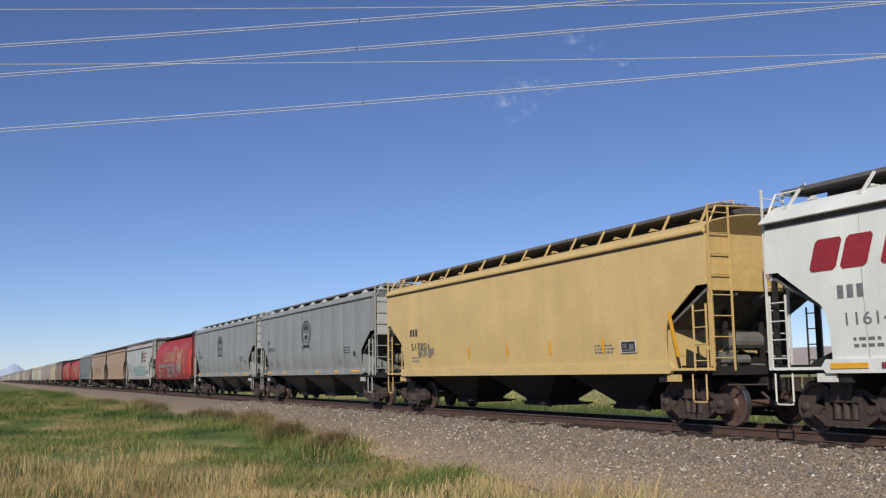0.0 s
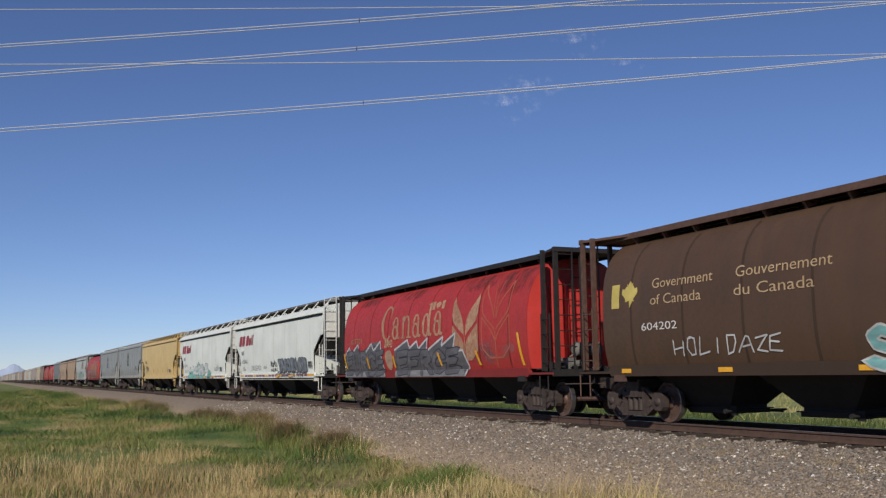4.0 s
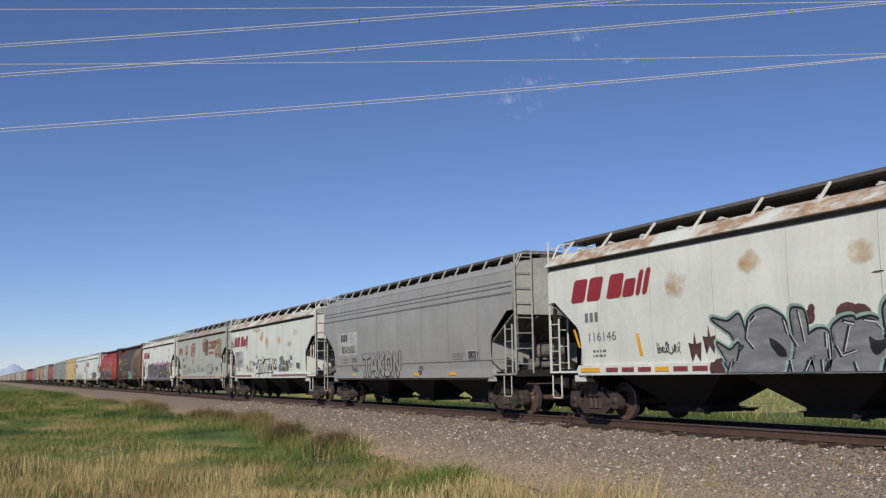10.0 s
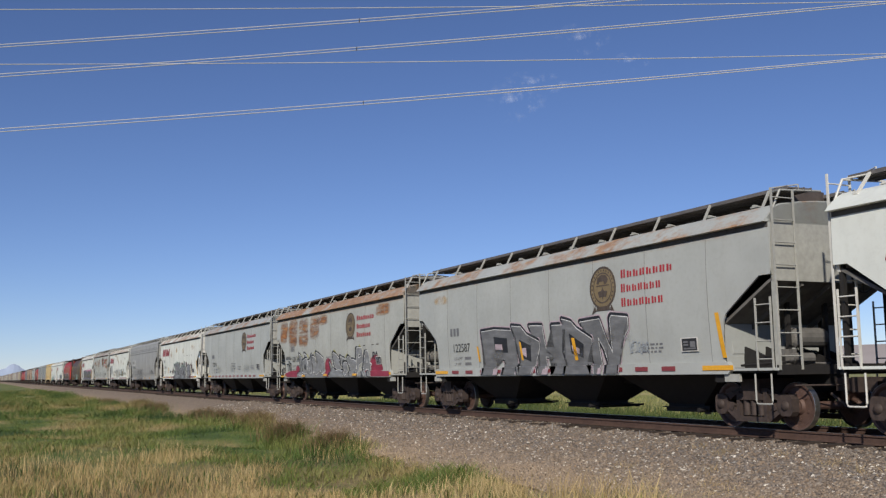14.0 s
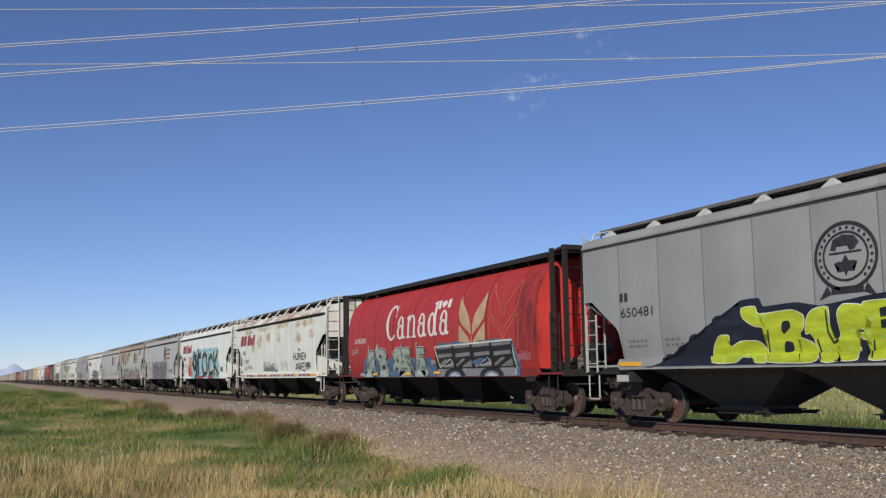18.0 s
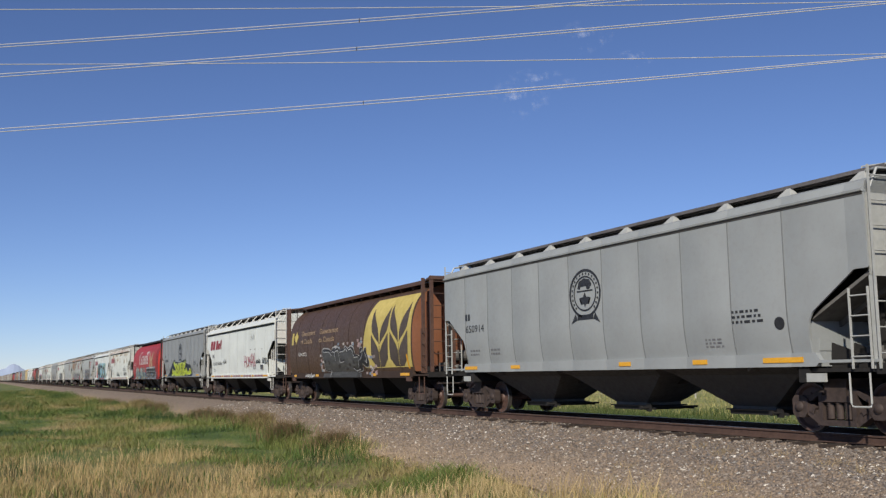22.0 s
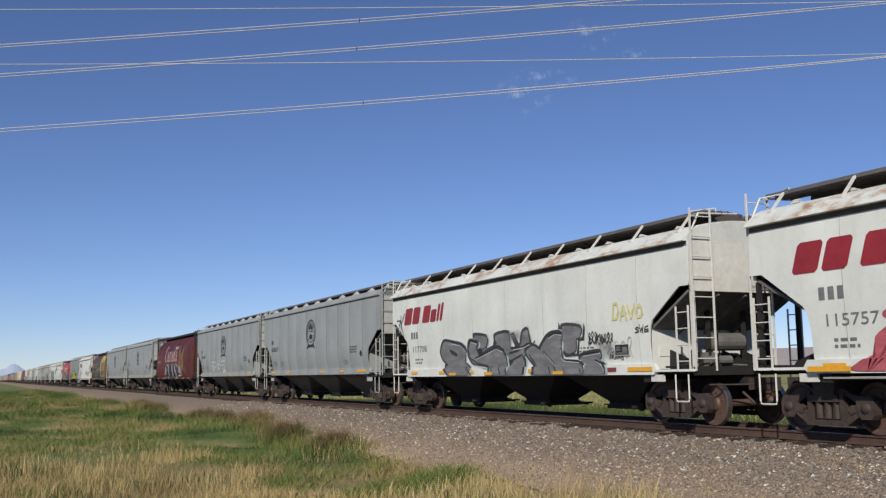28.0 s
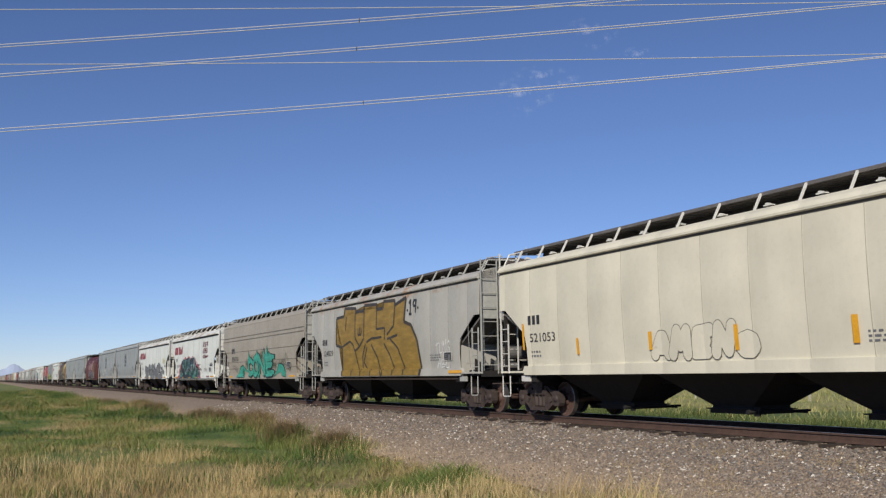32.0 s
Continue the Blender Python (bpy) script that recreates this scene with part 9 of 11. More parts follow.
    form(c[13], "smooth", [(-2.83, 2.77), (-2.40, 2.77), (-2.22, 2.69), (-2.19, 2.44), (-2.13, 2.10), (-2.09, 1.66), (-2.00, 1.28), (-1.89, 1.04), (-2.44, 1.04), (-2.67, 1.19), (-2.50, 1.28), (-2.20, 1.26), (-2.24, 1.67), (-2.31, 1.86), (-2.63, 1.83), (-2.94, 1.54), (-3.09, 1.70), (-2.94, 1.99), (-2.53, 2.12), (-2.28, 2.10), (-2.30, 2.35), (-2.49, 2.44), (-2.89, 2.45)], (0.018, 0.018, 0.02), (0.80, 0.82, 0.78), 0.03, 0.0225, backs=((0.05, (0.03, 0.03, 0.035), 0.0, 0.0),))
    form(c[13], "smooth", [(-1.88, 2.61), (-1.76, 2.98), (-1.57, 3.10), (-1.41, 3.04), (-1.46, 2.81), (-1.05, 2.85), (-0.71, 2.77), (-0.69, 2.41), (-1.18, 2.41), (-1.53, 2.34), (-1.68, 2.02), (-1.62, 1.64), (-1.42, 1.27), (-1.37, 1.03), (-1.71, 1.04), (-1.82, 1.46), (-1.96, 1.75), (-2.02, 2.23)], (0.018, 0.018, 0.02), (0.80, 0.82, 0.78), 0.03, 0.0165, backs=((0.05, (0.03, 0.03, 0.035), 0.0, 0.0),))
    for k1, pts in enumerate([[(-3.98, 2.32), (-3.88, 2.68), (-3.69, 2.82), (-3.65, 2.66), (-3.79, 2.41), (-3.67, 2.14)],
                 [(-2.30, 2.84), (-2.19, 3.01), (-1.96, 3.10), (-2.02, 2.91), (-2.16, 2.73)],
                 [(-3.12, 2.16), (-2.89, 2.40), (-2.47, 2.42), (-2.48, 2.33), (-2.84, 2.24), (-3.06, 1.90)],
                 [(-2.70, 1.78), (-2.43, 1.92), (-2.27, 1.76), (-2.44, 1.83), (-2.62, 1.68)],
                 [(-2.76, 1.39), (-2.66, 1.56), (-2.45, 1.61), (-2.31, 1.52), (-2.49, 1.50), (-2.62, 1.33)],
                 [(-3.80, 1.83), (-3.50, 1.90), (-3.50, 1.75), (-3.73, 1.72)],
                 [(-3.38, 1.30), (-3.19, 1.24), (-2.95, 1.04), (-3.22, 1.04)],
                 [(-2.44, 1.04), (-2.22, 1.23), (-2.05, 1.13), (-2.19, 1.04)]]):
        shapes(c[13], "smooth", "graffiti", [swept(pts)], spray((0.40, 0.62, 0.48)), 0.0145 + 0.0005 * k1, "pale green sprayed swirl")
    for text, x0, x1, z1 in (("O", -0.55, 1.5, 3.0), ("CK", 1.6, 4.6, 2.85)):
        piece(c[13], "smooth", text, x0, x1, 1.12, z1, (0.018, 0.018, 0.02), (0.80, 0.82, 0.78), 0.25, 0.05, "round", (0.34, 0.58, 0.44), 40 + len(text), 0.05, 0.03, shadow=(-0.05, 0.06, (0.34, 0.58, 0.44), 0.06))
    shapes(c[13], "smooth", "graffiti", [oval(-0.6, 1.18, 0.9, 0.10, 16), oval(2.4, 1.18, 0.8, 0.1, 16)], spray((0.40, 0.05, 0.05)), 0.030)
    shapes(c[13], "smooth", "graffiti", [rounded([(-5.3, 1.25), (-4.1, 1.25), (-4.2, 1.8), (-4.6, 2.15), (-5.2, 2.0), (-5.5, 1.7)], 0.25, 2)], spray((0.48, 0.08, 0.075)), 0.011, "red sprayed blot")
    shapes(c[13], "smooth", "graffiti", [oval(-4.35, 2.2, 0.5, 0.42, 18), oval(-3.9, 1.35, 0.35, 0.15, 14)], spray((0.46, 0.27, 0.16)), 0.0125, "tan sprayed blot")
    shapes(c[13], "smooth", "graffiti", [oval(-5.0, 2.45, 0.36, 0.30, 18)], spray((0.66, 0.50, 0.52)), 0.014, "pale pink sprayed blot")
    tag(c[13], "smooth", "TAKON", -7.0, -6.3, 2.35, 2.6, INK, 0.014, 69, -0.4)

    c[14] = rail_white(14, "115207", True)
    scribble(c[14], "smooth", -2.3, 0.5, 1.42, 1.85, (0.12, 0.12, 0.12), 233, 4, 0.042)
    shapes(c[14], "smooth", "graffiti", [[(-2.2, 1.42), (-1.7, 1.75), (-1.2, 1.5), (-0.6, 1.7), (0.0, 1.5), (0.5, 1.42)]], spray((0.3, 0.36, 0.38)), 0.010, "thin grey blue sprayed haze")
    tag(c[14], "smooth", "HUMEN", 3.2, 5.3, 1.92, 2.2, INK, 0.026, 34, 0.0, 0.08)
    tag(c[14], "smooth", "AWEN", 3.5, 5.5, 1.42, 1.72, INK, 0.026, 59, 0.0, 0.08)
    shapes(c[14], "smooth", "graffiti", ring(4.2, 2.38, 0.16, 0.05, 0.11, 0.025, 14), spray(INK), 0.016)
    scribble(c[14], "smooth", -5.7, -4.6, 1.60, 1.80, (0.42, 0.10, 0.16), 270, 4, 0.021)
    scribble(c[14], "smooth", 1.0, 2.2, 1.45, 2.0, (0.5, 0.5, 0.48), 273, 3, 0.018)

    c[15] = grain_red(15, "608281", ink=WHITEINK, ears=(CREAMINK, FAINTEAR))
    deep = (0.07, 0.14, 0.25)
    halo(c[15], "round", -5.9, 0.95, 1.07, 1.85, deep, 35, 8, 0.010, 0.35)
    halo(c[15], "round", 0.9, 6.4, 1.07, 2.16, deep, 36, 6, 0.010, 0.14)
    form(c[15], "round", [(-5.10, 2.17), (-4.97, 2.03), (-4.52, 2.00), (-4.54, 1.86), (-4.82, 1.84), (-4.88, 1.74), (-4.53, 1.70), (-4.58, 1.55), (-5.00, 1.50), (-5.04, 1.40), (-4.57, 1.34), (-4.75, 1.05), (-5.68, 1.06), (-5.26, 1.34), (-5.07, 1.73)], (0.33, 0.39, 0.35), (0.50, 0.53, 0.48), 0.012, 0.0165, backs=((0.045, (0.03, 0.03, 0.035), 0.06, 0.0), (0.065, (0.52, 0.46, 0.42), 0.035, 0.01)), bend=1)
    form(c[15], "round", [(-4.34, 2.03), (-4.17, 2.23), (-3.94, 2.07), (-3.44, 2.02), (-3.27, 1.84), (-3.37, 1.72), (-3.51, 1.65), (-3.33, 1.47), (-3.18, 1.34), (-3.20, 1.05), (-4.10, 1.05), (-3.98, 1.38), (-4.08, 1.76), (-4.28, 1.82)], (0.33, 0.39, 0.35), (0.50, 0.53, 0.48), 0.012, 0.0225, [[(-4.01, 1.89), (-3.72, 1.85), (-3.78, 1.76), (-3.98, 1.79)], [(-3.82, 1.48), (-3.55, 1.52), (-3.49, 1.37), (-3.83, 1.35)]], (0.03, 0.03, 0.035), backs=((0.045, (0.03, 0.03, 0.035), 0.06, 0.0), (0.065, (0.52, 0.46, 0.42), 0.035, 0.01)), bend=1)
    form(c[15], "round", [(-2.73, 1.96), (-2.63, 1.86), (-2.42, 2.04), (-2.01, 2.05), (-1.90, 1.81), (-1.93, 1.34), (-2.35, 1.29), (-2.29, 1.45), (-2.47, 1.47), (-2.73, 1.30), (-2.82, 1.36), (-2.48, 1.69), (-2.56, 1.83)], (0.33, 0.39, 0.35), (0.50, 0.53, 0.48), 0.012, 0.0165, [[(-2.33, 1.68), (-2.20, 1.77), (-2.16, 1.61), (-2.32, 1.57)]], (0.03, 0.03, 0.035), backs=((0.045, (0.03, 0.03, 0.035), 0.06, 0.0), (0.065, (0.52, 0.46, 0.42), 0.035, 0.01)), bend=1)
    form(c[15], "round", [(-1.85, 2.20), (-1.76, 2.04), (-1.17, 2.03), (-1.09, 1.87), (-1.58, 1.82), (-1.67, 1.73), (-1.14, 1.65), (-0.98, 1.33), (-0.94, 1.04), (-2.25, 1.04), (-2.17, 1.29), (-1.38, 1.34), (-1.41, 1.43), (-1.69, 1.52), (-1.80, 1.75), (-1.87, 1.98)], (0.33, 0.39, 0.35), (0.50, 0.53, 0.48), 0.012, 0.0225, backs=((0.045, (0.03, 0.03, 0.035), 0.06, 0.0), (0.065, (0.52, 0.46, 0.42), 0.035, 0.01)), bend=1)
    form(c[15], "round", [(-0.56, 2.18), (-0.49, 2.02), (0.01, 2.01), (0.10, 1.84), (-0.29, 1.84), (-0.41, 1.71), (0.01, 1.67), (0.06, 1.52), (-0.41, 1.47), (-0.43, 1.34), (0.18, 1.29), (0.32, 1.20), (0.08, 1.03), (-0.81, 1.04), (-0.72, 1.32), (-0.57, 1.70)], (0.33, 0.39, 0.35), (0.50, 0.53, 0.48), 0.012, 0.0165, backs=((0.045, (0.03, 0.03, 0.035), 0.06, 0.0), (0.065, (0.52, 0.46, 0.42), 0.035, 0.01)), bend=1)
    stripes(c[15], "round", [rect(-4.70, 1.14, 0.48, 0.09), rect(-1.61, 1.14, 0.51, 0.09), rect(0.81, 1.16, 0.45, 0.09)], 0.05)
    scribble(c[15], "round", 0.55, 0.93, 1.49, 1.62, (0.5, 0.5, 0.5), 118, 3, 0.02)
    # four joined boxes with slanting bars and wheels under them
    shapes(c[15], "round", "graffiti", [[(0.85, 1.07), (0.95, 2.05), (6.05, 2.10), (6.2, 1.07)]], spray((0.016, 0.016, 0.018)), 0.013, "black sprayed boxes")
    shapes(c[15], "round", "graffiti", stroke([(1.2, 1.35), (0.95, 2.03), (6.05, 2.08), (6.2, 1.12)], 0.05), spray((0.62, 0.62, 0.55)), 0.0185, "pale sprayed border")
    for k in range(4):
        a = 1.1 + 1.26 * k
        shapes(c[15], "round", "graffiti", [[(a, 1.94), (a + 1.1, 1.96), (a + 1.1, 2.04), (a, 2.02)], [(a + 0.08, 1.66), (a + 1.1, 1.70), (a + 1.05, 1.80), (a + 0.08, 1.78)], [(a + 0.05, 1.36), (a + 0.75, 1.60), (a + 0.55, 1.62), (a + 0.0, 1.44)], [(a + 0.35, 1.36), (a + 1.1, 1.36), (a + 1.12, 1.58)]], spray((0.20, 0.20, 0.205)), 0.016, "grey sprayed bars of a box")
        shapes(c[15], "round", "graffiti", stroke([(a + 1.16, 1.30), (a + 1.18, 2.04)], 0.06), spray((0.016, 0.016, 0.018)), 0.020)
        if k in (0, 2):
            shapes(c[15], "round", "graffiti", stroke([(a + 0.1, 1.36), (a + 0.95, 1.62), (a + 1.1, 1.45), (a + 0.3, 1.4)], 0.025), spray((0.62, 0.62, 0.55)), 0.0205)
    shapes(c[15], "round", "graffiti", [[(0.9, 1.07), (6.2, 1.07), (6.1, 1.32), (0.98, 1.32)]], spray((0.22, 0.22, 0.225)), 0.0175, "grey sprayed base")
    for x in (2.3, 4.75):
        shapes(c[15], "round", "graffiti", arc_band(x, 1.07, 0.75, 0.30, 0.45, 0.17, 0, 5, 175, 12), spray((0.016, 0.016, 0.018)), 0.0225, "black sprayed arch")
        shapes(c[15], "round", "graffiti", [[(x - 0.4, 1.07), (x + 0.4, 1.07), (x, 1.20)]], spray((0.40, 0.48, 0.56)), 0.0225)
    shapes(c[15], "round", "graffiti", [[(3.4, 1.50), (4.0, 1.62), (4.6, 1.60), (4.0, 1.38)]], spray(deep), 0.0205)
    scribble(c[15], "round", -6.9, -6.1, 1.95, 2.2, (0.5, 0.38, 0.4), 274, 4, 0.018)
    scribble(c[15], "round", -6.1, -5.5, 1.12, 1.24, (0.6, 0.6, 0.62), 275, 4, 0.018)
    scribble(c[15], "round", 6.3, 7.1, 1.5, 1.75, (0.5, 0.25, 0.28), 276, 4, 0.021)
    rusty(c[15], "round", [(6.2, 1.3, 1.5, 2.8)], SOOTFILM)

    c[16] = crest_slate(16, "650481")
    navy = (0.012, 0.016, 0.03)
    cloud = [(-5.79, 1.25), (-5.19, 1.41), (-4.74, 1.54), (-4.49, 1.74), (-4.12, 1.84), (-3.75, 2.00), (-3.55, 2.15), (-3.28, 2.29), (-2.98, 2.37), (-2.89, 2.49), (-2.38, 2.50), (-2.29, 2.33), (-1.77, 2.35), (-1.40, 2.35), (-1.21, 2.25), (-0.62, 2.28), (0.04, 2.35), (0.74, 2.39), (1.24, 2.33), (1.35, 2.28), (1.53, 2.46), (1.81, 2.48), (2.04, 2.42), (2.05, 2.24), (2.23, 2.15), (2.45, 1.92), (2.64, 1.95), (2.78, 2.05), (2.96, 2.06), (3.12, 2.00), (3.47, 2.07), (3.74, 2.01), (3.90, 1.79), (4.03, 1.52), (4.04, 1.25)]
    shapes(c[16], "ribbed", "graffiti", [swept(cloud[:-1] + [(cloud[-1][0], 1.27), (cloud[0][0], 1.27)], 2)], spray(navy), 0.013, "dark navy cloud behind lime graffiti")
    shapes(c[16], "ribbed", "graffiti", [oval(-5.20, 1.40, 0.22, 0.12, 12), oval(-4.73, 1.56, 0.21, 0.12, 12), oval(-4.29, 1.78, 0.22, 0.13, 12), oval(-3.87, 1.93, 0.19, 0.12, 12), oval(-3.55, 2.12, 0.19, 0.12, 12), oval(2.83, 2.00, 0.13, 0.11, 12), oval(3.18, 1.99, 0.11, 0.10, 12), oval(2.29, 2.10, 0.11, 0.10, 12)], spray(navy), 0.0115, "rounded rim of the navy cloud")
    pale, fresh = (0.72, 0.75, 0.60), (0.42, 0.62, 0.10)
    form(c[16], "ribbed", [(-3.81, 1.32), (-3.75, 1.62), (-3.57, 1.82), (-3.29, 1.82), (-3.33, 1.58), (-2.97, 1.70), (-2.48, 1.68), (-2.27, 1.48), (-2.30, 1.30), (-2.59, 1.30), (-2.70, 1.39), (-2.95, 1.41), (-3.14, 1.31)], LIME, pale, 0.016, 0.0165, gloss=fresh)
    form(c[16], "ribbed", [(1.35, 1.52), (1.79, 1.75), (2.10, 1.87), (2.34, 1.69), (2.60, 1.53), (2.94, 1.64), (3.17, 1.64), (3.32, 1.52), (3.24, 1.73), (3.52, 1.83), (3.74, 1.72), (3.82, 1.58), (3.71, 1.38), (3.32, 1.36), (2.99, 1.40), (2.69, 1.39), (2.55, 1.33), (2.18, 1.33), (1.97, 1.49), (1.60, 1.34), (1.39, 1.37)], LIME, pale, 0.016, 0.0230, gloss=fresh)
    form(c[16], "ribbed", [(-1.24, 2.04), (-1.08, 2.19), (-0.73, 2.21), (-0.75, 1.79), (-0.67, 1.63), (-0.57, 1.65), (-0.51, 1.76), (-0.54, 2.09), (-0.39, 2.24), (-0.00, 2.20), (0.10, 2.06), (-0.01, 1.80), (-0.21, 1.90), (-0.15, 1.50), (-0.21, 1.31), (-0.54, 1.30), (-0.55, 1.42), (-0.64, 1.30), (-0.98, 1.29), (-1.11, 1.66), (-0.99, 1.87), (-1.29, 1.78)], LIME, pale, 0.016, 0.0165, gloss=fresh)
    form(c[16], "ribbed", [(-2.86, 2.33), (-2.49, 2.34), (-2.39, 2.19), (-1.60, 2.22), (-1.30, 2.10), (-1.35, 1.87), (-1.50, 1.75), (-1.17, 1.62), (-1.02, 1.43), (-1.20, 1.28), (-2.24, 1.30), (-2.27, 1.48), (-2.19, 1.91), (-2.54, 1.98), (-2.83, 2.14)], LIME, pale, 0.016, 0.0230, [[(-1.81, 2.02), (-1.66, 2.03), (-1.63, 1.92), (-1.80, 1.80), (-1.86, 1.88)], [(-1.80, 1.66), (-1.62, 1.63), (-1.63, 1.49), (-1.86, 1.47)]], navy, gloss=fresh)
    form(c[16], "ribbed", [(0.03, 2.25), (0.74, 2.24), (0.80, 2.02), (0.80, 1.60), (0.47, 1.59), (0.42, 1.32), (0.04, 1.31), (0.16, 1.58), (-0.07, 1.65), (-0.08, 1.74), (0.14, 1.75), (0.22, 2.02), (0.09, 2.08)], LIME, pale, 0.016, 0.0165, gloss=fresh)
    form(c[16], "ribbed", [(0.95, 2.26), (1.20, 2.21), (1.45, 2.17), (1.60, 2.25), (1.69, 2.34), (1.95, 2.33), (1.91, 2.15), (1.75, 1.97), (1.46, 1.89), (1.20, 1.84), (1.10, 1.72), (1.31, 1.81), (1.40, 1.79), (1.33, 1.50), (1.09, 1.61), (0.98, 1.47), (1.21, 1.44), (1.45, 1.58), (1.29, 1.33), (0.63, 1.32), (0.83, 1.62), (0.82, 1.96)], LIME, pale, 0.016, 0.0230, gloss=fresh)
    shapes(c[16], "ribbed", "graffiti", [[(0.36, 2.13), (0.53, 2.15), (0.53, 2.01), (0.36, 1.99)], [(0.57, 2.15), (0.70, 2.16), (0.71, 2.02), (0.56, 2.00)], [(0.36, 1.94), (0.52, 1.95), (0.51, 1.81), (0.35, 1.81)], [(0.57, 1.96), (0.71, 1.94), (0.71, 1.77), (0.57, 1.81)]], spray(navy), 0.032, "dark sprayed window squares")
    for pts in [[(-0.77, 2.17), (-0.77, 1.79), (-0.68, 1.60), (-0.57, 1.65)], [(-2.20, 1.89), (-2.23, 1.48)], [(0.97, 2.22), (0.85, 1.96), (0.89, 1.66)], [(0.17, 1.62), (0.12, 1.34)], [(-1.03, 1.68), (-0.98, 1.32)]]:
        shapes(c[16], "ribbed", "graffiti", stroke(pts, 0.035), spray(navy), 0.033, "dark sprayed dividing line")
    scribble(c[16], "ribbed", 1.25, 1.74, 1.93, 2.11, navy, 81, 5, 0.02)

    c[17] = rail_white(17, "115603")
    scribble(c[17], "smooth", -5.2, -3.9, 1.90, 2.12, (0.12, 0.12, 0.12), 238, 6, 0.030)
    scribble(c[17], "smooth", -3.6, -2.7, 1.95, 2.2, (0.12, 0.12, 0.12), 237, 3, 0.030)
    tag(c[17], "smooth", "HUMAN", 1.75, 4.25, 1.72, 2.38, (0.42, 0.05, 0.10), 0.032, 39, -0.1, 0.07)
    scribble(c[17], "smooth", 4.35, 5.3, 1.85, 2.08, INK, 240, 6, 0.033)
    scribble(c[17], "smooth", 5.65, 6.7, 1.8, 2.15, INK, 241, 4, 0.038)
    scribble(c[17], "smooth", 3.2, 4.1, 3.1, 3.5, (0.5, 0.52, 0.5), 77, 4, 0.02)

    c[18] = grain_brown(18, "604202")
    form(c[18], "round", [(-2.33, 2.10), (-2.19, 2.23), (-1.43, 2.19), (-1.08, 2.03), (-0.98, 2.22), (-0.71, 2.25), (-0.60, 2.17), (-0.40, 2.26), (-0.14, 2.17), (-0.04, 2.12), (0.37, 2.12), (0.61, 2.25), (0.94, 2.14), (1.23, 2.25), (1.54, 2.17), (1.71, 1.88), (2.19, 1.84), (2.16, 1.68), (1.87, 1.72), (1.81, 1.62), (1.91, 1.36), (2.05, 1.26), (1.90, 1.05), (-1.19, 1.06), (-1.21, 1.37), (-2.02, 1.41), (-2.12, 1.77)], (0.070, 0.067, 0.062), (0.02, 0.018, 0.018), 0.05, 0.0165, [[(-2.07, 1.82), (-1.94, 1.81), (-1.89, 1.66), (-2.05, 1.69)], [(-1.56, 1.80), (-1.41, 1.74), (-1.41, 1.59), (-1.56, 1.65)], [(-0.32, 1.59), (-0.09, 1.61), (-0.10, 1.47), (-0.33, 1.45)], [(0.52, 1.43), (0.78, 1.47), (0.82, 1.40), (0.56, 1.36)], [(0.99, 1.64), (1.21, 1.61), (1.09, 1.51), (0.97, 1.55)], [(1.44, 1.76), (1.59, 1.73), (1.63, 1.62), (1.44, 1.63)]], (0.03, 0.022, 0.018), backs=((0.085, (0.36, 0.36, 0.34), -0.01, 0.02),))
    form(c[18], "round", [(2.26, 2.10), (2.41, 2.22), (2.61, 2.17), (2.68, 2.02), (2.81, 2.17), (3.00, 2.19), (2.99, 2.05), (3.15, 1.84), (3.24, 1.64), (3.13, 1.49), (2.89, 1.48), (2.64, 1.56), (2.47, 1.62), (2.47, 1.36), (2.08, 1.33), (2.03, 1.47), (2.17, 1.73), (2.34, 1.83)], (0.02, 0.018, 0.018), (0.36, 0.36, 0.34), 0.03, 0.0225)
    for pts in [[(-2.20, 2.15), (-1.43, 2.14), (-1.09, 1.98)], [(-1.07, 2.10), (-0.91, 2.15), (-0.68, 2.10), (-0.61, 1.78)], [(-0.60, 2.15), (-0.33, 2.18), (-0.16, 2.06), (-0.06, 1.67), (0.40, 1.71)], [(-0.04, 2.10), (0.46, 2.14), (0.68, 2.22), (0.90, 2.09)], [(1.01, 2.16), (1.31, 2.21), (1.49, 2.11), (1.65, 1.86), (2.05, 1.86)], [(-1.29, 1.37), (-1.22, 1.07)], [(1.48, 1.43), (1.74, 1.32), (2.22, 1.39)], [(2.39, 2.02), (2.55, 2.13), (2.59, 1.97), (2.35, 1.75)], [(2.85, 1.70), (3.00, 1.62), (3.01, 1.80), (2.90, 2.01)]]:
        shapes(c[18], "round", "graffiti", fat([(a + 0.02, b + 0.045) for a, b in pts], 0.042, "round"), spray((0.02, 0.018, 0.018)), 0.0265, "black sprayed outline")
        shapes(c[18], "round", "graffiti", fat(pts, 0.014, "spike"), spray((0.52, 0.52, 0.50)), 0.031, "pale line inside a letter")
    shapes(c[18], "round", "graffiti", [[(-2.4, 1.07), (2.4, 1.07), (2.3, 1.25), (-2.3, 1.25)]], spray((0.08, 0.075, 0.07)), 0.0145)
    scribble(c[18], "round", -4.98, -3.60, 1.09, 1.25, (0.6, 0.6, 0.58), 105, 7, 0.03)
    rng = random.Random(18)
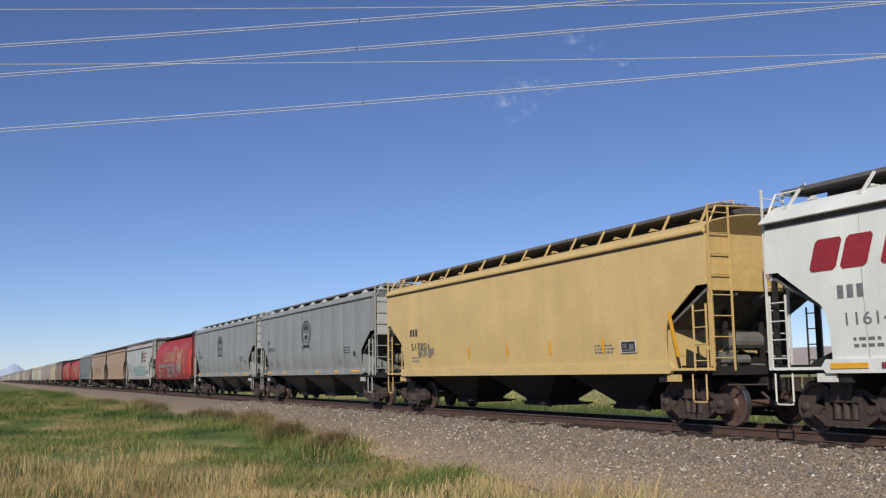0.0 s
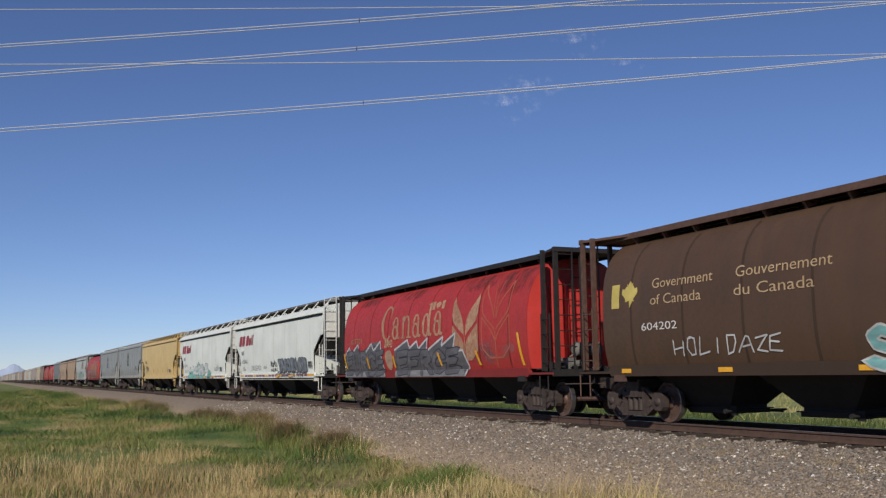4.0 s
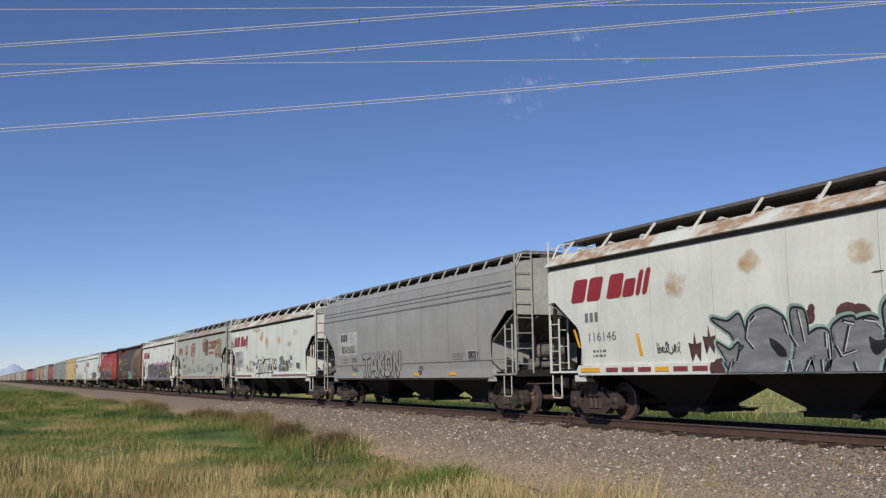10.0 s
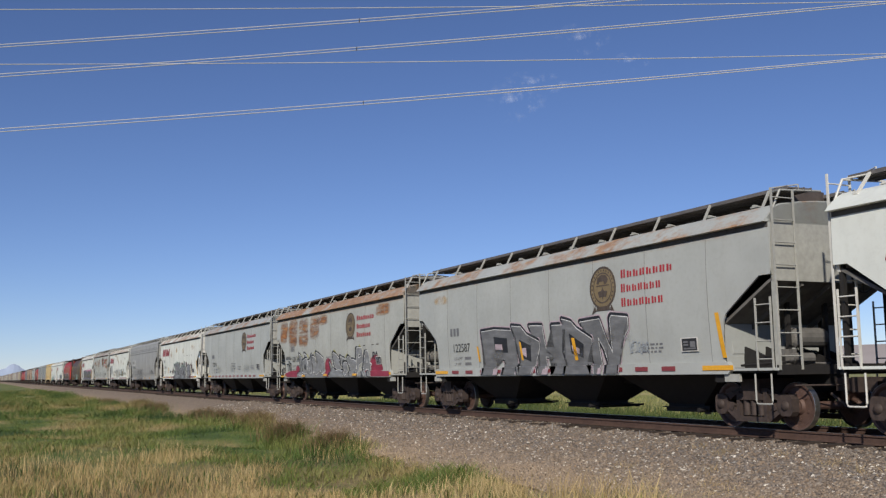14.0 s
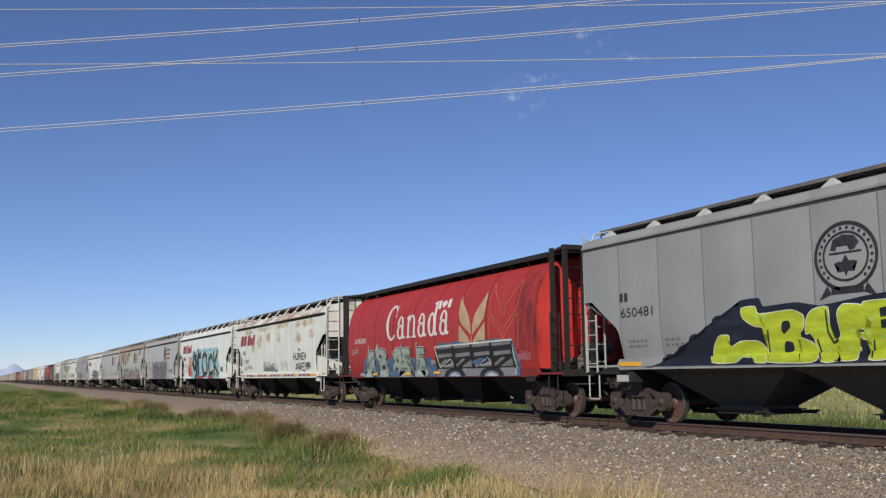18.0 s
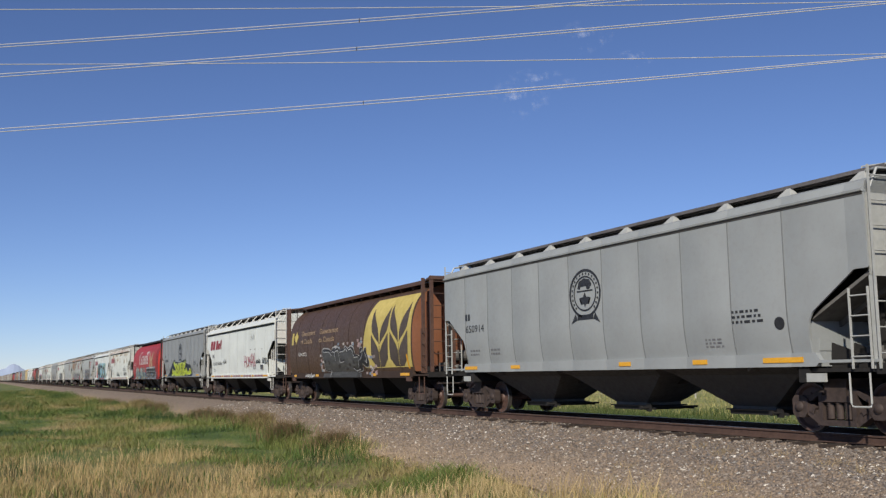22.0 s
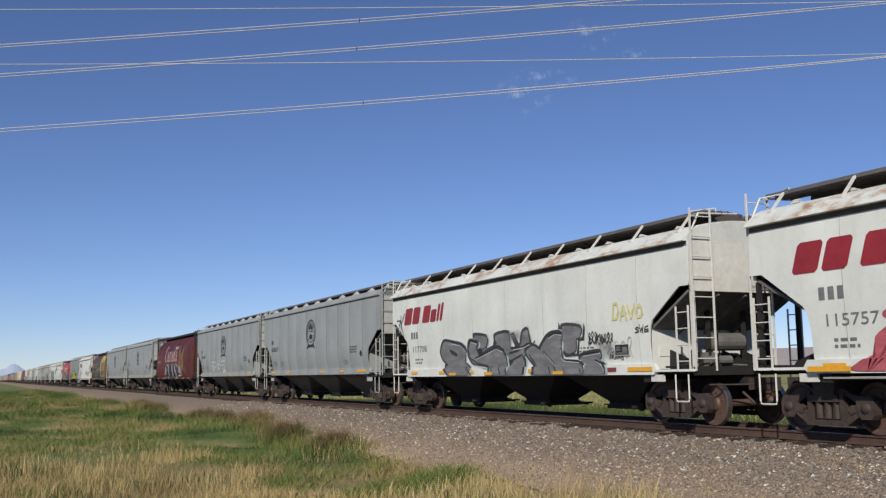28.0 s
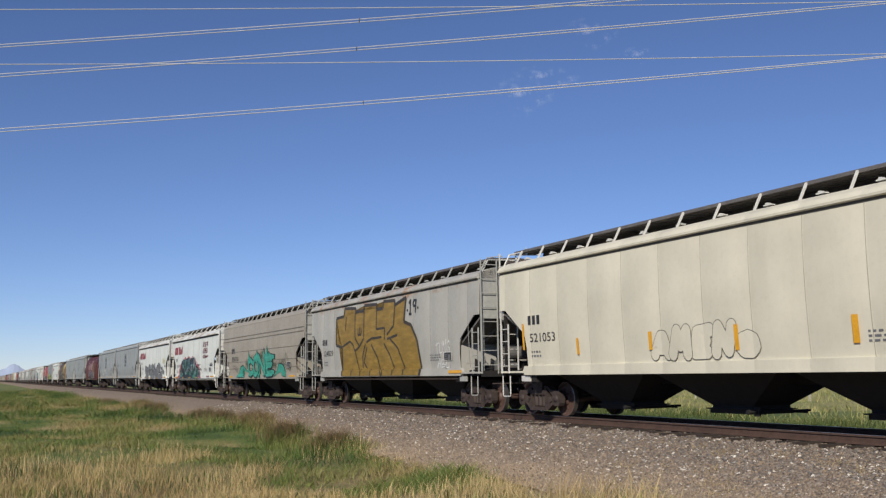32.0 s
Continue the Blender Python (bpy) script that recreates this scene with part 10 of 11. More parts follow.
    for cx, cz, count, sx, sz in ((-2.55, 1.6, 12, 0.25, 0.45), (3.3, 1.5, 22, 0.55, 0.45), (0.3, 2.32, 10, 1.2, 0.10), (2.2, 2.35, 8, 0.3, 0.16)):
        for q in range(count):
            tone = rng.choice([(0.42, 0.30, 0.28), (0.20, 0.26, 0.32), (0.55, 0.50, 0.46), (0.30, 0.24, 0.22)])
            shapes(c[18], "round", "graffiti_square", [rect(cx + rng.uniform(-sx, sx), max(1.1, cz + rng.uniform(-sz, sz)), 0.20, 0.10)], spray(tone), 0.0105 + 0.0004 * (q % 5), "small pale sprayed square")

    c[19] = crest_slate(19, "650914", GREY2)
    c[20] = crest_slate(20, "651038", GREY2)

    c[21] = grain_red(21, "608407", MAROON, "dark maroon cylindrical grain wagon with pale lettering", CHIPPEDINK, ears=(OLDEAR, OLDEAR2))
    shapes(c[21], "round", "graffiti", [swept([(-3.42, 1.38), (-3.26, 1.75), (-3.08, 1.90), (-2.92, 2.07), (-2.65, 2.10), (-2.44, 2.21), (-1.96, 2.17), (-1.69, 2.10), (-1.51, 2.11), (-0.22, 2.10), (0.10, 2.12), (0.71, 2.15), (1.07, 2.08), (1.27, 2.04), (2.09, 2.17), (2.21, 2.08), (2.70, 2.03), (2.88, 2.06), (3.05, 2.01), (3.10, 1.92), (3.32, 1.92), (3.35, 1.72), (3.46, 1.62), (3.40, 1.26)])], spray((0.36, 0.29, 0.36)), 0.010, "lilac sprayed cloud")
    shapes(c[21], "round", "graffiti", [oval(-3.20, 1.81, 0.12, 0.10, 12), oval(-2.84, 2.01, 0.12, 0.10, 12), oval(-1.78, 2.08, 0.13, 0.10, 12), oval(0.92, 2.03, 0.11, 0.10, 12), oval(1.13, 2.04, 0.10, 0.10, 12), oval(-0.23, 2.04, 0.13, 0.10, 12), oval(2.15, 2.11, 0.10, 0.10, 12), oval(2.93, 2.01, 0.10, 0.10, 12), oval(3.26, 1.89, 0.10, 0.10, 12), oval(3.42, 1.63, 0.10, 0.10, 12)], spray((0.34, 0.27, 0.34)), 0.0085, "rounded rim of the lilac cloud")
    rusty(c[21], "round", [(-2.0, 1.25, 1.0, 0.7), (-0.6, 1.3, 0.8, 0.6), (0.9, 1.3, 0.9, 0.6), (3.3, 1.3, 1.0, 0.7)], HAZE, 0.034)
    form(c[21], "round", [(-2.66, 2.00), (-2.51, 2.14), (-2.15, 2.15), (-1.94, 2.01), (-1.97, 1.83), (-2.14, 1.74), (-2.08, 1.54), (-1.86, 1.33), (-1.95, 1.21), (-2.19, 1.07), (-2.98, 1.07), (-3.01, 1.27), (-2.99, 1.47), (-2.84, 1.62), (-2.63, 1.65), (-2.57, 1.46), (-2.52, 1.29), (-2.27, 1.34), (-2.44, 1.61), (-2.63, 1.81)], (0.016, 0.018, 0.018), (0.58, 0.60, 0.52), 0.04, 0.0165)
    form(c[21], "round", [(1.97, 1.58), (2.03, 1.88), (2.20, 2.00), (2.58, 2.01), (2.60, 1.85), (2.53, 1.74), (2.27, 1.65), (2.61, 1.54), (2.91, 1.36), (2.55, 1.33), (2.19, 1.38)], (0.016, 0.018, 0.018), (0.58, 0.60, 0.52), 0.04, 0.0220)
    form(c[21], "round", [(-1.53, 2.19), (-1.26, 2.21), (-1.03, 2.09), (-0.67, 2.21), (-0.44, 2.22), (-0.36, 2.06), (-0.47, 1.75), (-0.80, 1.74), (-0.79, 1.54), (-0.60, 1.44), (-0.24, 1.41), (-0.21, 1.32), (-0.45, 1.06), (-1.43, 1.07), (-1.52, 1.28), (-1.47, 1.44), (-1.30, 1.55), (-1.17, 1.52), (-1.14, 1.34), (-0.96, 1.34), (-1.05, 1.57), (-1.10, 1.73), (-1.48, 1.78), (-1.50, 1.99)], (0.016, 0.018, 0.018), (0.58, 0.60, 0.52), 0.04, 0.0165)
    form(c[21], "round", [(1.20, 2.10), (1.39, 2.05), (1.54, 2.18), (1.75, 2.19), (1.93, 2.08), (1.95, 1.88), (1.87, 1.68), (1.94, 1.56), (2.19, 1.36), (2.24, 1.05), (2.05, 1.07), (1.95, 1.24), (1.88, 1.29), (1.87, 1.07), (1.65, 1.05), (1.56, 1.29), (1.60, 1.69), (1.36, 1.72), (1.31, 1.91)], (0.016, 0.018, 0.018), (0.58, 0.60, 0.52), 0.04, 0.0220)
    form(c[21], "round", [(0.13, 2.14), (0.29, 2.13), (0.45, 2.21), (0.62, 2.16), (0.79, 2.02), (0.77, 1.88), (0.58, 1.69), (0.51, 1.44), (0.55, 1.31), (0.76, 1.31), (0.62, 1.50), (0.66, 1.63), (0.86, 1.62), (1.15, 1.42), (1.18, 1.30), (0.92, 1.05), (0.27, 1.06), (0.20, 1.26), (0.13, 1.48), (0.23, 1.75), (0.24, 1.96)], (0.016, 0.018, 0.018), (0.58, 0.60, 0.52), 0.04, 0.0165)
    form(c[21], "round", [(2.92, 1.53), (3.21, 1.53), (3.32, 1.35), (3.02, 1.33), (2.91, 1.36)], (0.016, 0.018, 0.018), (0.58, 0.60, 0.52), 0.04, 0.0220)
    tag(c[21], "round", "FAILS", -3.81, -3.12, 1.08, 1.22, (0.5, 0.47, 0.45), 0.014, 78, 0.0, 0.05)
    scribble(c[21], "round", -4.02, -3.35, 1.39, 1.73, (0.42, 0.30, 0.30), 82, 3, 0.02)
    scribble(c[21], "round", 4.6, 5.8, 1.5, 2.05, (0.24, 0.15, 0.15), 83, 4, 0.03)
    rusty(c[21], "round", [(5.0, 1.3, 2.6, 2.8), (-7.6, 2.9, 2.4, 1.2), (-5.4, 2.7, 2.6, 1.5), (-3.0, 2.9, 3.0, 1.3), (0.0, 2.6, 2.8, 1.6), (2.4, 2.4, 2.6, 1.8)], SOOTFILM)
    stripes(c[21], "round", [rect(x, 1.09, 0.36, 0.07) for x in (-6.8, -4.55, -1.95, 1.55, 4.3, 6.5)], 0.045)

    c[22] = crest_slate(22, "652246", GREY2)
    rusty(c[22], "ribbed", [(-4.1, 1.3, 1.9, 0.85), (-3.6, 1.4, 1.2, 0.8), (-2.7, 1.3, 1.9, 1.0), (-2.3, 1.4, 1.1, 0.9), (-1.3, 1.28, 1.7, 0.5)], WHITEFILM)
    for pts in [[(-3.69, 1.51), (-3.61, 2.11), (-3.00, 2.12), (-2.98, 1.87), (-3.56, 1.76), (-2.89, 1.47)], [(-2.96, 1.52), (-2.84, 2.04), (-2.44, 2.15), (-2.46, 1.76), (-2.92, 1.55)], [(-2.08, 2.09), (-2.08, 1.50)], [(-2.04, 2.20), (-1.90, 1.58), (-1.46, 2.01), (-1.44, 1.54), (-0.99, 1.94)], [(-1.68, 2.16), (-1.13, 2.20)], [(-0.83, 2.11), (0.18, 2.13)], [(-0.78, 2.12), (-0.80, 1.85), (0.06, 1.91)], [(-0.51, 1.84), (-0.56, 1.54), (-0.24, 1.49)], [(-0.22, 1.76), (0.40, 1.76), (0.38, 1.51)]]:
        shapes(c[22], "ribbed", "graffiti", fat(pts, 0.038, "round"), spray((0.60, 0.61, 0.61)), 0.012, "whitish smeared paint stroke")
    c[23] = crest_slate(23, "650633", GREY2)

    c[24] = rail_white(24, "117708", 0.5, strip=SPOTS)
    form(c[24], "smooth", [(-1.89, 2.28), (-1.08, 2.20), (-1.19, 1.92), (-1.57, 1.85), (-1.72, 2.07)], (0.20, 0.20, 0.205), (0.045, 0.045, 0.05), 0.038, 0.0165, backs=((0.065, (0.05, 0.05, 0.055), -0.04, 0.02), (0.09, (0.46, 0.56, 0.56), 0.03, 0.0)))
    form(c[24], "smooth", [(-4.26, 1.86), (-3.99, 2.17), (-3.45, 2.12), (-2.77, 2.03), (-2.44, 1.86), (-2.67, 1.67), (-3.10, 1.57), (-2.51, 1.42), (-2.24, 1.28), (-2.57, 1.07), (-3.62, 1.08), (-3.97, 1.37), (-3.77, 1.44), (-4.13, 1.62)], (0.20, 0.20, 0.205), (0.045, 0.045, 0.05), 0.038, 0.0225, [[(-3.61, 1.92), (-3.09, 1.79), (-3.13, 1.68), (-3.49, 1.78)]], (0.03, 0.03, 0.033), backs=((0.065, (0.05, 0.05, 0.055), -0.04, 0.02), (0.09, (0.46, 0.56, 0.56), 0.03, 0.0)))
    form(c[24], "smooth", [(-0.57, 2.21), (0.24, 2.26), (0.30, 1.81), (0.86, 1.86), (1.02, 2.22), (1.29, 2.30), (1.42, 1.84), (1.87, 1.71), (1.47, 1.58), (1.11, 1.65), (0.41, 1.46), (-0.36, 1.86)], (0.20, 0.20, 0.205), (0.045, 0.045, 0.05), 0.038, 0.0165, backs=((0.065, (0.05, 0.05, 0.055), -0.04, 0.02), (0.09, (0.46, 0.56, 0.56), 0.03, 0.0)))
    form(c[24], "smooth", [(-2.27, 1.96), (-2.15, 2.12), (-1.63, 2.04), (-1.75, 1.89), (-1.73, 1.70), (-1.45, 1.69), (-0.88, 1.83), (-0.52, 1.89), (-0.15, 1.80), (0.02, 1.56), (-0.03, 1.06), (-0.93, 1.07), (-0.96, 1.33), (-1.36, 1.40), (-2.01, 1.46), (-2.27, 1.66)], (0.20, 0.20, 0.205), (0.045, 0.045, 0.05), 0.038, 0.0225, [[(-1.71, 1.86), (-1.47, 1.89), (-1.37, 1.74), (-1.64, 1.69)]], (0.03, 0.03, 0.033), backs=((0.065, (0.05, 0.05, 0.055), -0.04, 0.02), (0.09, (0.46, 0.56, 0.56), 0.03, 0.0)))
    form(c[24], "smooth", [(0.23, 1.37), (0.92, 1.62), (1.07, 1.47), (0.92, 1.06), (0.09, 1.06)], (0.20, 0.20, 0.205), (0.045, 0.045, 0.05), 0.038, 0.0165, backs=((0.065, (0.05, 0.05, 0.055), -0.04, 0.02), (0.09, (0.46, 0.56, 0.56), 0.03, 0.0)))
    form(c[24], "smooth", [(1.15, 1.73), (1.53, 1.87), (1.94, 1.71), (2.56, 1.33), (2.77, 1.05), (1.65, 1.06), (1.56, 1.35), (1.29, 1.56)], (0.20, 0.20, 0.205), (0.045, 0.045, 0.05), 0.038, 0.0225, backs=((0.065, (0.05, 0.05, 0.055), -0.04, 0.02), (0.09, (0.46, 0.56, 0.56), 0.03, 0.0)))
    form(c[24], "smooth", [(3.05, 2.30), (3.89, 2.23), (3.78, 2.00), (3.65, 1.97), (3.59, 1.69), (3.24, 1.62), (3.04, 1.76)], (0.20, 0.20, 0.205), (0.045, 0.045, 0.05), 0.038, 0.0165, backs=((0.065, (0.05, 0.05, 0.055), -0.04, 0.02), (0.09, (0.46, 0.56, 0.56), 0.03, 0.0)))
    form(c[24], "smooth", [(1.87, 1.73), (2.30, 2.07), (2.64, 2.15), (3.00, 2.12), (2.92, 1.76), (2.84, 1.50), (3.02, 1.41), (3.72, 1.37), (3.93, 1.25), (3.83, 1.05), (2.83, 1.05), (2.56, 1.33), (2.14, 1.65)], (0.20, 0.20, 0.205), (0.045, 0.045, 0.05), 0.038, 0.0225, backs=((0.065, (0.05, 0.05, 0.055), -0.04, 0.02), (0.09, (0.46, 0.56, 0.56), 0.03, 0.0)))
    form(c[24], "smooth", [(3.77, 1.50), (4.13, 1.59), (4.63, 1.62), (4.67, 1.51), (4.51, 1.40), (4.79, 1.29), (4.85, 1.17), (4.72, 1.04), (3.81, 1.05), (3.93, 1.25)], (0.20, 0.20, 0.205), (0.045, 0.045, 0.05), 0.038, 0.0165, backs=((0.065, (0.05, 0.05, 0.055), -0.04, 0.02), (0.09, (0.46, 0.56, 0.56), 0.03, 0.0)))
    shapes(c[24], "smooth", "graffiti", [[(1.31, 2.44), (1.47, 1.93), (1.66, 2.02), (1.64, 1.88), (1.33, 1.82)], [(2.87, 2.43), (3.01, 2.22), (2.96, 2.09), (2.81, 2.14)], [(4.02, 2.35), (4.07, 2.24), (4.00, 1.93), (3.77, 1.92), (3.77, 1.96), (3.93, 2.02)], [(-0.61, 2.26), (-0.46, 2.08), (-0.52, 1.89), (-0.74, 1.93)], [(0.52, 2.28), (0.83, 1.90), (0.59, 1.85), (0.31, 2.23)], [(2.96, 1.87), (3.18, 1.64), (3.63, 1.61), (3.75, 1.99), (3.80, 1.96), (3.72, 1.56), (3.10, 1.54), (2.94, 1.69)], [(-1.94, 2.28), (-1.70, 2.29), (-1.77, 2.07), (-1.91, 2.11)], [(-1.10, 2.28), (-0.98, 2.12), (-1.10, 1.89), (-1.24, 1.84)]], spray((0.05, 0.05, 0.055)), 0.0145, "black sprayed shards")
    for pts in [[(-3.45, 2.09), (-2.82, 2.01), (-2.49, 1.83)], [(-2.11, 2.09), (-1.73, 2.02)], [(-1.85, 1.57), (-1.46, 1.64), (-0.53, 1.84), (-0.16, 1.75)], [(0.46, 1.79), (1.05, 1.83), (1.39, 1.91)], [(2.36, 2.03), (2.67, 2.12), (2.99, 2.09)], [(2.91, 1.71), (2.91, 1.52), (3.06, 1.43), (3.69, 1.39)], [(2.10, 1.66), (2.59, 1.33)], [(3.92, 1.54), (4.62, 1.59)], [(4.44, 1.40), (4.76, 1.29), (4.83, 1.19)]]:
        shapes(c[24], "smooth", "graffiti", fat([(a - 0.02, b + 0.04) for a, b in pts], 0.022, "round"), spray(INK), 0.0265, "black sprayed outline")
        shapes(c[24], "smooth", "graffiti", fat(pts, 0.012, "spike"), spray((0.50, 0.50, 0.50)), 0.031, "pale line inside a letter")
    for pts in [[(-4.12, 1.33), (-3.75, 1.09)], [(-2.52, 1.35), (-2.08, 1.08)], [(-0.43, 1.38), (-0.28, 1.08)], [(-0.03, 1.27), (0.14, 1.07)], [(2.35, 1.28), (2.44, 1.06)], [(-2.15, 2.12), (-2.33, 1.89), (-2.18, 1.61), (-1.77, 1.46), (-1.13, 1.38)], [(-1.68, 2.02), (-1.80, 1.86)], [(-0.79, 1.85), (-0.15, 1.80), (0.06, 1.56)], [(0.25, 1.71), (0.75, 1.77), (1.25, 1.94)], [(0.21, 1.47), (0.92, 1.65), (1.07, 1.47), (0.97, 1.12)], [(1.32, 1.63), (1.63, 1.35), (1.40, 1.07)], [(3.81, 1.22), (3.84, 1.06)], [(-0.87, 1.36), (-0.75, 1.08)], [(2.59, 1.33), (2.77, 1.06)]]:
        shapes(c[24], "smooth", "graffiti", fat(pts, 0.026, "round"), spray((0.045, 0.045, 0.05)), 0.0275, "black line between letters")
    scribble(c[24], "smooth", 4.18, 5.24, 1.80, 2.10, INK, 106, 8, 0.03)
    scribble(c[24], "smooth", 5.00, 5.58, 1.43, 1.64, INK, 107, 5, 0.02)
    scribble(c[24], "smooth", 4.93, 5.98, 1.49, 1.93, (0.40, 0.40, 0.40), 108, 4, 0.02)
    rusty(c[24], "smooth", [(-0.2, 1.9, 1.8, 0.5), (2.6, 2.0, 1.8, 0.5), (4.3, 1.3, 1.2, 0.9)], HAZE, 0.034)
    tag(c[24], "smooth", "DAVO", 5.25, 6.45, 2.36, 2.68, (0.66, 0.63, 0.30), 0.036, 46, 0.1, 0.05)
    tag(c[24], "smooth", "SWE", 6.1, 6.6, 2.02, 2.16, INK, 0.013, 79)
    tag(c[24], "smooth", "ZK", -7.9, -7.2, 2.5, 3.1, INK, 0.02, 80)
    stripes(c[24], "smooth", [rect(-3.59, 1.10, 0.50, 0.09), rect(-1.23, 1.11, 0.51, 0.09), rect(2.58, 1.10, 0.50, 0.09)], 0.05)

    c[25] = rail_white(25, "115757", 0.5, strip=SPOTS)
    sea, dusk, slate, foam = (0.05, 0.20, 0.15), (0.028, 0.06, 0.09), (0.17, 0.18, 0.20), (0.26, 0.44, 0.43)
    shapes(c[25], "smooth", "graffiti", [swept([(-5.72, 1.07), (-5.56, 1.40), (-5.54, 1.67), (-5.21, 1.87), (-4.93, 1.88), (-4.91, 2.07), (-4.56, 2.21), (-4.30, 2.04), (-4.01, 2.38), (-3.68, 2.51), (-3.28, 2.52), (-2.98, 2.66), (-2.52, 2.53), (-2.15, 2.53), (-1.79, 2.66), (-1.45, 2.64), (-1.04, 2.54), (-0.65, 2.53), (-0.25, 2.65), (0.04, 2.58), (0.38, 2.48), (0.60, 2.52), (0.79, 2.44), (0.90, 2.19), (1.15, 2.06), (1.33, 2.01), (1.59, 2.09), (1.83, 2.02), (1.98, 1.84), (2.13, 1.62), (2.35, 1.40), (2.42, 1.26), (2.32, 1.03)]), oval(1.29, 2.19, 0.11, 0.08, 12), oval(-5.21, 2.03, 0.14, 0.08, 12)], spray((0.44, 0.10, 0.12)), 0.009, "coral red sprayed cloud")
    form(c[25], "smooth", [(-5.30, 1.07), (-5.15, 1.66), (-4.73, 1.77), (-4.33, 2.33), (-3.59, 2.45), (-3.09, 2.45), (-2.17, 2.39), (-1.50, 2.57), (-1.31, 2.39), (-0.93, 2.36), (-0.89, 2.48), (-0.19, 2.51), (0.46, 2.53), (0.59, 2.42), (0.67, 2.00), (0.94, 2.01), (1.03, 1.68), (1.30, 1.79), (1.74, 1.79), (2.00, 1.55), (2.14, 1.31), (1.92, 1.04)], (0.016, 0.02, 0.025), foam, 0.025, 0.0125, bend=1)
    for k1, pts in enumerate([[(-5.13, 1.52), (-4.76, 1.58), (-4.96, 1.08), (-5.30, 1.08)],
                 [(-0.96, 1.87), (-0.56, 1.96), (-0.35, 1.84), (-0.52, 1.66), (-0.81, 1.62), (-1.01, 1.76)],
                 [(0.08, 2.30), (0.43, 2.51), (0.48, 2.11), (0.52, 1.86), (0.29, 1.71), (0.15, 2.08)],
                 [(-2.90, 1.69), (-2.52, 1.75), (-2.44, 1.64), (-2.82, 1.57)],
                 [(0.63, 1.70), (0.82, 1.61), (0.87, 1.29), (0.65, 1.39)],
                 [(-2.13, 1.69), (-1.73, 1.72), (-1.83, 1.62), (-2.10, 1.57)]]):
        shapes(c[25], "smooth", "graffiti", [swept(pts)], spray(slate), 0.0185 + 0.0006 * k1, "grey sprayed field of a graffiti piece")
    for k1, pts in enumerate([[(-2.36, 2.28), (-1.51, 2.53), (-1.49, 2.23), (-1.22, 2.16), (-1.28, 1.88), (-1.57, 2.01), (-1.92, 2.26)],
                 [(-0.89, 2.20), (-0.63, 2.29), (-0.32, 2.05), (-0.36, 1.95), (-0.86, 2.03)],
                 [(-3.38, 1.73), (-3.14, 1.63), (-3.06, 1.30), (-3.44, 1.36)],
                 [(-1.87, 1.34), (-1.63, 1.56), (-1.37, 1.33)],
                 [(1.54, 1.66), (1.73, 1.71), (1.92, 1.41), (1.96, 1.27), (1.60, 1.28), (1.52, 1.42)],
                 [(-0.29, 1.73), (-0.16, 1.60), (-0.10, 1.31), (-0.51, 1.26), (-0.39, 1.52)]]):
        shapes(c[25], "smooth", "graffiti", [swept(pts)], spray(dusk), 0.0185 + 0.0006 * k1, "dark blue sprayed field of a graffiti piece")
    for k1, pts in enumerate([[(-4.59, 1.51), (-4.48, 1.70), (-4.14, 1.44), (-3.94, 1.37), (-4.39, 1.19), (-4.80, 1.32)],
                 [(-2.95, 2.36), (-2.67, 2.30), (-2.75, 1.95), (-2.98, 1.76)],
                 [(-2.73, 1.83), (-2.51, 1.82), (-2.25, 1.39), (-2.54, 1.35)],
                 [(-1.59, 1.50), (-1.40, 1.64), (-1.17, 1.55), (-0.88, 1.34), (-1.22, 1.27)],
                 [(0.07, 1.67), (0.29, 1.71), (0.59, 1.42), (0.87, 1.29), (0.73, 1.05), (-0.40, 1.06), (-0.06, 1.31)],
                 [(1.17, 1.58), (1.47, 1.67), (1.47, 1.38), (1.35, 1.28), (1.19, 1.43)],
                 [(-2.06, 2.26), (-1.85, 2.08), (-1.66, 1.79), (-1.97, 1.86)],
                 [(-3.71, 2.30), (-3.43, 2.04), (-3.32, 1.73), (-3.50, 1.86)]]):
        shapes(c[25], "smooth", "graffiti", [swept(pts)], spray(sea), 0.0185 + 0.0006 * k1, "green sprayed field of a graffiti piece")
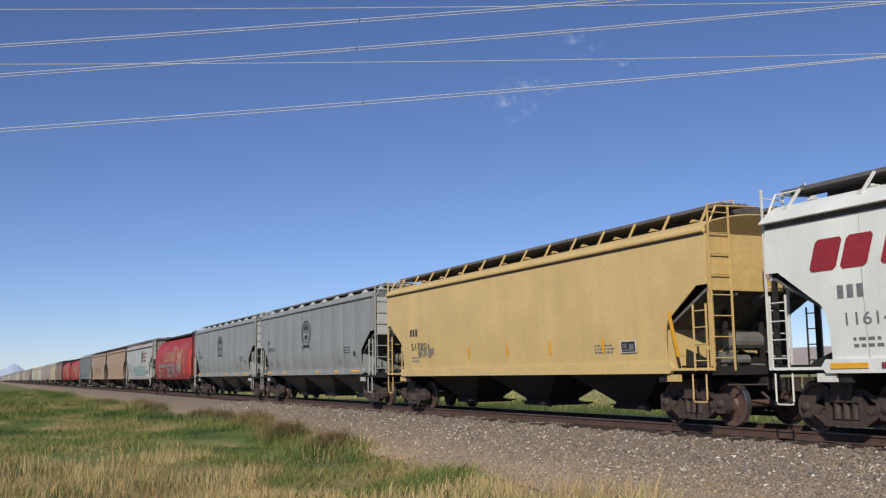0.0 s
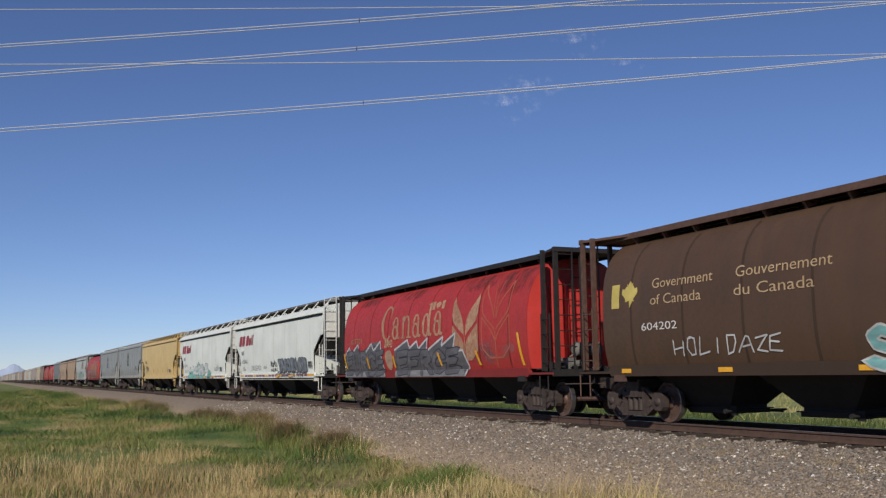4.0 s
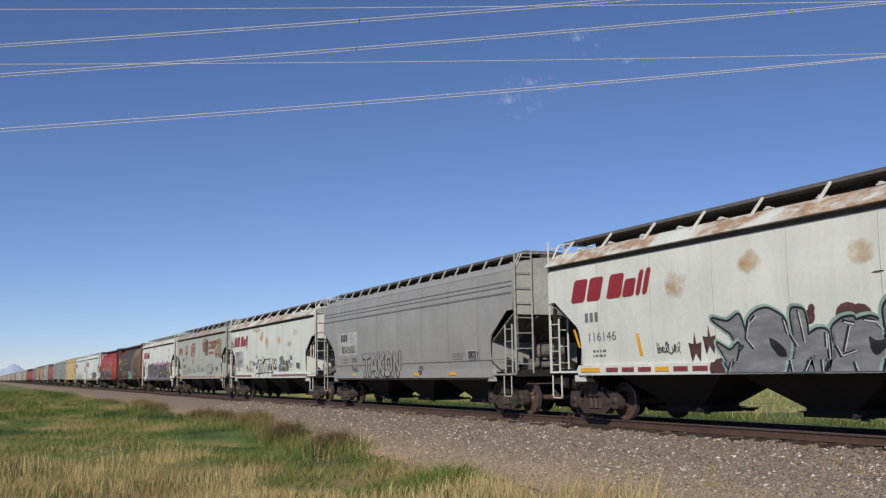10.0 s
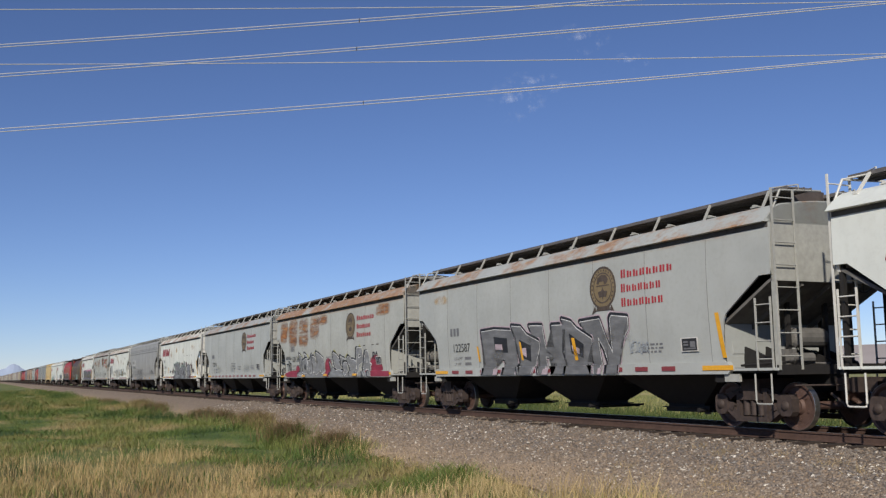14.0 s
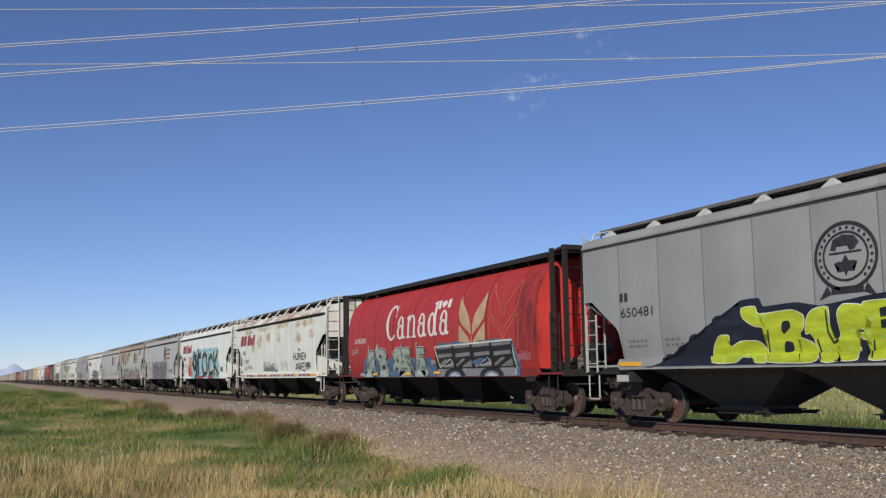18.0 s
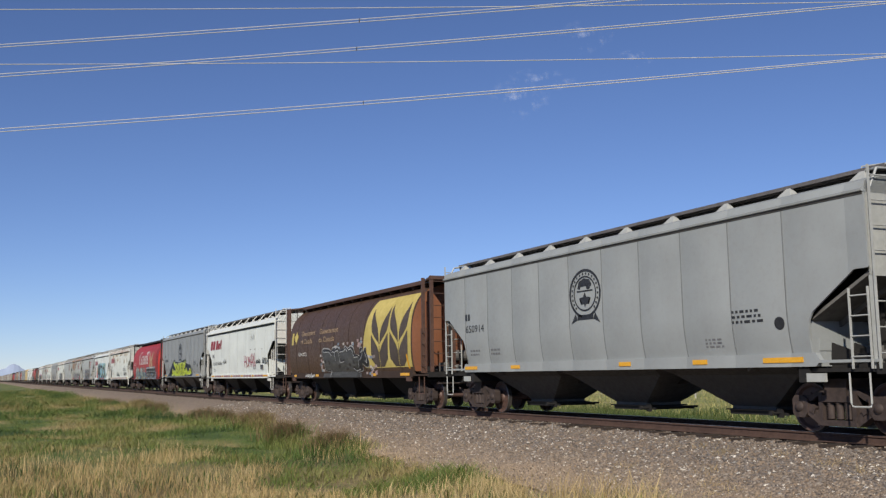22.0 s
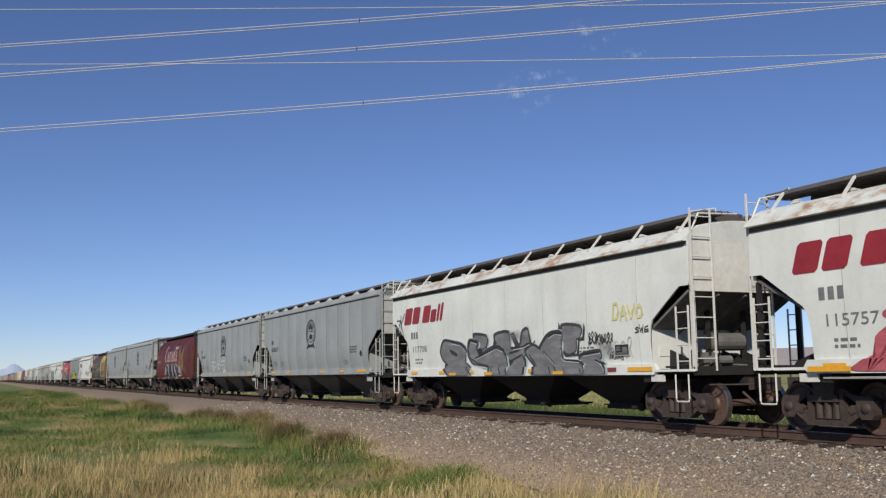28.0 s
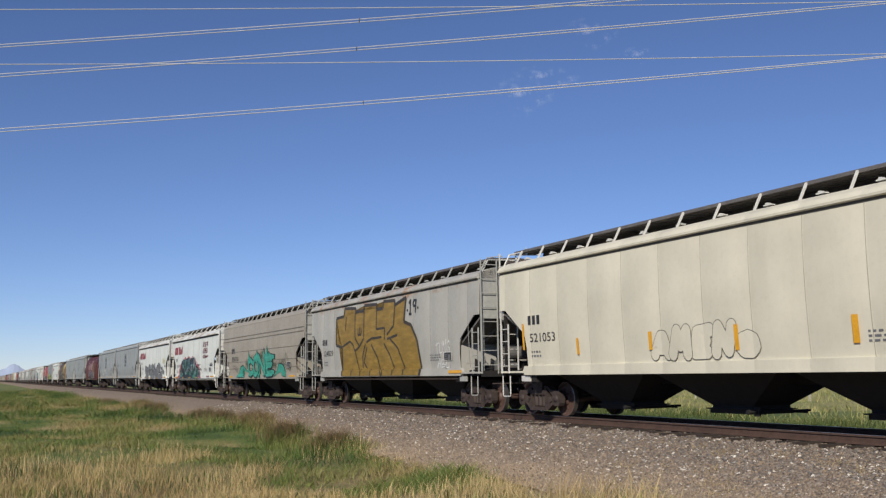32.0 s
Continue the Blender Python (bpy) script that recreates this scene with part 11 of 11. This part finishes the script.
    for k1, pts in enumerate([[(-3.59, 2.38), (-3.39, 2.40), (-3.32, 2.15), (-3.43, 2.10)],
                 [(-1.51, 2.53), (-1.34, 2.56), (-1.35, 2.11), (-1.56, 2.10)],
                 [(0.43, 2.48), (0.57, 2.50), (0.66, 2.10), (0.78, 1.98), (0.66, 1.92), (0.52, 2.11)],
                 [(0.78, 1.98), (0.97, 1.99), (1.03, 1.68), (0.87, 1.69)],
                 [(1.67, 1.76), (1.84, 1.65), (2.09, 1.36), (1.97, 1.35), (1.77, 1.56)],
                 [(1.77, 1.27), (2.01, 1.27), (1.95, 1.08), (1.76, 1.08)],
                 [(-3.02, 1.54), (-2.69, 1.59), (-2.77, 1.35), (-2.95, 1.36)]] + [[(-3.84, 2.06), (-3.63, 2.05), (-3.57, 1.80), (-3.77, 1.80)],
                 [(-0.02, 2.09), (0.20, 2.11), (0.27, 1.87), (0.11, 1.72), (0.02, 1.83)],
                 [(-0.84, 1.65), (-0.60, 1.69), (-0.68, 1.42)],
                 [(0.40, 1.52), (0.65, 1.60), (0.70, 1.44), (0.52, 1.42)],
                 [(-0.89, 2.06), (-0.35, 2.04), (-0.49, 1.93), (-0.91, 1.93)],
                 [(-2.04, 1.92), (-1.78, 1.96), (-1.72, 1.79), (-2.15, 1.80)],
                 [(-4.63, 1.08), (-4.47, 1.26), (-4.37, 1.08)],
                 [(-2.06, 1.07), (-1.93, 1.22), (-1.85, 1.06)]]):
        cx, cz = sum(a for a, b in pts) / len(pts), sum(b for a, b in pts) / len(pts)
        dots = [oval(cx + (a - cx) * 0.5, cz + (b - cz) * 0.5, 0.022, 0.018, 6) for a, b in pts]
        add_layers(c[25], "smooth", [([pts], foam, 0.0255), (dots, INK, 0.0285)])
    for pts in [[(-4.30, 2.40), (-4.13, 1.73), (-3.95, 2.12)], [(-3.15, 2.43), (-2.08, 2.36)], [(-2.63, 2.30), (-2.46, 1.93), (-2.10, 1.57)], [(-1.66, 2.07), (-1.30, 1.79), (-0.69, 1.40)], [(-0.20, 2.47), (-0.30, 2.00)], [(-0.16, 2.15), (-0.27, 1.73), (-0.21, 1.57)], [(-1.17, 2.16), (-1.26, 1.79)], [(1.03, 1.68), (1.24, 1.77), (1.67, 1.77)], [(1.03, 1.68), (1.13, 1.46)], [(-3.24, 2.33), (-3.17, 1.96), (-3.35, 1.55)], [(-4.73, 1.75), (-4.36, 1.63), (-4.06, 1.38)]]:
        shapes(c[25], "smooth", "graffiti", fat(pts, 0.013, "round"), spray(foam), 0.0305, "pale turquoise line between letters")
    for r, (text, x0, x1) in enumerate((("RUSSIAN", 3.35, 4.95), ("REDHEAD", 3.4, 4.85))):
        tag(c[25], "smooth", text, x0, x1, 3.18 - 0.42 * r, 3.48 - 0.42 * r, (0.22, 0.05, 0.07), 0.026, 48 + r, 0.15, 0.05, "square")
    scribble(c[25], "smooth", 3.5, 4.9, 2.42, 2.66, (0.22, 0.05, 0.07), 51, 6, 0.05)
    scribble(c[25], "smooth", 5.42, 6.34, 1.84, 2.13, INK, 109, 7, 0.024)
    scribble(c[25], "smooth", 1.53, 2.52, 1.97, 2.06, INK, 110, 6, 0.018)
    scribble(c[25], "smooth", 2.09, 2.77, 1.61, 1.84, INK, 111, 5, 0.018)
    stripes(c[25], "smooth", [rect(-6.97, 1.11, 0.96, 0.09), rect(-3.82, 1.10, 0.48, 0.09), rect(-1.27, 1.10, 0.48, 0.09), rect(1.09, 1.10, 0.48, 0.09)], 0.05)

    c[26] = other(26, "flow", TAUPE, GREYBAR, "dusty taupe covered hopper wagon with rounded ledged sides", number="854710", strip=[(-6.3, 0.7, "a"), (6.3, 0.9, "a")], seams=False, ledges=(3.39, 3.20, 2.56, 1.98, 1.60))
    rusty(c[26], "flow", [(-5.6, 1.28, 1.6, 0.8), (-3.1, 1.5, 1.2, 0.8), (-1.7, 1.9, 1.0, 0.6), (0.1, 1.75, 1.5, 0.85), (2.2, 1.35, 1.8, 0.75), (3.6, 1.3, 1.5, 0.9), (4.5, 1.5, 1.6, 1.0), (5.0, 1.28, 1.6, 0.6)], OLIVEFILM)
    ink = (0.008, 0.02, 0.018)
    for pts in ([(-4.85, 1.14), (-4.3, 1.42), (-3.85, 1.72), (-3.2, 1.76), (-2.7, 1.55), (-2.2, 1.40), (-2.7, 1.42), (-3.2, 1.55), (-3.6, 1.42), (-3.0, 1.14)], [(3.1, 1.14), (3.6, 1.40), (4.3, 1.62), (4.0, 1.78), (4.75, 1.72), (5.05, 1.45), (5.3, 1.14), (4.6, 1.2), (4.2, 1.38)]):
        shapes(c[26], "flow", "graffiti", [[(a + 0.03 * (1 if a > 0 else -1), b + (0.05 if b > 1.35 else -0.03)) for a, b in pts]], spray(ink), 0.016)
        shapes(c[26], "flow", "graffiti", [pts], spray(TEAL), 0.0185, "teal sprayed arrow")
    piece(c[26], "flow", "CO", -2.25, 0.05, 1.14, 2.2, TEAL, ink, 0.185, 0.04, "spike", (0.10, 0.44, 0.34), 63, 0.0, 0.05, shadow=(0.05, -0.02, ink, 0.02), heights=(1.0, 1.08))
    piece(c[26], "flow", "NE", 0.0, 2.95, 1.14, 2.3, TEAL, ink, 0.20, 0.04, "spike", (0.10, 0.44, 0.34), 66, 0.0, 0.05, shadow=(0.05, -0.02, ink, 0.02), heights=(1.05, 0.98))
    for pts in ([(-2.1, 1.9), (-1.95, 2.52), (-1.6, 2.1)], [(-0.5, 2.0), (-0.15, 2.55), (0.35, 2.0)], [(1.5, 2.05), (1.9, 2.72), (2.15, 2.15)], [(2.1, 2.10), (2.3, 2.42), (2.6, 2.28), (3.35, 2.22), (3.32, 2.05), (2.4, 2.02)]):
        cx = sum(a for a, b in pts) / len(pts)
        shapes(c[26], "flow", "graffiti", [[(cx + (a - cx) * 1.16, b + (0.05 if b > 2.12 else -0.02)) for a, b in pts]], spray(ink), 0.0165)
        shapes(c[26], "flow", "graffiti", [pts], spray(TEAL), 0.0265, "teal sprayed spike")

    c[27] = other(27, "panel", PALE_PANEL, GREYBAR, "pale grey covered hopper wagon with a huge ochre graffiti block", number="124029", strip=[(6.3, 0.9, "a")])
    block = [(-4.9, 3.5), (-4.0, 3.53), (-3.9, 3.85), (-2.6, 3.77), (-2.6, 3.62), (-1.67, 3.62), (-1.63, 3.82), (-0.31, 3.77), (-0.36, 3.58), (0.32, 3.58), (0.36, 3.83), (1.46, 3.79), (1.45, 3.62), (2.48, 3.82), (2.32, 2.99), (2.95, 2.84), (3.42, 2.32), (3.68, 1.4), (3.52, 1.05), (-4.28, 1.05), (-4.18, 2.28), (-4.94, 2.4)]
    umber = (0.06, 0.045, 0.03)
    shapes(c[27], "panel", "graffiti", [block], spray(GOLD), 0.014, "huge block of ochre spray paint")
    shapes(c[27], "panel", "graffiti", stroke(block + block[:1], 0.12), spray(umber), 0.018, "dark outline of the ochre block")
    lines = [[(-3.69, 3.5), (-3.77, 2.96)], [(-4.18, 2.3), (-3.24, 2.5), (-2.9, 2.35), (-2.65, 2.05), (-2.32, 1.38)], [(-2.65, 3.6), (-2.65, 2.6), (-2.2, 2.3)], [(-1.63, 3.6), (-1.68, 2.56), (-2.2, 2.25), (-2.69, 2.1)], [(-2.3, 2.95), (-2.3, 2.7), (-1.95, 2.72), (-1.95, 2.95)], [(-2.12, 3.0), (-2.12, 2.72)],
             [(-1.4, 2.4), (-0.86, 2.52), (0.18, 2.54)], [(-1.5, 2.35), (-1.85, 1.9), (-1.87, 1.42)], [(-1.35, 2.2), (-1.74, 1.66), (-1.43, 1.41)], [(-0.31, 3.55), (-0.34, 2.85), (0.51, 2.86), (0.47, 2.43)], [(-0.9, 2.3), (-0.3, 1.8), (0.05, 1.1)], [(1.48, 3.75), (1.38, 2.9), (0.71, 2.6)], [(0.9, 2.5), (1.71, 2.09), (2.26, 1.39)], [(1.69, 2.55), (0.75, 2.45)], [(0.4, 2.3), (0.9, 1.9), (1.3, 1.4)]]
    for x in (-3.2, -2.2, -1.1, 0.1, 1.1, 2.1):
        lines.append([(x, 1.06), (x + 0.12, 1.38)])
    for pts in lines:
        shapes(c[27], "panel", "graffiti", stroke(pts, 0.085), spray(umber), 0.022, "dark brown dividing line")
    for pts in ([(2.74, 3.58), (2.88, 3.72), (2.86, 3.22)], [(2.74, 3.22), (2.98, 3.22)], [(3.34, 3.66), (3.14, 3.68), (3.10, 3.50), (3.30, 3.46), (3.36, 3.70), (3.30, 3.24)]):
        shapes(c[27], "panel", "lettering", stroke(pts, 0.085), BLACK, 0.012, "large sprayed numeral")
    shapes(c[27], "panel", "graffiti", [oval(2.62, 3.36, 0.06, 0.045, 10), oval(3.52, 3.40, 0.06, 0.045, 10)], spray(INK), 0.014)
    tag(c[27], "panel", "TUNG", 4.9, 6.0, 1.80, 2.2, (0.72, 0.72, 0.70), 0.022, 57)
    tag(c[27], "panel", "ABL", 5.0, 5.9, 1.36, 1.66, (0.72, 0.72, 0.70), 0.022, 58)

    c[28] = other(28, "panel", CREAM, WHITEBAR, "clean cream covered hopper wagon with panelled sides", number="521053")
    piece(c[28], "panel", "AMENO", -1.4, 1.9, 1.36, 2.10, CREAM, (0.07, 0.07, 0.07), 0.19, 0.014, "round", seed=58, lean=0.2, heights=(0.9, 1.05, 1.0, 1.08, 0.75))
    stripes(c[28], "panel", [rect(-7.05, 1.77, 0.10, 0.7), rect(-4.4, 1.59, 0.10, 0.4), rect(-1.5, 1.62, 0.12, 0.4), rect(1.22, 1.54, 0.12, 0.5), rect(4.1, 1.58, 0.14, 0.48)], 0.03)


def rust_stains():
    rusty(CARS[11], "smooth", [(-7.8, 2.65, 1.5, 1.2), (-6.4, 2.45, 1.75, 1.42), (-4.75, 2.4, 1.75, 1.46), (-3.0, 2.7, 1.6, 1.15), (-1.9, 3.3, 1.6, 0.5), (5.2, 3.3, 1.6, 0.5)], RUST)
    rusty(CARS[14], "smooth", [(-5.0, 2.2, 1.1, 1.2), (-3.7, 2.5, 1.4, 1.1), (-1.9, 2.7, 1.2, 0.9), (0.0, 2.6, 1.4, 1.0), (-7.0, 3.35, 3.0, 0.5), (-4.0, 3.4, 3.5, 0.46), (-0.5, 3.4, 3.5, 0.46), (2.8, 3.3, 4.2, 0.56), (3.2, 2.6, 1.6, 0.7), (5.4, 2.7, 1.3, 0.6)])
    rusty(CARS[7], "smooth", [(-4.7, 2.5, 0.9, 0.9), (-1.6, 2.9, 1.2, 0.7), (-0.5, 2.4, 1.0, 1.0), (1.8, 2.5, 1.0, 0.8), (4.1, 3.0, 1.9, 0.4), (3.6, 2.5, 1.2, 0.35), (-3.4, 3.4, 2.6, 0.46)])
    rusty(CARS[6], "smooth", [(-7.6, 2.75, 1.7, 0.6), (-5.2, 2.7, 1.4, 0.8), (-3.0, 2.45, 1.9, 1.2), (1.0, 2.7, 1.7, 1.1), (3.6, 2.9, 2.2, 0.6), (4.9, 2.85, 2.3, 0.75), (4.9, 2.3, 2.3, 0.7)], RUST)
    rusty(CARS[6], "smooth", [(-2.6, 1.8, 1.2, 0.8), (-4.9, 2.2, 1.0, 0.6)])
    rusty(CARS[9], "smooth", [(-5.4, 2.7, 0.9, 0.5), (-3.6, 2.6, 0.9, 0.8), (-1.3, 2.9, 0.9, 0.6), (4.4, 3.0, 1.7, 0.5), (1.3, 2.8, 0.8, 0.6)])
    rusty(CARS[12], "smooth", [(-7.3, 3.3, 1.5, 0.4)])
    rusty(CARS[5], "smooth", [(5.0, 3.1, 1.2, 0.5), (-2.5, 3.45, 2.0, 0.4)])


def scuffs(i, x0, x1, z, seed):
    """A broken line of dark scrapes in the paint."""
    rng = random.Random(seed)
    x = x0
    while x < x1:
        w = rng.uniform(0.05, 0.5)
        shapes(CARS[i], "smooth", "scrape", [[(x, z), (x + w * 0.5, z - 0.01), (x + w, z + 0.005), (x + w, z + 0.025), (x + w * 0.3, z + rng.uniform(0.015, 0.035))]], BROWNINK, 0.007)
        x += w + rng.uniform(0.08, 0.7)
        z += rng.uniform(-0.02, 0.025)


# left ends of the wagons' bodies at the clip's start, along x
STARTS = {0: -33.03, 1: -13.94, 2: 3.72, 3: 21.95, 4: 40.3, 5: 58.62, 6: 76.44, 7: 94.08, 8: 111.80, 9: 130.4, 10: 148.2, 11: 165.90, 12: 183.58, 13: 201.38, 14: 219.15, 15: 237.5, 16: 255.57, 17: 273.33, 18: 291.5, 19: 309.9, 20: 327.69, 21: 346.2, 22: 364.3, 23: 382.0, 24: 399.75, 25: 417.88, 26: 435.68, 27: 453.5, 28: 471.14}


def gone(t):
    """How far the train has rolled since the start; it gains speed slowly."""
    return 15.40 * (t + 0.02 * (t * t / 2 - 12.5 * t) / 12.5)


TIMES = [i * 2.0 for i in range(17)]


def start_x(i):
    if i >= 0:
        return STARTS[i] + (19.0 if i == 0 else LONG) / 2 - INSETS[i]
    return STARTS[0] - 0.1 + LONG * i + LONG / 2 - 0.63


def motions():
    for i, car in CARS.items():
        x0 = start_x(i)
        walk(car, [(t, pose(x0 - gone(t), 0, 0)) for t in TIMES])
    # wheels turn on their axles while they roll past
    for w, i, dx in WHEELSETS:
        x = start_x(i) + dx
        steps = [k for k in range(961) if -45.0 < x - gone(k / 30) < -6.0]
        if len(steps) < 10:
            continue
        seat = w.matrix_basis.translation.copy()

        def turned(k):
            return pose(seat.x, 0, 0.46, 0, -math.degrees(gone(k / 30) / 0.46) % 360)
        rows = [(k / 30, turned(k)) for k in steps]
        if steps[0] > 0:
            rows.insert(0, (0.0, turned(steps[0])))
        if steps[-1] < 960:
            rows.append((32.0, turned(steps[-1])))
        walk(w, rows)
    # the wisps of cloud drift slowly
    axis = STAND.to_3x3()
    for ob, u, v in CLOUDS:
        rows = []
        for t in (0.0, 16.0, 32.0):
            p = Vector(EYE) + axis @ Vector((u + 26 * t / 32, v + 18 * t / 32, -1728))
            rows.append((t, Matrix.Translation(p) @ axis.to_4x4() @ pose(0, 0, 0, 90)))
        walk(ob, rows)


build_ground()
build_ballast()
build_track()
build_wires()
build_posts()
CLOUDS = build_clouds()
build_far()
build_train()
rust_stains()
for which, a, b, level in ((9, 1.9, 5.2, 2.72), (17, 3.0, 5.6, 2.62), (25, 3.2, 5.4, 2.5), (11, 3.9, 5.4, 2.28)):
    scuffs(which, a, b, level, which)
build_grass()
motions()
